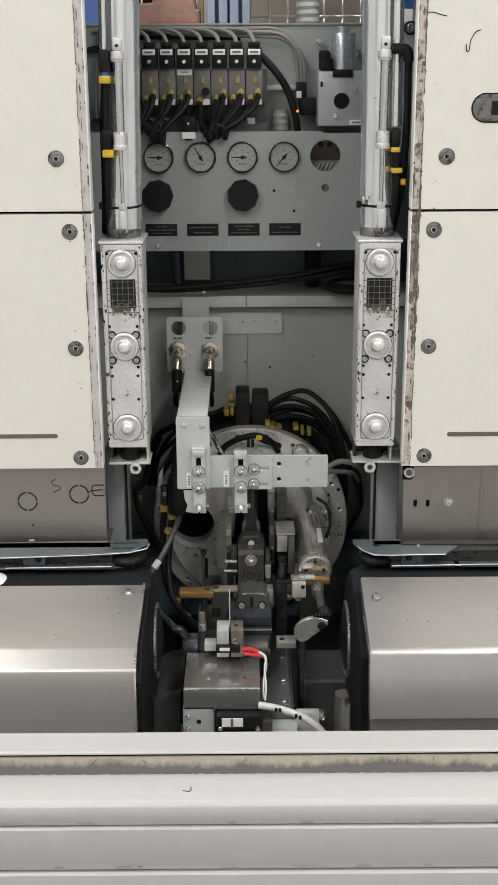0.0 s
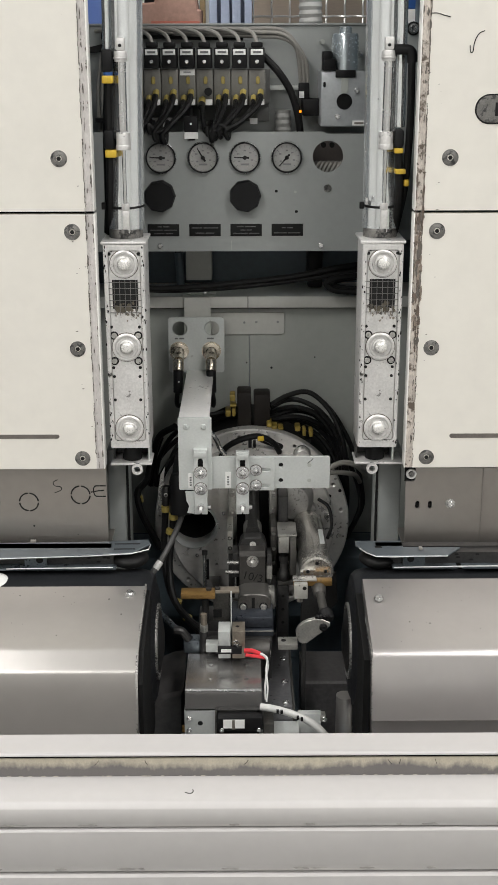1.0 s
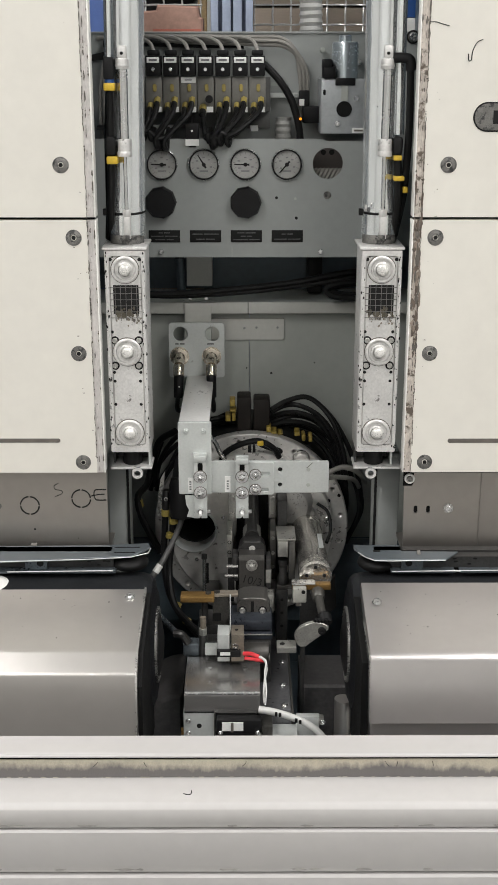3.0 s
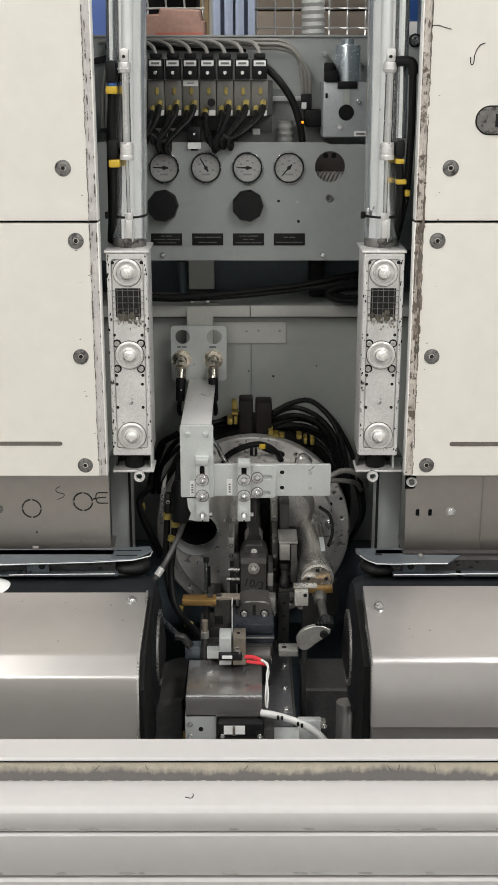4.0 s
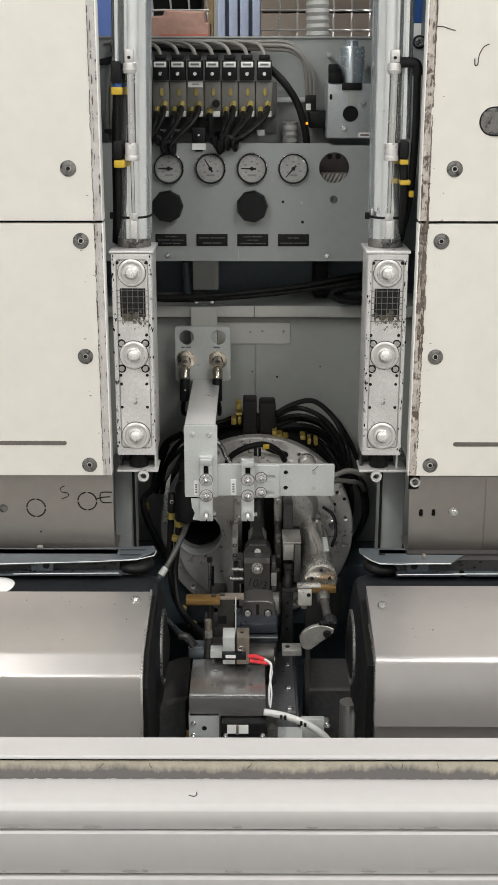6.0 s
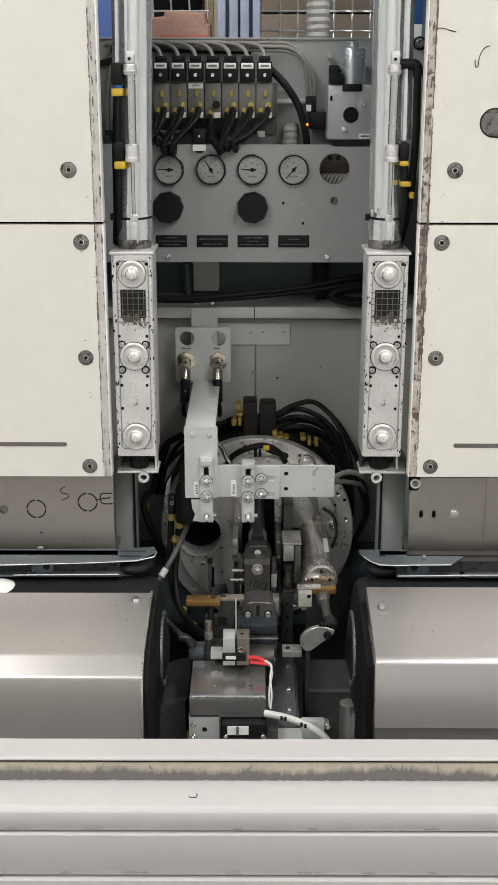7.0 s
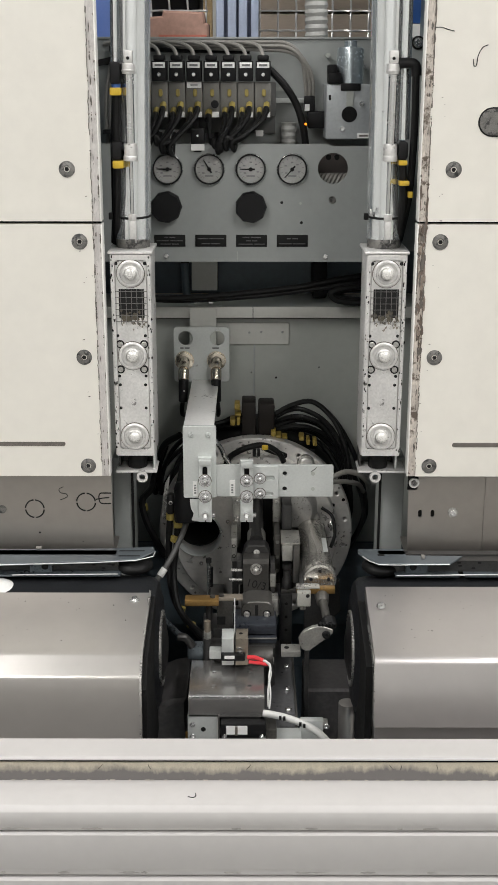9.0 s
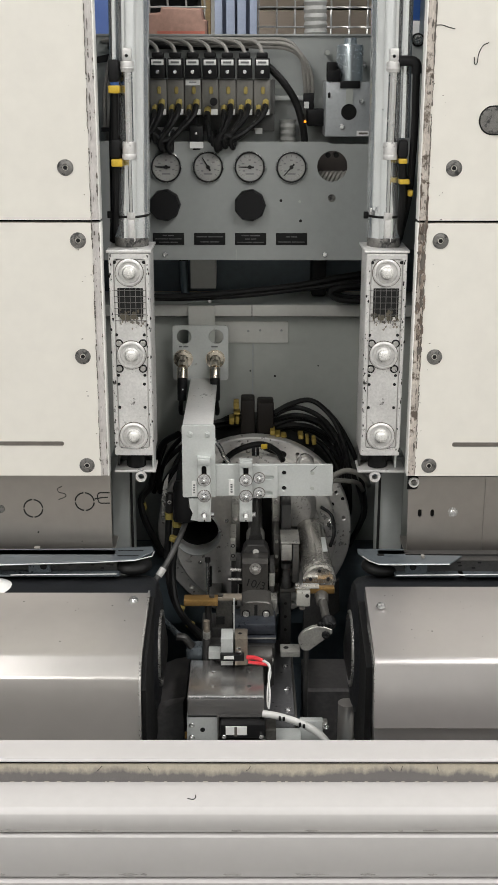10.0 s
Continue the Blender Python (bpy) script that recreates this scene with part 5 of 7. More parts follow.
# ---- what stands behind the machine ----
def background():
    f = thing("mesh_fence", (0.13, 2.75, 0), "welded wire mesh fence of crimped galvanised wire", "fence")
    for x in (-0.215, -0.175, -0.135, -0.095, 0.022, 0.062, 0.1015, 0.141, 0.1805, 0.2205, 0.26, 0.30):
        pts = [(x + 0.0005 * (-1) ** j, 2.75 + 0.002 * (-1) ** j, 1.60 + 0.02025 * j) for j in range(24)]
        part("wire", sweep(pts, 0.0023, 6, steps=3), "wire", f)
    for k in range(12):
        z = 1.640 + 0.0405 * k
        for x0, x1 in ((-0.23, -0.08), (0.005, 0.32)):
            if x0 < 0 and z < 1.70:
                continue
            n = int((x1 - x0) / 0.0198)
            pts = [(x0 + 0.0198 * j, 2.75 + 0.003 * (-1) ** j, z + 0.0005 * (-1) ** j) for j in range(n + 1)]
            part("wire", sweep(pts, 0.0023, 6, steps=3), "wire", f)
    for x in (-0.245, 0.335):
        part("post", box(x - 0.015, x + 0.015, 2.735, 2.765, 0, 2.3, 0.002), "bluecol" if x < 0 else "blueprofile", f)
    p = thing("profile_post", (-0.025, 2.66, 0), "blue-grey anodised aluminium profile post with grooves", "post")
    part("core", box(-0.070, 0.0185, 2.64, 2.70, 0, 2.4), "darkblue", p)
    for x0, x1 in ((-0.070, -0.054), (-0.046, -0.028), (-0.023, -0.005), (0.003, 0.0185)):
        part("fin", box(x0, x1, 2.625, 2.642, 0, 2.4, 0.001), "blueprofile", p)
    c = thing("blue_column", (-0.31, 2.8, 0), "blue painted steel column", "post")
    part("shaft", box(-0.345, -0.300, 2.78, 2.86, 0, 2.4, 0.003), "bluecol", c)
    c = thing("timber_post", (-0.10, 2.95, 0), "raw pale wooden post", "post", "timber posts")
    part("shaft", box(-0.108, -0.088, 2.93, 2.99, 0, 2.4, 0.002), "wood", c)
    copy_thing(c, pose(-0.31, 2.95, 0))
    c = thing("pallet_load", (-0.15, 2.67, 0), "faded pinkish red crate on a wooden stand", "crate")
    part("crate", plate([(-0.215, 1.58), (-0.086, 1.58), (-0.086, 1.690), (-0.093, 1.692), (-0.096, 1.713), (-0.180, 1.716), (-0.183, 1.705), (-0.215, 1.703)], 2.62, 2.72, bevel=0.004), "crate", c)
    part("red_label", box(-0.19, -0.090, 2.6185, 2.6205, 1.655, 1.668), "redbrown", c)
    part("stand", box(-0.215, -0.088, 2.625, 2.72, 0, 1.58, 0.003), "wood", c)
    c = thing("dark_bin", (-0.2, 3.2, 0), "black open storage bin on a stand", "bin")
    part("bin", box(-0.34, -0.125, 3.15, 3.4, 1.5, 2.3, 0.01), "ink", c)
    part("stand", box(-0.34, -0.125, 3.15, 3.4, 0, 1.5, 0.01), "ink", c)
    c = thing("cardboard_stack", (0.16, 3.1, 0), "stack of brown cardboard boxes behind the fence", "boxes")
    for k in range(5):
        z = 0.35 * k + 0.33
        part("carton", box(-0.06, 0.36, 3.0, 3.4, z, z + 0.346, 0.006), "card", c)
    part("pallet", box(-0.06, 0.36, 3.0, 3.4, 0, 0.328, 0.01), "wood", c)
    c = thing("blue_cabinet", (0.5, 2.7, 0), "deep blue steel cabinet with a pale plinth band", "cabinet")
    part("body", box(0.30, 0.75, 2.45, 2.60, 1.685, 2.3, 0.003), "bluepaint", c)
    part("band", box(0.302, 0.75, 2.445, 2.60, 1.652, 1.684, 0.002), "white", c)
    part("base", box(0.305, 0.75, 2.46, 2.60, 0, 1.651), "grey", c)
    h = thing("flexible_duct", (0.12, 2.3, 1.3), "grey corrugated flexible duct", "duct")
    pts = [(0.128 + 0.002 * math.sin(i * 0.1), 2.40, 1.45 + 0.0068 * i) for i in range(110)]
    part("hose", sweep(pts, 0.0205, 24, steps=1, ribs=0.0022), "corrugated", h)
    pts = [(0.068, 2.128, 1.44 + 0.0055 * i) for i in range(14)]
    part("lower_end", sweep(pts, 0.0125, 20, steps=1, ribs=0.0018), "corrugated", h)
    part("stand", box(0.10, 0.15, 2.375, 2.425, 0, 1.45), "grey", h)


M["darkblue"] = mat("groove_blue", (0.12, 0.14, 0.2), 0.5)
M["redbrown"] = mat("red_label", (0.55, 0.17, 0.12), 0.5)
background()


# ---- sensor bracket on its arm ----
def sensor_bracket():
    t = thing("sensor_bracket", (-0.08, 1.95, 0.94), "zinc-plated bracket arm carrying adjustable sensor slides", "bracket")
    outline = rounded(-0.1365, -0.0360, 1.0575, 1.1590, 0.006)
    p = part("sensor_plate", plate(outline, 2.1000, 2.1040, holes=[circle(-0.1155, 1.1385, 0.0132, 22), circle(-0.0580, 1.1385, 0.0132, 22)], bevel=0.0005), "zinc", t, "zinc-plated plate with two holes")
    for x in (-0.1165, -0.0610):
        bars(p, x - 0.010, x + 0.010, 2.0995, [1.1205], 0.0028, "print")
    part("stand_off", box(-0.108, -0.060, 2.1045, 2.152, 1.075, 1.155, 0.001), "grey", t)
    part("arm", box(-0.1045, -0.0560, 1.806, 2.0995, 1.0545, 1.0615, 0.0012), "arm", t, "bright grey flat arm")
    part("drop_plate", plate(rounded(-0.1055, -0.0525, 0.9415, 1.0625, 0.003), 1.8000, 1.8060, bevel=0.0006), "zinc", t)
    part("cross_plate", plate(rounded(-0.0570, 0.1360, 0.9415, 0.9955, 0.003), 1.8065, 1.8110, holes=[circle(0.0575, 0.981, 0.0038, 14), circle(0.0575, 0.955, 0.0038, 14)], bevel=0.0005), "zinc", t)
    part("lap_plate", plate(rounded(0.0, 0.0475, 0.9400, 0.9950, 0.004), 1.8015, 1.8062, holes=[stadium(0.032, 0.975, 0.018, 0.006), stadium(0.031, 0.948, 0.016, 0.006)], bevel=0.0005), "zinc", t)
    part("hole_shade", box(0.02, 0.066, 1.8115, 1.813, 0.944, 0.99), "ink", t)
    for x, z in ((0.1030, 0.981), (0.1030, 0.955)):
        part("plug", lathe((x, 1.8063, z), (0, -1, 0), [(0.0032, 0), (0.0032, 0.0004), (0, 0.0004)], 12), "grey", t)
    part("pencil_mark", sweep([(0.100, 1.8062, 0.984), (0.106, 1.8062, 0.989), (0.109, 1.8062, 0.993)], 0.0005, 4), "ink", t)
    for x, z in ((-0.0925, 1.0475), (-0.0650, 1.0475)):
        screw(t, x, 1.7998, z, 0.0048, "sunk", "zinc")
        screw(t, x, 1.7993, z, 0.0030, "socket", "zinc")
    for x0, x1, zt in ((-0.0810, -0.0600, 1.013), (-0.0140, 0.0065, 1.0085)):
        xm = (x0 + x1) / 2
        s = part("slide", plate([(x0, 0.9035), (xm - 0.001, 0.9035), (xm - 0.001, 0.920), (xm + 0.001, 0.920), (xm + 0.001, 0.9035), (x1, 0.9035), (x1, zt), (x0, zt)], 1.7905, 1.7995, holes=[stadium(xm, 0.985, 0.008, 0.026)], bevel=0.0005), "zinc", t, "slotted zinc slide")
        part("slot_shade", box(xm - 0.006, xm + 0.006, 1.7988, 1.7996, 0.97, 1.0), "ink", s)
        part("slide_cap", box(x0 + 0.001, x1 - 0.001, 1.786, 1.7900, zt - 0.012, zt - 0.003, 0.0006), "zinc", s)
        for z in (0.9745, 0.9475):
            # thin dark ring that outlines the washer
            part("dirt_ring", lathe((xm, 1.7904, z), (0, -1, 0), [(0.0108, 0), (0.0106, 0.0004), (0.009, 0.0004)], 22), "slotdark", s)
            part("washer", lathe((xm, 1.7903, z), (0, -1, 0), [(0.0098, 0), (0.0098, 0.0016), (0.005, 0.0018)], 22), "chrome", s)
            screw(s, xm, 1.7885, z, 0.0056, "hex", "chrome")
        part("nut", rod((xm, 1.7905, 0.918), (xm, 1.782, 0.918), 0.0052, seg=6), "chrome", s)
        part("pin", rod((xm, 1.782, 0.918), (xm, 1.774, 0.915), 0.0026, seg=10), "white", s)
        part("side_screw", rod((x1, 1.795, 0.914), (x1 + 0.005, 1.795, 0.914), 0.0042, seg=10), "chrome", s)
    for z in (0.9745, 0.949):
        part("dirt_ring", lathe((0.0175, 1.8014, z), (0, -1, 0), [(0.0098, 0), (0.0096, 0.0004), (0.008, 0.0004)], 22), "slotdark", t)
        part("washer", lathe((0.0175, 1.8013, z), (0, -1, 0), [(0.0088, 0), (0.0088, 0.0014), (0.005, 0.0016)], 22), "chrome", t)
        screw(t, 0.0175, 1.800, z, 0.0052, "hex", "chrome")
    for x0, x1, z0, z1 in ((-0.0905, -0.0830, 0.945, 0.970), (-0.0315, -0.0225, 0.9435, 0.970)):
        yy = 1.799 if x0 < -0.05 else 1.8058
        lab = part("tag", box(x0, x1, yy - 0.0006, yy + 0.0006, z0, z1), "white", t, "small white tag")
        for zz in range(4):
            part("print_line", box((x0 + x1) / 2 - 0.0016, (x0 + x1) / 2 + 0.0016, yy - 0.001, yy - 0.0004, z0 + 0.0045 + zz * 0.0042, z0 + 0.0070 + zz * 0.0042), "print", lab)
    part("left_tab", plate([(-0.0955, 0.940), (-0.0815, 0.940), (-0.0815, 0.902), (-0.093, 0.904), (-0.0895, 0.915), (-0.094, 0.925)], 1.797, 1.8), "zinc", t)
    part("braided_lead", sweep([(-0.060, 1.83, 1.035), (-0.047, 1.84, 1.015), (-0.040, 1.85, 0.995), (-0.032, 1.86, 0.98)], 0.0034, 8, steps=8, ribs=0.0008), "chrome", t)
    t.location.z -= 0.003
    for x, lean in ((-0.1175, -0.004), (-0.0595, 0.004)):
        s = thing("proximity_sensor", (x, 2.08, 1.02), "nickel-plated proximity sensor with black cable plug", "sensor", "proximity sensors")
        part("nut", rod((x, 2.0998, 1.0945), (x, 2.0938, 1.0945), 0.0172, seg=6, bevel=0.0012), "nickel", s)
        part("washer", lathe((x, 2.0999, 1.0945), (0, -1, 0), [(0.0175, 0), (0.0175, 0.0018), (0.01, 0.002)], 26), "nickel", s)
        barrel = [(0.0098, 0)] + [(0.0098 - 0.0006 * (k % 2), 0.002 * k) for k in range(1, 8)] + [(0.0085, 0.018), (0.0085, 0.026), (0, 0.026)]
        part("barrel", lathe((x, 2.0940, 1.0945), (0, -0.85, -0.35), barrel, 20), "nickel", s)
        part("coupling", rod((x, 2.074, 1.084), (x, 2.064, 1.066), 0.0098, seg=18, bevel=0.001), "nickel", s)
        part("plug", rod((x, 2.064, 1.068), (x + lean * 0.4, 2.058, 1.028), 0.0092, 0.0078, seg=16, bevel=0.0015), "black", s)
        part("mark", lathe((x + 0.001, 2.0515, 1.050), (0, -1, 0), [(0.0014, 0), (0, 0.0006)], 8), "white", s)
        part("cable", sweep([(x + lean * 0.4, 2.058, 1.032), (x + lean, 2.062, 1.012), (x + lean * 0.8, 2.08, 0.998), (x + 0.002, 2.11, 0.99)], 0.0042, 8), "rubber", s)


M["arm"] = mat("satin_aluminium", (0.82, 0.81, 0.79), 0.36, 0.3, 0.06, 14, 0.03, grime=(0.3, 0.28, 0.25), amount=0.12)
M["nickel"] = mat("nickel", (0.62, 0.56, 0.47), 0.25, 0.9, 0.06, 20, 0.0)
sensor_bracket()


# ---- rotary head: disc, cable ring, pipe ----
CX, CZ = 0.012, 0.809
PORT_X, PORT_Z = -0.0905, 0.8095


def rotary_disc():
    t = thing("rotary_disc", (CX, 2.05, CZ - 0.173), "large round machined steel disc bolted to the machine back", "disc")
    small = [(CX + 0.160 * math.cos(radians(18 * k + 8)), CZ + 0.160 * math.sin(radians(18 * k + 8))) for k in range(20)]
    b = plate(circle(CX, CZ, 0.173, 120), 1.985, 2.008, holes=[circle(PORT_X, PORT_Z, 0.0400, 48), circle(0.100, 0.938, 0.0135, 24)] + [circle(x, z, 0.003, 8) for x, z in small], bevel=0.0022)
    part("plate", b, "discsteel", t, "machined steel face with a wide round port")
    b = plate(circle(CX, CZ, 0.146, 120), 1.965, 1.9846, holes=[circle(PORT_X, PORT_Z, 0.0385, 48), circle(0.100, 0.938, 0.0135, 24)], bevel=0.0025)
    part("inner_plate", b, "discsteel", t, "raised inner steel plate")
    # added black backing, gives the small bore its shade
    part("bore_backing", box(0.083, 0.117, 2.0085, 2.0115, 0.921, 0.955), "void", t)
    part("hub", rod((CX + 0.02, 2.0085, CZ), (CX + 0.02, 2.152, CZ), 0.055, seg=48), "darksteel", t)
    # added black lining so the port shows as deep shade
    part("port_duct", lathe((PORT_X, 2.0085, PORT_Z), (0, 1, 0), [(0.0385, 0), (0.0385, 0.12), (0, 0.12), (0, 0.123), (0.0415, 0.123), (0.0415, 0), (0.0385, 0)], 48), "void", t, "added black lining that darkens the port")
    part("port_lip", lathe((PORT_X, 1.9646, PORT_Z), (0, 1, 0), [(0.0428, 0.0002), (0.0420, -0.0022), (0.0402, -0.0030), (0.0383, 0.0016), (0.0383, 0.018)], 64), "zinc", t, "bright turned lip")
    screw(t, -0.0855, 1.9648, 0.7545, 0.0034)
    screw(t, -0.0500, 1.9648, 0.8150, 0.0034)
    for x, z, r in ((0.150, 0.858, 0.003), (0.168, 0.868, 0.003)):
        part("bore", lathe((x, 1.9848, z), (0, -1, 0), [(r, 0), (r, 0.0006), (0, 0.0006)], 24), "void", t)
    part("boss", lathe((0.1475, 1.9648, 0.829), (0, -1, 0), [(0.0085, 0), (0.0080, 0.004), (0.0062, 0.005)], 24), "steel", t)
    screw(t, 0.1475, 1.9605, 0.829, 0.0050)
    b = plate(stadium(0, 0, 0.045, 0.011), 1.9842, 1.9848)
    b.transform(Matrix.Translation((0.046, 0, 0.957)) @ Matrix.Rotation(radians(22), 4, "Y"))
    part("slot", b, "void", t)
    screw(t, 0.075, 1.9648, 0.927, 0.0035)
    screw(t, -0.02, 1.9848, 0.962, 0.0035)
    ring = thing("cable_drum", (CX, 2.10, 0.65), "dark drum wound with black cables behind the disc", "cables")
    part("drum", lathe((CX, 2.020, CZ + 0.004), (0, 1, 0), [(0.14, 0), (0.166, 0), (0.168, 0.004), (0.168, 0.126), (0.14, 0.13)], 64), "rubber", ring)
    rng = random.Random(9)
    loops = [[(0.046, 1.014), (0.076, 1.028), (0.111, 1.034), (0.141, 1.014), (0.162, 0.983), (0.177, 0.935), (0.182, 0.892)],
             [(0.046, 1.004), (0.072, 1.017), (0.098, 1.019), (0.131, 1.004), (0.157, 0.972), (0.174, 0.924), (0.180, 0.88)],
             [(0.046, 0.993), (0.072, 1.004), (0.097, 1.007), (0.127, 0.996), (0.153, 0.962), (0.170, 0.918), (0.176, 0.87)],
             [(0.141, 1.012), (0.162, 0.988), (0.1855, 0.946), (0.201, 0.903), (0.2115, 0.859), (0.216, 0.815), (0.204, 0.782), (0.186, 0.750)],
             [(0.046, 0.980), (0.080, 0.988), (0.117, 0.980), (0.159, 0.948), (0.186, 0.899), (0.2055, 0.856), (0.212, 0.817), (0.200, 0.783), (0.182, 0.755)],
             [(0.046, 0.986), (0.085, 0.996), (0.125, 0.984), (0.155, 0.953), (0.178, 0.905), (0.186, 0.86), (0.186, 0.815), (0.175, 0.775)],
             [(0.046, 0.974), (0.090, 0.974), (0.130, 0.958), (0.160, 0.925), (0.178, 0.880), (0.184, 0.83), (0.176, 0.78)],
             [(0.055, 0.968), (0.095, 0.962), (0.132, 0.942), (0.158, 0.910), (0.176, 0.865), (0.180, 0.82)]]
    for k, loop in enumerate(loops):
        y = 2.028 + 0.006 * k
        part("cable", sweep([(x, y + 0.012 * math.sin(i * 0.9 + k), z) for i, (x, z) in enumerate(loop)], 0.0046, 10, steps=6), "hoserubber", ring)
    for k in range(4):
        r = 0.170 + 0.0062 * k
        y = 2.03 + rng.uniform(0, 0.07)
        a0, a1 = radians(92 + rng.uniform(0, 6)), radians(168 + rng.uniform(-12, 14))
        n = 12
        pts = []
        for i in range(n + 1):
            f = i / n
            a = a0 + (a1 - a0) * f
            rr = r + 0.009 * math.sin(f * 5 + k * 1.7)
            pts.append((CX + rr * math.cos(a), y + 0.01 * math.sin(4 * f + k), CZ + rr * math.sin(a)))
        part("cable", sweep(pts, 0.0046, 8, steps=3), "hoserubber", ring)
    part("junction_block", box(-0.013, 0.0115, 2.012, 2.06, 0.966, 1.040, 0.003), "brownblack", ring, "dark brown cable junction block")
    part("junction_block", box(0.016, 0.045, 2.015, 2.06, 0.972, 1.036, 0.004), "brownblack", ring)
    for x, z, w, h in ((-0.021, 1.034, 0.012, 0.015), (-0.020, 1.020, 0.014, 0.006), (-0.029, 1.006, 0.012, 0.014), (-0.019, 1.008, 0.008, 0.018), (0.043, 0.985, 0.011, 0.012), (0.052, 0.980, 0.013, 0.007), (0.063, 0.9775, 0.012, 0.004), (0.093, 0.977, 0.012, 0.010), (0.1045, 0.970, 0.008, 0.014), (0.1165, 0.968, 0.009, 0.014)):
        w, h = w * 0.8, h * 0.8
        part("yellow_marker", box(x - w / 2, x + w / 2, 2.000, 2.03, z - h / 2, z + h / 2, 0.002), "markyellow", ring, "yellow cable marker")
    h = thing("front_cables", (CX, 1.97, 0.92), "black cable arched across the disc face", "cables")
    part("cable", sweep([(-0.0417, 1.962, 0.938), (-0.0318, 1.955, 0.959), (-0.0044, 1.953, 0.9745), (0.0249, 1.953, 0.9795), (0.0495, 1.955, 0.9665), (0.0605, 1.962, 0.947)], 0.0052, 10), "hoserubber", h)
    part("yellow_marker", box(0.022, 0.033, 1.946, 1.960, 0.9725, 0.9815, 0.002), "yellow", h, "yellow cable marker")
    part("clip", box(0.006, 0.012, 1.948, 1.960, 0.960, 0.972, 0.001), "black", h)
    part("clip", box(0.014, 0.019, 1.948, 1.960, 0.960, 0.972, 0.001), "black", h)
    h = thing("grey_hose_pair", (0.17, 1.98, 0.9), "pair of grey hoses curving off the bracket end", "hoses")
    part("hose", sweep([(0.128, 1.93, 0.918), (0.145, 1.93, 0.930), (0.168, 1.94, 0.936), (0.190, 1.95, 0.928), (0.208, 1.98, 0.905), (0.22, 2.05, 0.87)], 0.0048, 10), "cable", h)
    part("hose", sweep([(0.128, 1.94, 0.908), (0.150, 1.95, 0.914), (0.175, 1.96, 0.910), (0.195, 1.99, 0.895), (0.21, 2.05, 0.86)], 0.0042, 10), "cable", h)


M["discsteel"] = mat("dull_steel", (0.66, 0.645, 0.62), 0.34, 0.62, 0.12, 9, 0.02, grime=(0.34, 0.32, 0.29), amount=0.14, gscale=2)
M["brownblack"] = mat("brown_black", (0.011, 0.009, 0.0075), 0.55, vary=0.2)
M["markyellow"] = mat("dirty_yellow", (0.23, 0.165, 0.028), 0.5, vary=0.3, scale=60)
rotary_disc()


def port_fittings():
    t = thing("port_guard", (-0.05, 1.95, 0.735), "narrow steel guard strip and drain pin beside the port", "guard")
    part("strip", plate([(-0.046, 0.902), (-0.0290, 0.902), (-0.0290, 0.735), (-0.047, 0.735)], 1.945, 1.984), "discsteel", t)
    screw(t, -0.0375, 1.9448, 0.842, 0.0035)
    part("drain_pin", rod((-0.0700, 1.905, 0.782), (-0.0700, 1.895, 0.712), 0.0034, seg=12), "chrome", t)
    part("pin_sleeve", rod((-0.0665, 1.910, 0.770), (-0.0665, 1.905, 0.735), 0.0040, seg=12), "black", t)
    part("pin_seat", rod((-0.0700, 1.906, 0.780), (-0.0700, 1.907, 0.788), 0.0050, seg=12), "darksteel", t)
    part("pin_arm", box(-0.0735, -0.045, 1.894, 1.984, 0.706, 0.713, 0.001), "darksteel", t)
    d = thing("black_drum_motor", (-0.115, 1.86, 0.9), "black motor housing hanging behind the bracket", "motor")
    part("case", lathe((-0.106, 1.862, 0.890), (0, 0.2, 1), [(0.016, -0.016), (0.019, 0.0), (0.020, 0.040), (0.016, 0.052), (0, 0.054)], 24), "black", d)
    part("case_block", box(-0.122, -0.088, 1.865, 1.984, 0.878, 0.940, 0.004), "black", d)
    part("case_rib", box(-0.124, -0.118, 1.858, 1.90, 0.872, 0.932, 0.002), "rubber", d)


M["branch"] = mat("dark_grey_hose", (0.06, 0.06, 0.058), 0.5, vary=0.15)
port_fittings()


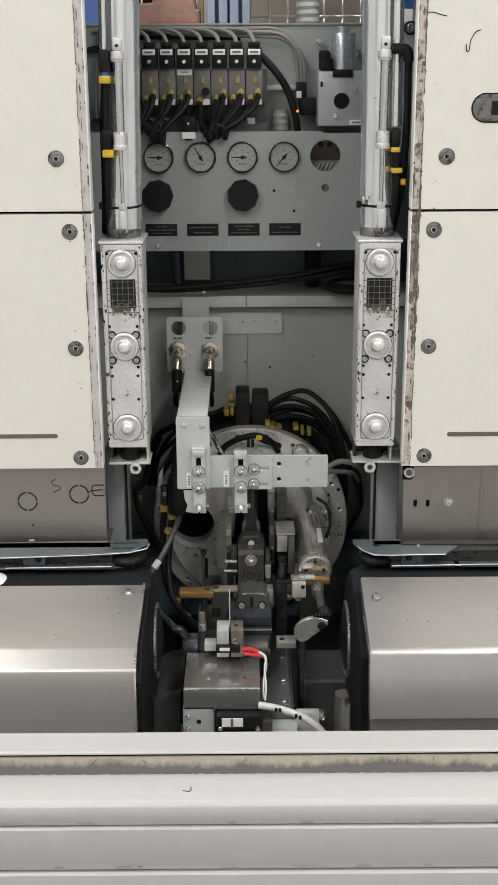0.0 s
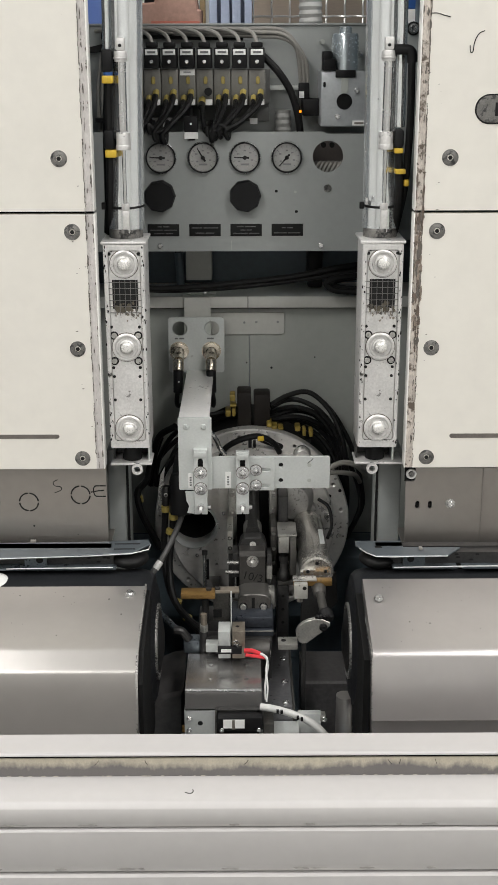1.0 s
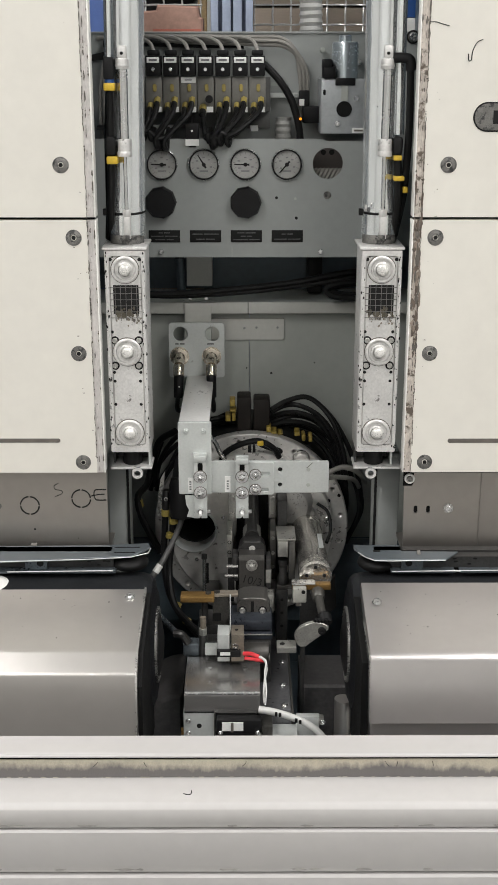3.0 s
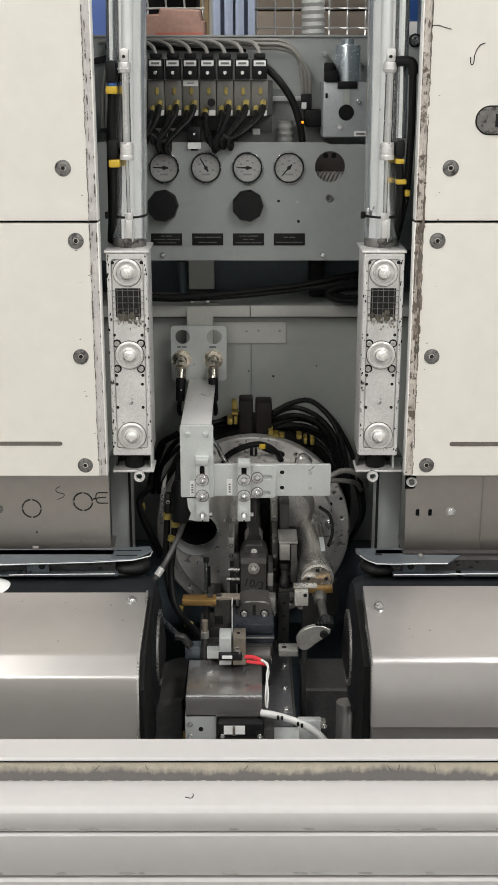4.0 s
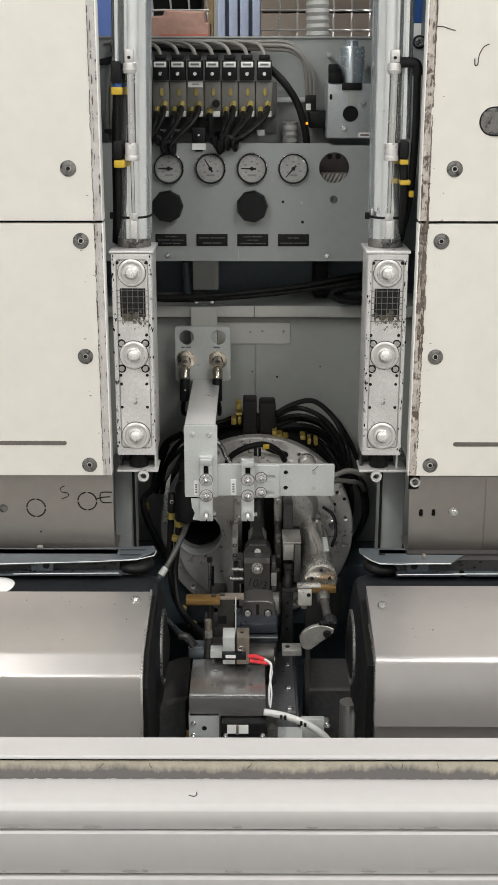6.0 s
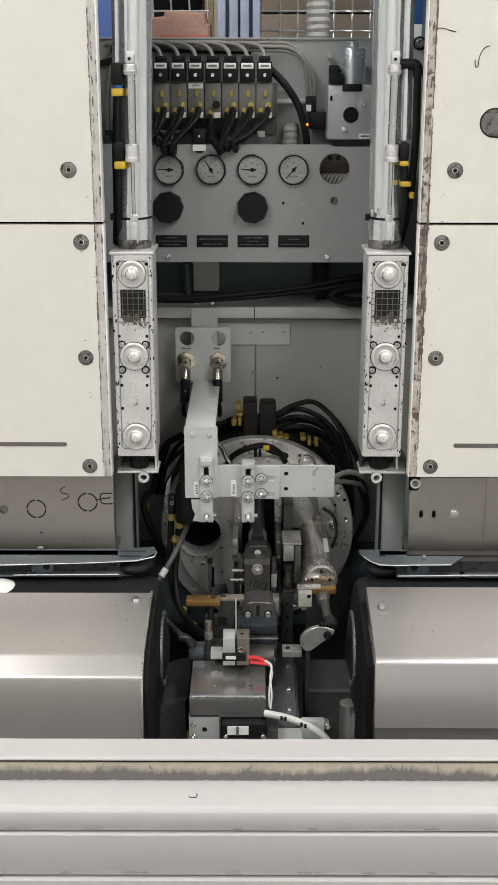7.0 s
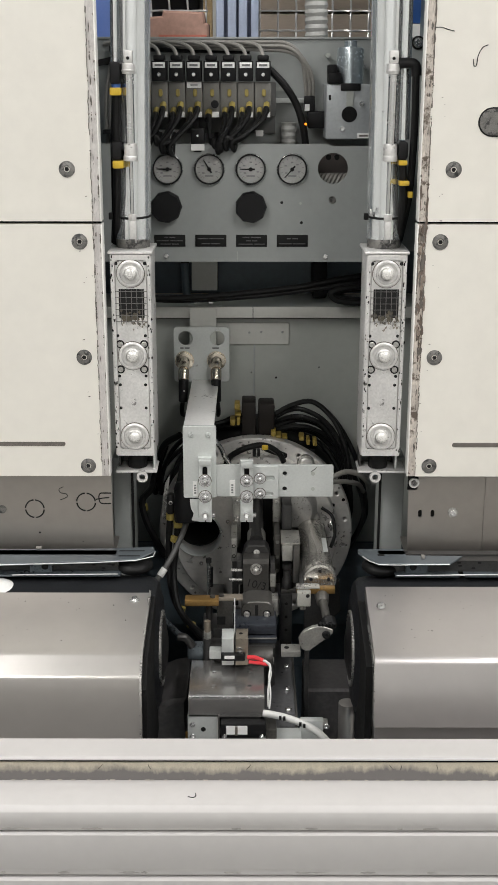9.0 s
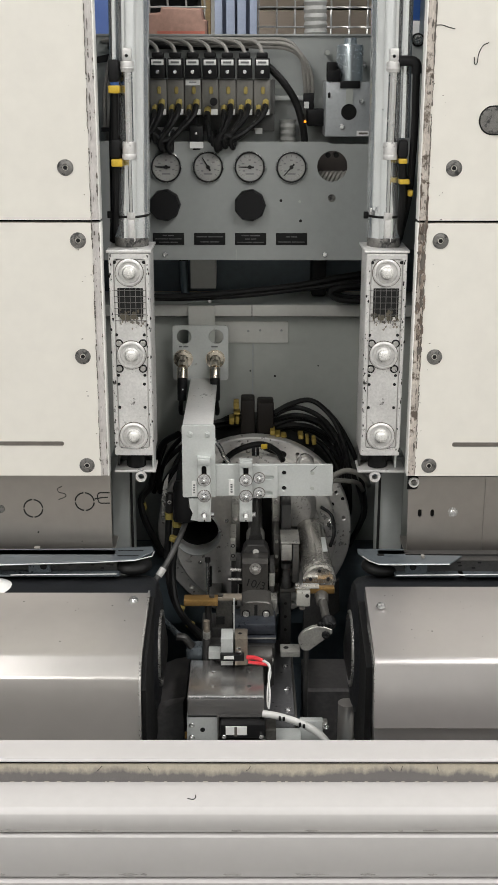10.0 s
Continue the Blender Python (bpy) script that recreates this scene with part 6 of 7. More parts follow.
def left_hoses():
    t = thing("hydraulic_hoses", (-0.14, 1.88, 0.70), "black hoses with yellow rings beside the pipe", "hoses")
    for x0, z0, pts in ((-0.133, 0.905, [(-0.133, 1.88, 0.885), (-0.136, 1.88, 0.84), (-0.137, 1.87, 0.79), (-0.128, 1.85, 0.74), (-0.105, 1.82, 0.71), (-0.075, 1.77, 0.70), (-0.060, 1.73, 0.70)]),
                        (-0.120, 0.895, [(-0.120, 1.87, 0.875), (-0.123, 1.87, 0.83), (-0.128, 1.86, 0.78), (-0.120, 1.83, 0.735), (-0.098, 1.80, 0.715), (-0.070, 1.75, 0.715)])):
        part("hose", sweep(pts, 0.0055, 10), "rubber", t)
        part("fitting", rod((pts[0][0], pts[0][1], pts[0][2] - 0.002), (pts[0][0] + 0.002, pts[0][1], z0 + 0.012), 0.0072, seg=14, bevel=0.001), "darksteel", t, "dark steel fitting")
        part("bright_dot", lathe((pts[0][0] + 0.001, pts[0][1] - 0.0072, z0 - 0.002), (0, -1, 0), [(0.0035, 0), (0.0035, 0.001), (0.002, 0.0012), (0.002, 0)], 12), "steel", t)
        part("yellow_ring", rod((pts[0][0], pts[0][1], pts[0][2] - 0.014), (pts[0][0], pts[0][1], pts[0][2] - 0.003), 0.0078, seg=14), "dullyellow", t, "dull yellow ring")
    for x, y, z in ((-0.1265, 1.862, 0.842), (-0.116, 1.84, 0.722), (-0.098, 1.81, 0.708)):
        part("yellow_ring", rod((x, y, z - 0.004), (x + 0.002, y, z + 0.004), 0.0072, seg=12), "dullyellow", t)
    part("white_strip", plate([(-0.142, 0.93), (-0.134, 0.945), (-0.139, 0.90), (-0.143, 0.86), (-0.147, 0.86), (-0.147, 0.90)], 1.896, 1.899), "steel", t)
    g = thing("grey_branch_pipe", (-0.13, 1.80, 0.79), "slanting grey plastic branch pipe", "pipe")
    part("pipe", sweep([(-0.152, 1.78, 0.800), (-0.130, 1.80, 0.830), (-0.112, 1.83, 0.860), (-0.105, 1.86, 0.872)], 0.0048, 12), "branch", g)
    part("sleeve", rod((-0.146, 1.785, 0.808), (-0.138, 1.792, 0.818), 0.0058, seg=14), "palehose", g)
    c = thing("side_cables", (-0.2, 2.05, 0.80), "black cables sagging beside the machine post", "cables")
    for k, dx in enumerate((0.0,)):
        part("cable", sweep([(-0.150 + dx, 2.03, 0.955), (-0.168 + dx, 2.02, 0.905), (-0.175 + dx, 2.01, 0.880), (-0.189 + dx, 1.98, 0.868), (-0.183 + dx, 1.97, 0.835), (-0.165 + dx, 1.96, 0.80), (-0.15 + dx, 1.96, 0.77)], 0.0062, 10), "rubber", c)
    part("yellow_ring", rod((-0.186, 1.978, 0.850), (-0.188, 1.979, 0.862), 0.0072), "dullyellow", c)
    part("cable", sweep([(-0.120, 1.98, 0.99), (-0.150, 2.0, 0.965), (-0.162, 2.02, 0.92), (-0.160, 2.03, 0.87)], 0.0058, 10), "rubber", c)


left_hoses()


# ---- clamp and slide in the middle ----
def clamp_unit():
    t = thing("clamp_unit", (0.012, 1.85, 0.70), "oily dark steel clamp with a pencilled number on its block", "clamp")
    # black sheet over the disc paints the deep shade behind the clamp
    part("dark_well", plate([(-0.016, 0.905), (0.045, 0.905), (0.045, 0.70), (-0.016, 0.70)], 1.950, 1.9600), "void", t, "black sheet standing in for the shaded opening behind the clamp")
    for x0, x1 in ((-0.0285, -0.0140), (0.0415, 0.0550)):
        r = part("side_rail", box(x0, x1, 1.915, 1.962, 0.74, 0.908, 0.001), "railsteel", t, "ground steel side rail")
        for z in (0.889, 0.858):
            screw(r, (x0 + x1) / 2 + 0.0005, 1.9148, z, 0.0048, "socket", "steel")
    part("left_gib", box(-0.0305, -0.0205, 1.85, 1.915, 0.806, 0.848, 0.001), "railsteel", t)
    for z in (0.838, 0.820):
        part("gib_ring", lathe((-0.0255, 1.8498, z - 0.004), (0, -1, 0), [(0.0034, 0), (0.0034, 0.0006), (0.0022, 0.0006), (0.0022, 0)], 12), "ink", t)
    part("left_leg", box(-0.0285, -0.018, 1.86, 1.915, 0.72, 0.806, 0.001), "darksteel", t)
    part("push_rod", rod((0.012, 1.96, 0.880), (0.0125, 1.845, 0.846), 0.012, seg=20), "darksteel", t)
    part("rod_eye", lathe((0.0125, 1.858, 0.845), (0, -0.95, -0.3), [(0.0155, -0.012), (0.0155, 0.006), (0.0125, 0.011), (0.008, 0.0115), (0.0075, 0.004), (0, 0.004)], 28), "railsteel", t, "worn rod eye")
    b = plate([(-0.0115, 0.8225), (-0.0075, 0.8385), (-0.001, 0.8465), (0.0265, 0.8465), (0.033, 0.8385), (0.0365, 0.8225)], 1.822, 1.850, bevel=0.0015)
    part("fork", b, "darksteel", t)
    part("fork_pin", lathe((0.0125, 1.8218, 0.8345), (0, -0.9, 0.2), [(0.0055, 0), (0.005, 0.002), (0.0035, 0.0022), (0, 0.0015)], 16), "steel", t)
    blk = extrude_yz([(1.79, 0.7675), (1.79, 0.8270), (1.797, 0.8335), (1.825, 0.8335), (1.825, 0.7675)], -0.0095, 0.0325)
    block = part("block", blk, "blocksteel", t, "dark steel block with pencilled writing")
    part("bolt_washer", lathe((0.0118, 1.7898, 0.8185), (0, -1, 0), [(0.0098, 0), (0.0098, 0.0015), (0.0062, 0.0017)], 24), "steel", t)
    screw(t, 0.0118, 1.788, 0.8185, 0.0062, "hex", "steel")
    part("left_lug", box(-0.0205, -0.0105, 1.80, 1.835, 0.786, 0.828, 0.0008), "darksteel", t)
    part("left_stub", rod((-0.030, 1.80, 0.812), (-0.011, 1.80, 0.812), 0.0032), "steel", t)
    part("left_stub", rod((-0.033, 1.80, 0.795), (-0.011, 1.80, 0.795), 0.0028), "steel", t)
    part("right_lug", box(0.0345, 0.0440, 1.792, 1.83, 0.786, 0.808, 0.0008), "railsteel", t, "pale steel lug")
    part("lug_post", box(0.0350, 0.0430, 1.796, 1.83, 0.74, 0.826, 0.0008), "darksteel", t)
    part("right_lug_low", box(0.0370, 0.0475, 1.765, 1.79, 0.745, 0.776, 0.0008), "railsteel", t)
    arch = [(-0.0125, 0.747), (-0.0125, 0.768), (-0.009, 0.776), (-0.001, 0.780), (0.012, 0.781), (0.030, 0.780), (0.0375, 0.776), (0.041, 0.768), (0.041, 0.747)]
    part("head", plate(arch, 1.745, 1.795, bevel=0.0015), "railsteel2", t)
    for x in (-0.0035, 0.0290):
        part("counterbore", lathe((x, 1.7448, 0.760), (0, -1, 0), [(0.0068, 0), (0.0068, 0.0007), (0, 0.0007)], 18), "ink", t)
        screw(t, x, 1.7442, 0.760, 0.0050, "socket", "steel")
    part("head_slot", box(0.0100, 0.0150, 1.7440, 1.7452, 0.757, 0.775), "ink", t)
    part("jaw", box(-0.0235, 0.0445, 1.715, 1.775, 0.7370, 0.7560, 0.004), "jaw", t, "scuffed blue-black jaw")
    part("jaw_lip", box(-0.0180, 0.0445, 1.713, 1.775, 0.7225, 0.7350, 0.0025), "jaw", t)
    part("jaw_edge", box(-0.005, 0.0445, 1.7115, 1.716, 0.7310, 0.7330, 0.0006), "railsteel", t)
    part("under_block", box(-0.012, 0.042, 1.700, 1.80, 0.60, 0.7222, 0.002), "darksteel", t)
    part("under_roller", rod((-0.004, 1.69, 0.712), (0.038, 1.69, 0.712), 0.017, seg=26, bevel=0.001), "blocksteel", t)
    part("slide_column", box(0.0525, 0.0715, 1.80, 1.86, 0.66, 0.7685, 0.001), "darksteel", t)
    for z in (0.752, 0.728, 0.704):
        part("column_hole", lathe((0.0620, 1.7998, z), (0, -1, 0), [(0.0026, 0), (0.0026, 0.0005), (0, 0.0005)], 10), "ink", t)
    part("slide_strip", box(0.0425, 0.0530, 1.85, 1.912, 0.766, 0.854, 0.001), "railsteel2", t)
    for z in (0.842, 0.815, 0.790):
        screw(t, 0.0478, 1.8498, z, 0.0030, "socket", "railsteel")
    part("slide_top", box(0.0543, 0.0715, 1.80, 1.86, 0.8285, 0.8555, 0.001), "railsteel", t, "ground steel slide block")
    part("slide_cap", box(0.0530, 0.0840, 1.803, 1.86, 0.8560, 0.8595, 0.0008), "railsteel", t)
    part("slide_side", box(0.0728, 0.0831, 1.80, 1.86, 0.789, 0.8555, 0.001), "railsteel2", t)
    part("slide_knob", lathe((0.0635, 1.812, 0.775), (0, 0, 1), [(0.0075, 0), (0.0085, 0.003), (0.0085, 0.016), (0.0065, 0.019), (0.0065, 0.034), (0.0085, 0.036), (0.0085, 0.045)], 20), "darksteel", t)
    part("slide_foot", box(0.0535, 0.0800, 1.805, 1.86, 0.7690, 0.7755, 0.0008), "railsteel2", t)
    part("back_web", box(0.056, 0.072, 1.87, 1.97, 0.72, 0.90, 0.001), "darksteel", t)
    # pencilled number
    cu = bpy.data.curves.new("writing", "FONT")
    cu.body, cu.size, cu.extrude = "10/3", 0.0195, 0.0002
    cu.align_x, cu.align_y = "CENTER", "CENTER"
    tmp = new("writing_tmp", cu)
    me = bpy.data.meshes.new_from_object(tmp.evaluated_get(bpy.context.evaluated_depsgraph_get()))
    bpy.data.objects.remove(tmp)
    b = bmesh.new()
    b.from_mesh(me)
    b.transform(pose(0.012, 1.7896, 0.7905, 90, 0, 0) @ Matrix.Rotation(radians(-14), 4, "Z"))
    part("writing", b, "ink", block, "pencilled number 10/3")


M["railsteel"] = mat("ground_steel", (0.36, 0.355, 0.33), 0.36, 0.7, 0.2, 25, 0.05, grime=(0.08, 0.075, 0.06), amount=0.3)
M["railsteel2"] = mat("dull_ground_steel", (0.11, 0.106, 0.098), 0.38, 0.6, 0.25, 25, 0.06, grime=(0.04, 0.04, 0.035), amount=0.35)
M["blocksteel"] = mat("oiled_block", (0.06, 0.057, 0.053), 0.38, 0.5, 0.25, 20, 0.06, grime=(0.05, 0.045, 0.04), amount=0.25)
M["jaw"] = mat("scuffed_jaw", (0.035, 0.04, 0.05), 0.35, 0.3, 0.3, 14, 0.15, grime=(0.25, 0.26, 0.28), amount=0.16, gscale=4)
clamp_unit()


def press_cylinder():
    t = thing("press_cylinder", (0.11, 1.85, 0.74), "steel air cylinder with brass front plate and lever", "cylinder")
    p, q = Vector((0.108, 1.945, 0.824)), Vector((0.1135, 1.742, 0.820))
    d = (q - p).normalized()
    n = (q - p).length
    part("barrel", lathe(p, d, [(0, 0), (0.020, 0), (0.026, 0.006), (0.0266, 0.012), (0.0266, 0.030), (0.0256, 0.032), (0.0256, n - 0.022), (0.0268, n - 0.020), (0.0268, n - 0.004), (0.0262, n - 0.001), (0.0225, n), (0.0215, n - 0.004), (0, n - 0.004)], 44), "barrel", t, "scuffed steel barrel")
    part("end_boss", rod(p - d * 0.045, p, 0.017, 0.019, seg=24), "steel", t)
    for k in range(3):
        a = radians(90 * k)
        part("port", lathe(q + Vector((0.014 * math.cos(a), 0.0035, 0.014 * math.sin(a))), d, [(0.0028, 0), (0.0028, 0.0006), (0, 0.0006)], 10), "ink", t)
    lab = part("label_strip", box(0.122, 0.1295, 1.80, 1.86, 0.8445, 0.8455), "zinc", t, "pale worn label")
    part("front_plate", box(0.0755, 0.1365, 1.722, 1.735, 0.8055, 0.8150, 0.001), "brass", t, "oil-stained brass plate")
    part("top_bar", box(0.0745, 0.112, 1.718, 1.735, 0.8155, 0.8180, 0.0006), "steel", t)
    part("port_block", box(0.0760, 0.0975, 1.708, 1.721, 0.7895, 0.8145, 0.0018), "portwhite", t, "pale port block")
    part("port_hole", lathe((0.0925, 1.7078, 0.8085), (0, -1, 0), [(0.0032, 0), (0.0032, 0.0006), (0, 0.0006)], 12), "ink", t)
    part("port_nut", rod((0.0855, 1.715, 0.7895), (0.0855, 1.715, 0.783), 0.005, seg=6), "railsteel", t)
    part("gland", rod((0.1155, 1.728, 0.802), (0.1165, 1.708, 0.796), 0.0115, 0.0095, seg=22, bevel=0.001), "railsteel2", t)
    part("piston_rod", rod((0.1155, 1.73, 0.803), (0.1205, 1.662, 0.788), 0.0066, seg=20), "railsteel2", t)
    part("clevis", lathe((0.1215, 1.668, 0.7905), (0.15, -0.8, -0.5), [(0.008, 0), (0.0115, 0.004), (0.0115, 0.016), (0.007, 0.020), (0, 0.020)], 20), "black", t, "black clevis")
    for k in range(5):
        a = k * 1.3
        part("clevis_ring", rod((0.108 + 0.005 * k, 1.650, 0.786 - 0.001 * k), (0.110 + 0.005 * k, 1.648, 0.7905), 0.0032, seg=8), "black", t)
    lever = [(0.0765, 0.7645), (0.080, 0.7720), (0.087, 0.7790), (0.096, 0.7835), (0.106, 0.7860), (0.118, 0.7850), (0.1285, 0.7800), (0.1285, 0.7745), (0.1205, 0.7665), (0.108, 0.757), (0.094, 0.7455), (0.087, 0.7445), (0.081, 0.7485), (0.0775, 0.756)]
    part("lever", plate(lever, 1.646, 1.654, bevel=0.0008), "railsteel", t, "fan-shaped steel lever")
    part("pivot", lathe((0.1185, 1.6458, 0.7725), (0, -1, 0), [(0.0065, 0), (0.006, 0.003), (0.003, 0.004), (0, 0.003)], 16), "black", t)
    part("lever_stop", box(0.0500, 0.0800, 1.650, 1.675, 0.7320, 0.7420, 0.001), "railsteel", t)
    part("stop_hole", lathe((0.0585, 1.662, 0.7421), (0, 0, 1), [(0.004, 0), (0.004, 0.0005), (0, 0.0005)], 12), "ink", t)
    part("lever_post", box(0.0885, 0.0960, 1.70, 1.71, 0.45, 0.75, 0.001), "darksteel", t)
    part("back_plate", plate([(0.095, 0.735), (0.1543, 0.7674), (0.1578, 0.7092), (0.1137, 0.665), (0.095, 0.665)], 1.86, 1.868, bevel=0.001), "darksteel", t)
    c = thing("disc_casting", (0.09, 1.96, 0.82), "rounded grey casting with a slanting web on the disc", "casting")
    part("hump", lathe((0.080, 1.9648, 0.865), (0, -1, 0), [(0.040, 0), (0.039, 0.018), (0.030, 0.030), (0.012, 0.035), (0, 0.035)], 36), "castgrey", c)
    part("neck", rod((0.091, 1.97, 0.862), (0.0955, 1.945, 0.832), 0.019, 0.017, seg=24), "castgrey", c)
    b = box(-0.0045, 0.0045, -0.012, 0.012, -0.034, 0.034, 0.002)
    b.transform(Matrix.Translation((0.1005, 1.958, 0.872)) @ Matrix.Rotation(radians(-38), 4, "Y"))
    part("web", b, "castgrey", c)
    part("bore", lathe((0.065, 1.957, 0.838), (0, -1, 0), [(0.008, 0), (0.008, 0.0006), (0, 0.0006)], 18), "ink", c)
    part("cable", sweep([(0.128, 1.96, 0.862), (0.146, 1.95, 0.850), (0.150, 1.93, 0.825), (0.142, 1.91, 0.808)], 0.003, 8), "rubber", c)


M["barrel"] = mat("scuffed_barrel", (0.56, 0.54, 0.50), 0.22, 0.85, 0.15, 14, 0.03, grime=(0.12, 0.11, 0.1), amount=0.25, gscale=2.5)
M["portwhite"] = mat("pale_port", (0.40, 0.395, 0.36), 0.45, 0.3, 0.1, 30, grime=(0.06, 0.055, 0.045), amount=0.3, gscale=14)
M["castgrey"] = mat("grey_casting", (0.38, 0.37, 0.355), 0.36, 0.4, 0.15, 18, 0.06, grime=(0.07, 0.065, 0.06), amount=0.25, gscale=3)
press_cylinder()


# ---- front end: brass bar, feeler, cover box, base ----
def front_unit():
    b = thing("brass_stop_bar", (-0.065, 1.74, 0.70), "oily orange-brown brass bar on steel pins", "bar")
    part("bar", box(-0.1020, -0.0480, 1.722, 1.745, 0.7835, 0.7935, 0.0012), "brass", b)
    part("bar_tail", box(-0.0480, -0.010, 1.728, 1.745, 0.7905, 0.7955, 0.0008), "brownsteel", b)
    for x, z in ((-0.058, 0.804), (-0.044, 0.805)):
        part("stud", rod((x, 1.735, 0.790), (x, 1.735, z - 0.007), 0.0045, seg=12), "blocksteel", b)
    part("pin", rod((-0.0640, 1.742, 0.69), (-0.0640, 1.742, 0.79), 0.0055, seg=14), "darksteel", b)
    part("nipple", rod((-0.0655, 1.702, 0.750), (-0.0655, 1.702, 0.768), 0.005, seg=14), "brownsteel", b)
    part("hex_nut", rod((-0.0655, 1.702, 0.738), (-0.0655, 1.702, 0.750), 0.0068, seg=6, bevel=0.0008), "railsteel", b)
    part("hose_tail", rod((-0.0655, 1.702, 0.69), (-0.0655, 1.702, 0.738), 0.0068, seg=14), "darksteel", b)
    part("plate", box(-0.0515, -0.0255, 1.745, 1.75, 0.735, 0.788, 0.0008), "railsteel2", b)
    part("square_port", box(-0.0515, -0.038, 1.742, 1.745, 0.742, 0.755), "ink", b)
    part("support", box(-0.075, -0.02, 1.742, 1.80, 0.60, 0.735, 0.001), "darksteel", b)
    f = thing("feeler_block", (-0.022, 1.67, 0.70), "pale steel feeler blocks with a thin upright blade", "block")
    part("pale_block", box(-0.0420, -0.0232, 1.655, 1.69, 0.715, 0.7610, 0.001), "zinc", f)
    part("brown_block", box(-0.0205, -0.0010, 1.655, 1.69, 0.715, 0.7610, 0.001), "brownsteel", f)
    part("brown_hole", lathe((-0.0125, 1.672, 0.7611), (0, 0, 1), [(0.003, 0), (0.003, 0.0004), (0, 0.0004)], 10), "ink", f)
    part("blade", box(-0.0230, -0.0212, 1.68, 1.692, 0.725, 0.812, 0.0003), "zinc", f)
    part("spring", sweep([(-0.014 + 0.004 * math.cos(i * 1.3), 1.651 + 0.004 * math.sin(i * 1.3), 0.732 + 0.0012 * i) for i in range(14)], 0.0011, 6, steps=3), "chrome", f)
    part("foot", box(-0.060, 0.0, 1.695, 1.72, 0.60, 0.730, 0.001), "darksteel", f)
    part("tag_block", box(-0.0430, -0.006, 1.6450, 1.6545, 0.7275, 0.7380, 0.001), "black", f)
    part("tag", box(-0.0375, -0.0220, 1.6438, 1.6452, 0.7315, 0.7365), "white", f)
    part("side_clamp", box(-0.062, -0.043, 1.675, 1.694, 0.715, 0.728, 0.001), "zinc", f)
    w = thing("red_lead", (0.01, 1.65, 0.70), "red and white sensor lead with a red sleeve", "lead")
    part("sleeve", sweep([(-0.002, 1.648, 0.7325), (0.010, 1.645, 0.7335), (0.022, 1.642, 0.730)], 0.0034, 8), "red", w, "red sleeve")
    part("sleeve", sweep([(0.000, 1.640, 0.729), (0.014, 1.638, 0.728), (0.032, 1.640, 0.724)], 0.0028, 8), "red", w, "red sleeve")
    part("wire", sweep([(0.020, 1.642, 0.731), (0.030, 1.636, 0.728), (0.034, 1.630, 0.718), (0.031, 1.615, 0.706), (0.029, 1.600, 0.690), (0.030, 1.59, 0.680)], 0.0018, 8), "palehose", w, "white wire")
    part("wire", sweep([(0.024, 1.642, 0.731), (0.033, 1.634, 0.726), (0.031, 1.620, 0.714), (0.033, 1.600, 0.695), (0.031, 1.588, 0.678)], 0.0014, 8), "palehose", w)
    c = thing("sensor_cover", (-0.034, 1.63, 0.665), "folded stainless cover box with rounded edges", "cover")
    sec = [(1.6925, 0.7035), (1.586, 0.7035), (1.5835, 0.7031), (1.5812, 0.7018), (1.5797, 0.6995), (1.579, 0.6965), (1.579, 0.6695), (1.5815, 0.6695), (1.5815, 0.695), (1.586, 0.7005), (1.6925, 0.7005)]
    part("hood", extrude_yz(sec, -0.0905, 0.0235), "hood", c)
    # bright strip laid along the fold imitates its highlight
    part("bright_edge", sweep([(-0.0895, 1.5818, 0.7012), (-0.03, 1.5818, 0.7012), (0.0225, 1.5818, 0.7012)], 0.0026, 10, steps=2), "chrome", c, "bright strip standing in for the highlight on the fold")
    for x in (-0.0905, 0.0210):
        part("cheek", box(x, x + 0.0025, 1.583, 1.690, 0.672, 0.7003), "hood", c)
    for x, y in ((-0.0535, 1.655), (0.001, 1.655), (-0.0535, 1.610), (0.001, 1.610)):
        part("dimple", lathe((x, y, 0.7034), (0, 0, 1), [(0.0035, 0), (0.0032, 0.0012), (0, 0.0016)], 14), "chrome" if x < -0.05 else "screwgrey", c)
    part("core", box(-0.084, 0.017, 1.60, 1.69, 0.62, 0.700), "darksteel", c)
    s = thing("sensor_carrier", (-0.03, 1.58, 0.60), "grey carrier with a black sensor bar and pale tag", "sensor")
    part("plate", plate([(-0.092, 0.672), (-0.045, 0.672), (-0.045, 0.60), (-0.092, 0.60)], 1.579, 1.592), "zinc", s)
    part("edge_plate", box(-0.046, -0.044, 1.572, 1.59, 0.60, 0.672), "railsteel2", s)
    for x, z in ((-0.0845, 0.657), (-0.0845, 0.637)):
        screw(s, x, 1.5788, z, 0.004)
    part("dark_hole", lathe((-0.0685, 1.5788, 0.648), (0, -1, 0), [(0.0038, 0), (0.0038, 0.0005), (0, 0.0005)], 14), "ink", s)
    bar = part("sensor_bar", box(-0.0420, 0.0255, 1.560, 1.578, 0.6450, 0.6680, 0.003), "black", s, "black sensor bar")
    part("tag", box(-0.0335, -0.0020, 1.5588, 1.5602, 0.6510, 0.6650), "white", bar, "white tag")
    part("print_line", box(-0.0205, -0.0165, 1.5582, 1.5589, 0.6490, 0.6650), "slotdark", bar)
    for x in (-0.036, 0.0195):
        screw(bar, x, 1.5598, 0.6485, 0.0036)
    part("end_block", box(0.026, 0.042, 1.565, 1.60, 0.600, 0.655, 0.001), "railsteel2", s)
    part("right_plate", box(0.079, 0.114, 1.60, 1.612, 0.600, 0.650, 0.001), "zinc", s)
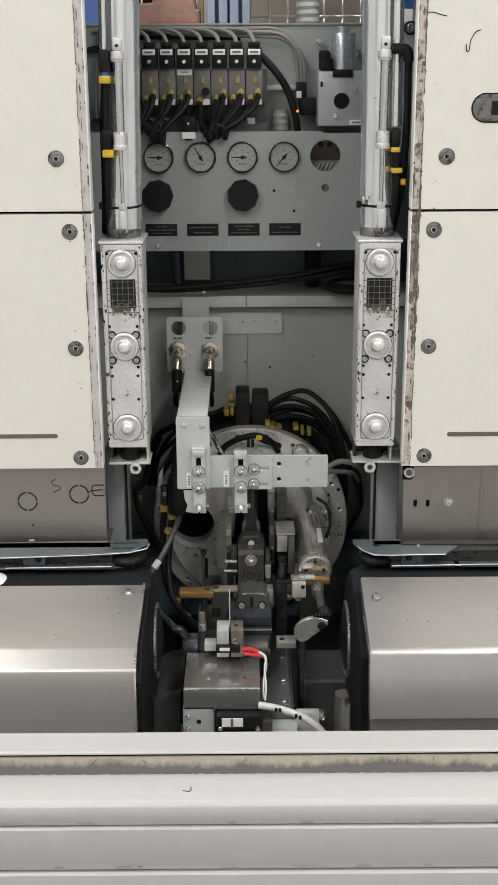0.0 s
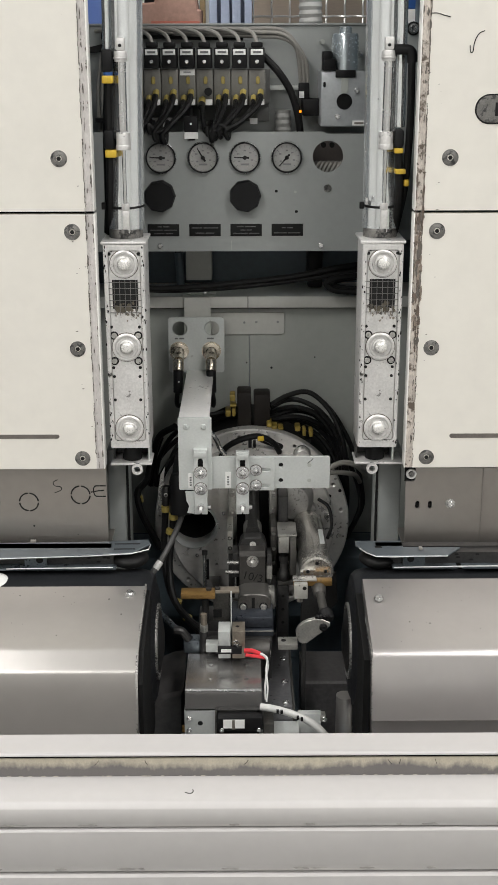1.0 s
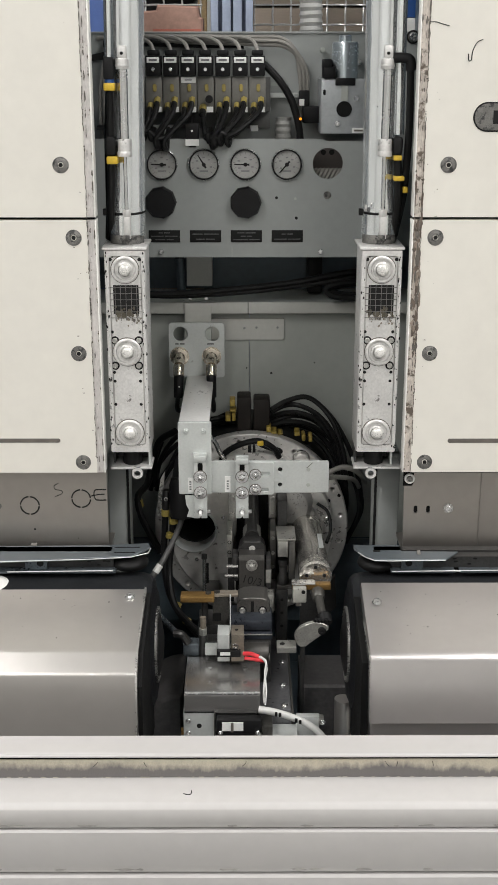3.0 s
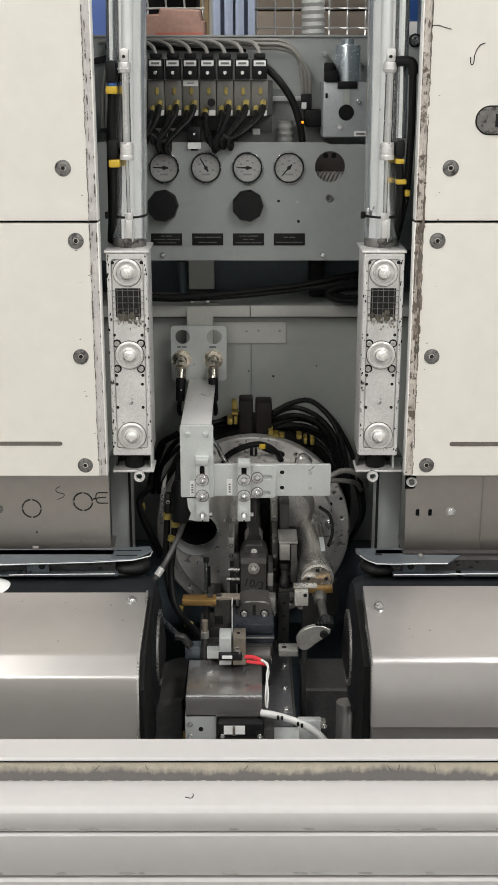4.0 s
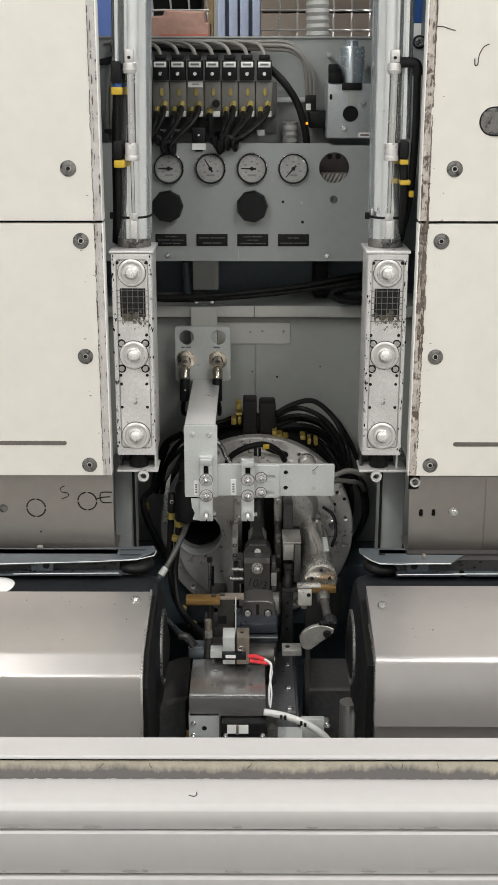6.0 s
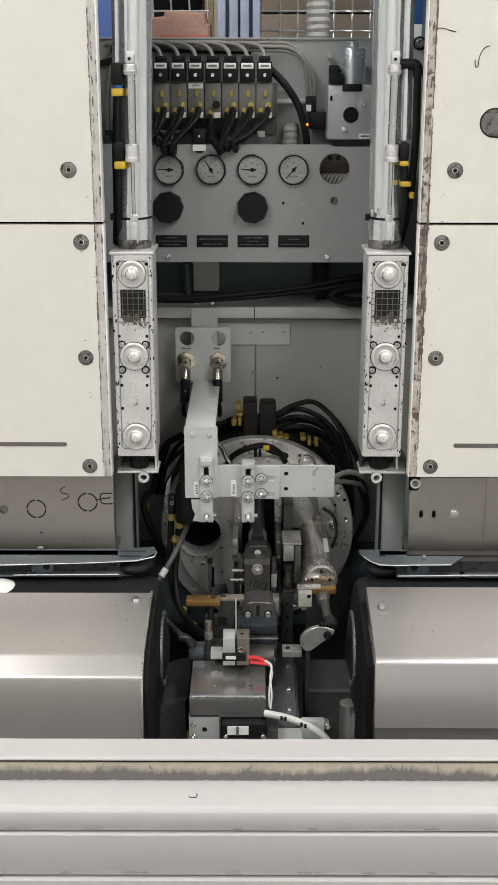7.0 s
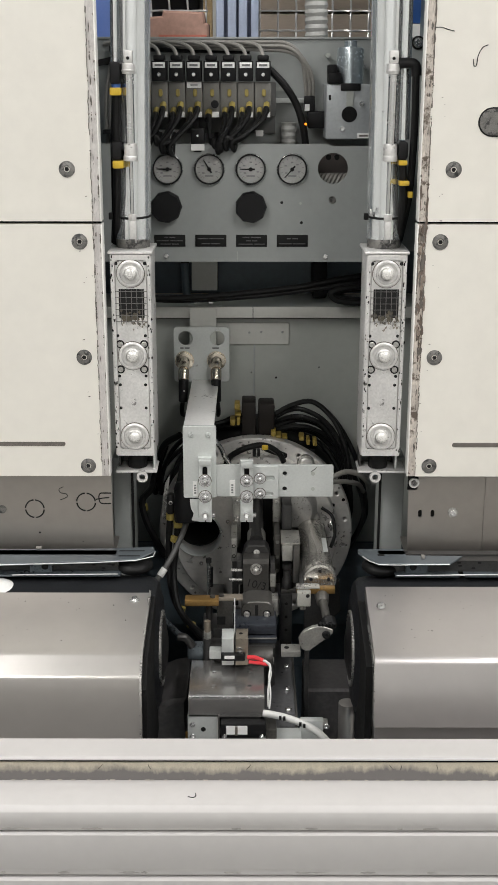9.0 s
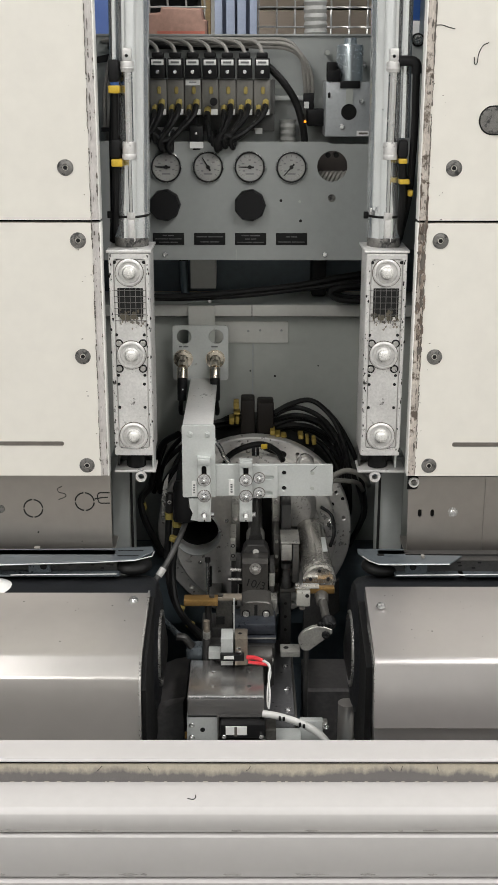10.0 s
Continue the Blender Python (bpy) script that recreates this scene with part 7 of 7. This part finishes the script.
    screw(s, 0.119, 1.60, 0.642, 0.0045)
    part("right_screw_arm", box(0.112, 0.121, 1.60, 1.612, 0.636, 0.648, 0.001), "railsteel", s)
    for x in (-0.096, -0.090):
        part("side_nut", rod((x, 1.59, 0.632), (x + 0.004, 1.59, 0.632), 0.006, seg=6), "brass", s)
    part("low_block", box(0.02, 0.08, 1.56, 1.61, 0.600, 0.6325, 0.001), "zinc", s)
    part("low_block", box(-0.1, 0.115, 1.563, 1.64, 0.55, 0.600, 0.001), "darksteel", s)
    base = thing("slide_base", (0.04, 1.68, 0.45), "long dark steel base with a row of bright screws", "base")
    part("beam", box(0.024, 0.0715, 1.613, 1.86, 0.45, 0.655, 0.002), "basesteel", base)
    part("lower_beam", box(-0.085, 0.022, 1.645, 1.86, 0.45, 0.60, 0.002), "darksteel", base)
    part("edge", box(0.0715, 0.0755, 1.613, 1.84, 0.52, 0.650, 0.001), "railsteel2", base)
    for y in (1.760, 1.685, 1.622):
        screw(base, 0.0615, y, 0.6548, 0.0052, "socket", "chrome", axis=(0, 0, 1))
    part("side_peg", rod((0.030, 1.70, 0.700), (0.040, 1.70, 0.700), 0.006, seg=12), "steel", base)
    part("peg_post", box(0.030, 0.038, 1.695, 1.705, 0.655, 0.70), "darksteel", base)
    h = thing("printed_hose", (0.08, 1.59, 0.60), "pale grey hose with black print marks", "hose")
    path = [(0.022, 1.578, 0.676), (0.045, 1.572, 0.675), (0.072, 1.570, 0.667), (0.095, 1.568, 0.656), (0.114, 1.566, 0.640), (0.126, 1.564, 0.618), (0.130, 1.563, 0.595)]
    part("hose", sweep(path, 0.0056, 12), "palehose2", h)
    for x, z in ((0.047, 0.6780), (0.053, 0.6770), (0.077, 0.6675), (0.083, 0.6650), (0.116, 0.640)):
        part("print_line", box(x - 0.0018, x + 0.0018, 1.562, 1.5655, z - 0.0045, z + 0.001), "ink", h)
    for side in (-1, 1):
        g = thing("chute_sheet", (0.13 * side, 1.72, 0.45), "bent grey sheet-metal chute", "chute", "chutes")
        if side < 0:
            out = [(-0.158, 0.45), (-0.158, 0.590), (-0.150, 0.618), (-0.138, 0.642), (-0.120, 0.650), (-0.098, 0.654), (-0.096, 0.645), (-0.096, 0.45)]
            part("sheet", plate(out, 1.66, 1.80, bevel=0.006), "cloth", g)
        else:
            part("sheet", plate([(0.092, 0.45), (0.092, 0.628), (0.175, 0.628), (0.175, 0.45)], 1.735, 1.84, bevel=0.004), "cloth", g)
            part("bright_pipe", rod((0.158, 1.69, 0.45), (0.158, 1.69, 0.63), 0.014, seg=24), "stainless", g)
    v = thing("blue_grey_valve", (-0.085, 1.72, 0.70), "blue-grey hose union with a bent pipe", "valve")
    part("union", box(-0.098, -0.072, 1.70, 1.725, 0.700, 0.722, 0.003), "bluesteel", v)
    part("pipe", sweep([(-0.085, 1.712, 0.718), (-0.098, 1.71, 0.732), (-0.112, 1.715, 0.738), (-0.122, 1.74, 0.735), (-0.15, 1.78, 0.742), (-0.18, 1.80, 0.755)], 0.0048, 10), "bluesteel", v)
    part("elbow", sweep([(-0.090, 1.705, 0.722), (-0.100, 1.702, 0.738), (-0.113, 1.702, 0.740)], 0.0065, 10), "darksteel", v)
    part("stem", box(-0.09, -0.08, 1.705, 1.72, 0.60, 0.700), "darksteel", v)


M["brownsteel"] = mat("brownish_steel", (0.27, 0.235, 0.19), 0.42, 0.6, 0.2, 25, 0.06, grime=(0.07, 0.06, 0.05), amount=0.25)
M["hood"] = mat("dull_stainless", (0.41, 0.40, 0.39), 0.24, 0.84, 0.03, 4, 0.0, gloss_vary=0.03)
M["basesteel"] = mat("base_steel", (0.14, 0.14, 0.145), 0.36, 0.5, 0.2, 14, 0.05, grime=(0.04, 0.04, 0.04), amount=0.25, gscale=3)
M["palehose2"] = mat("pale_plastic_hose", (0.55, 0.55, 0.53), 0.4, vary=0.06)
front_unit()


def motions():
    """Nothing in the place moves; the camera alone drifts."""


motions()
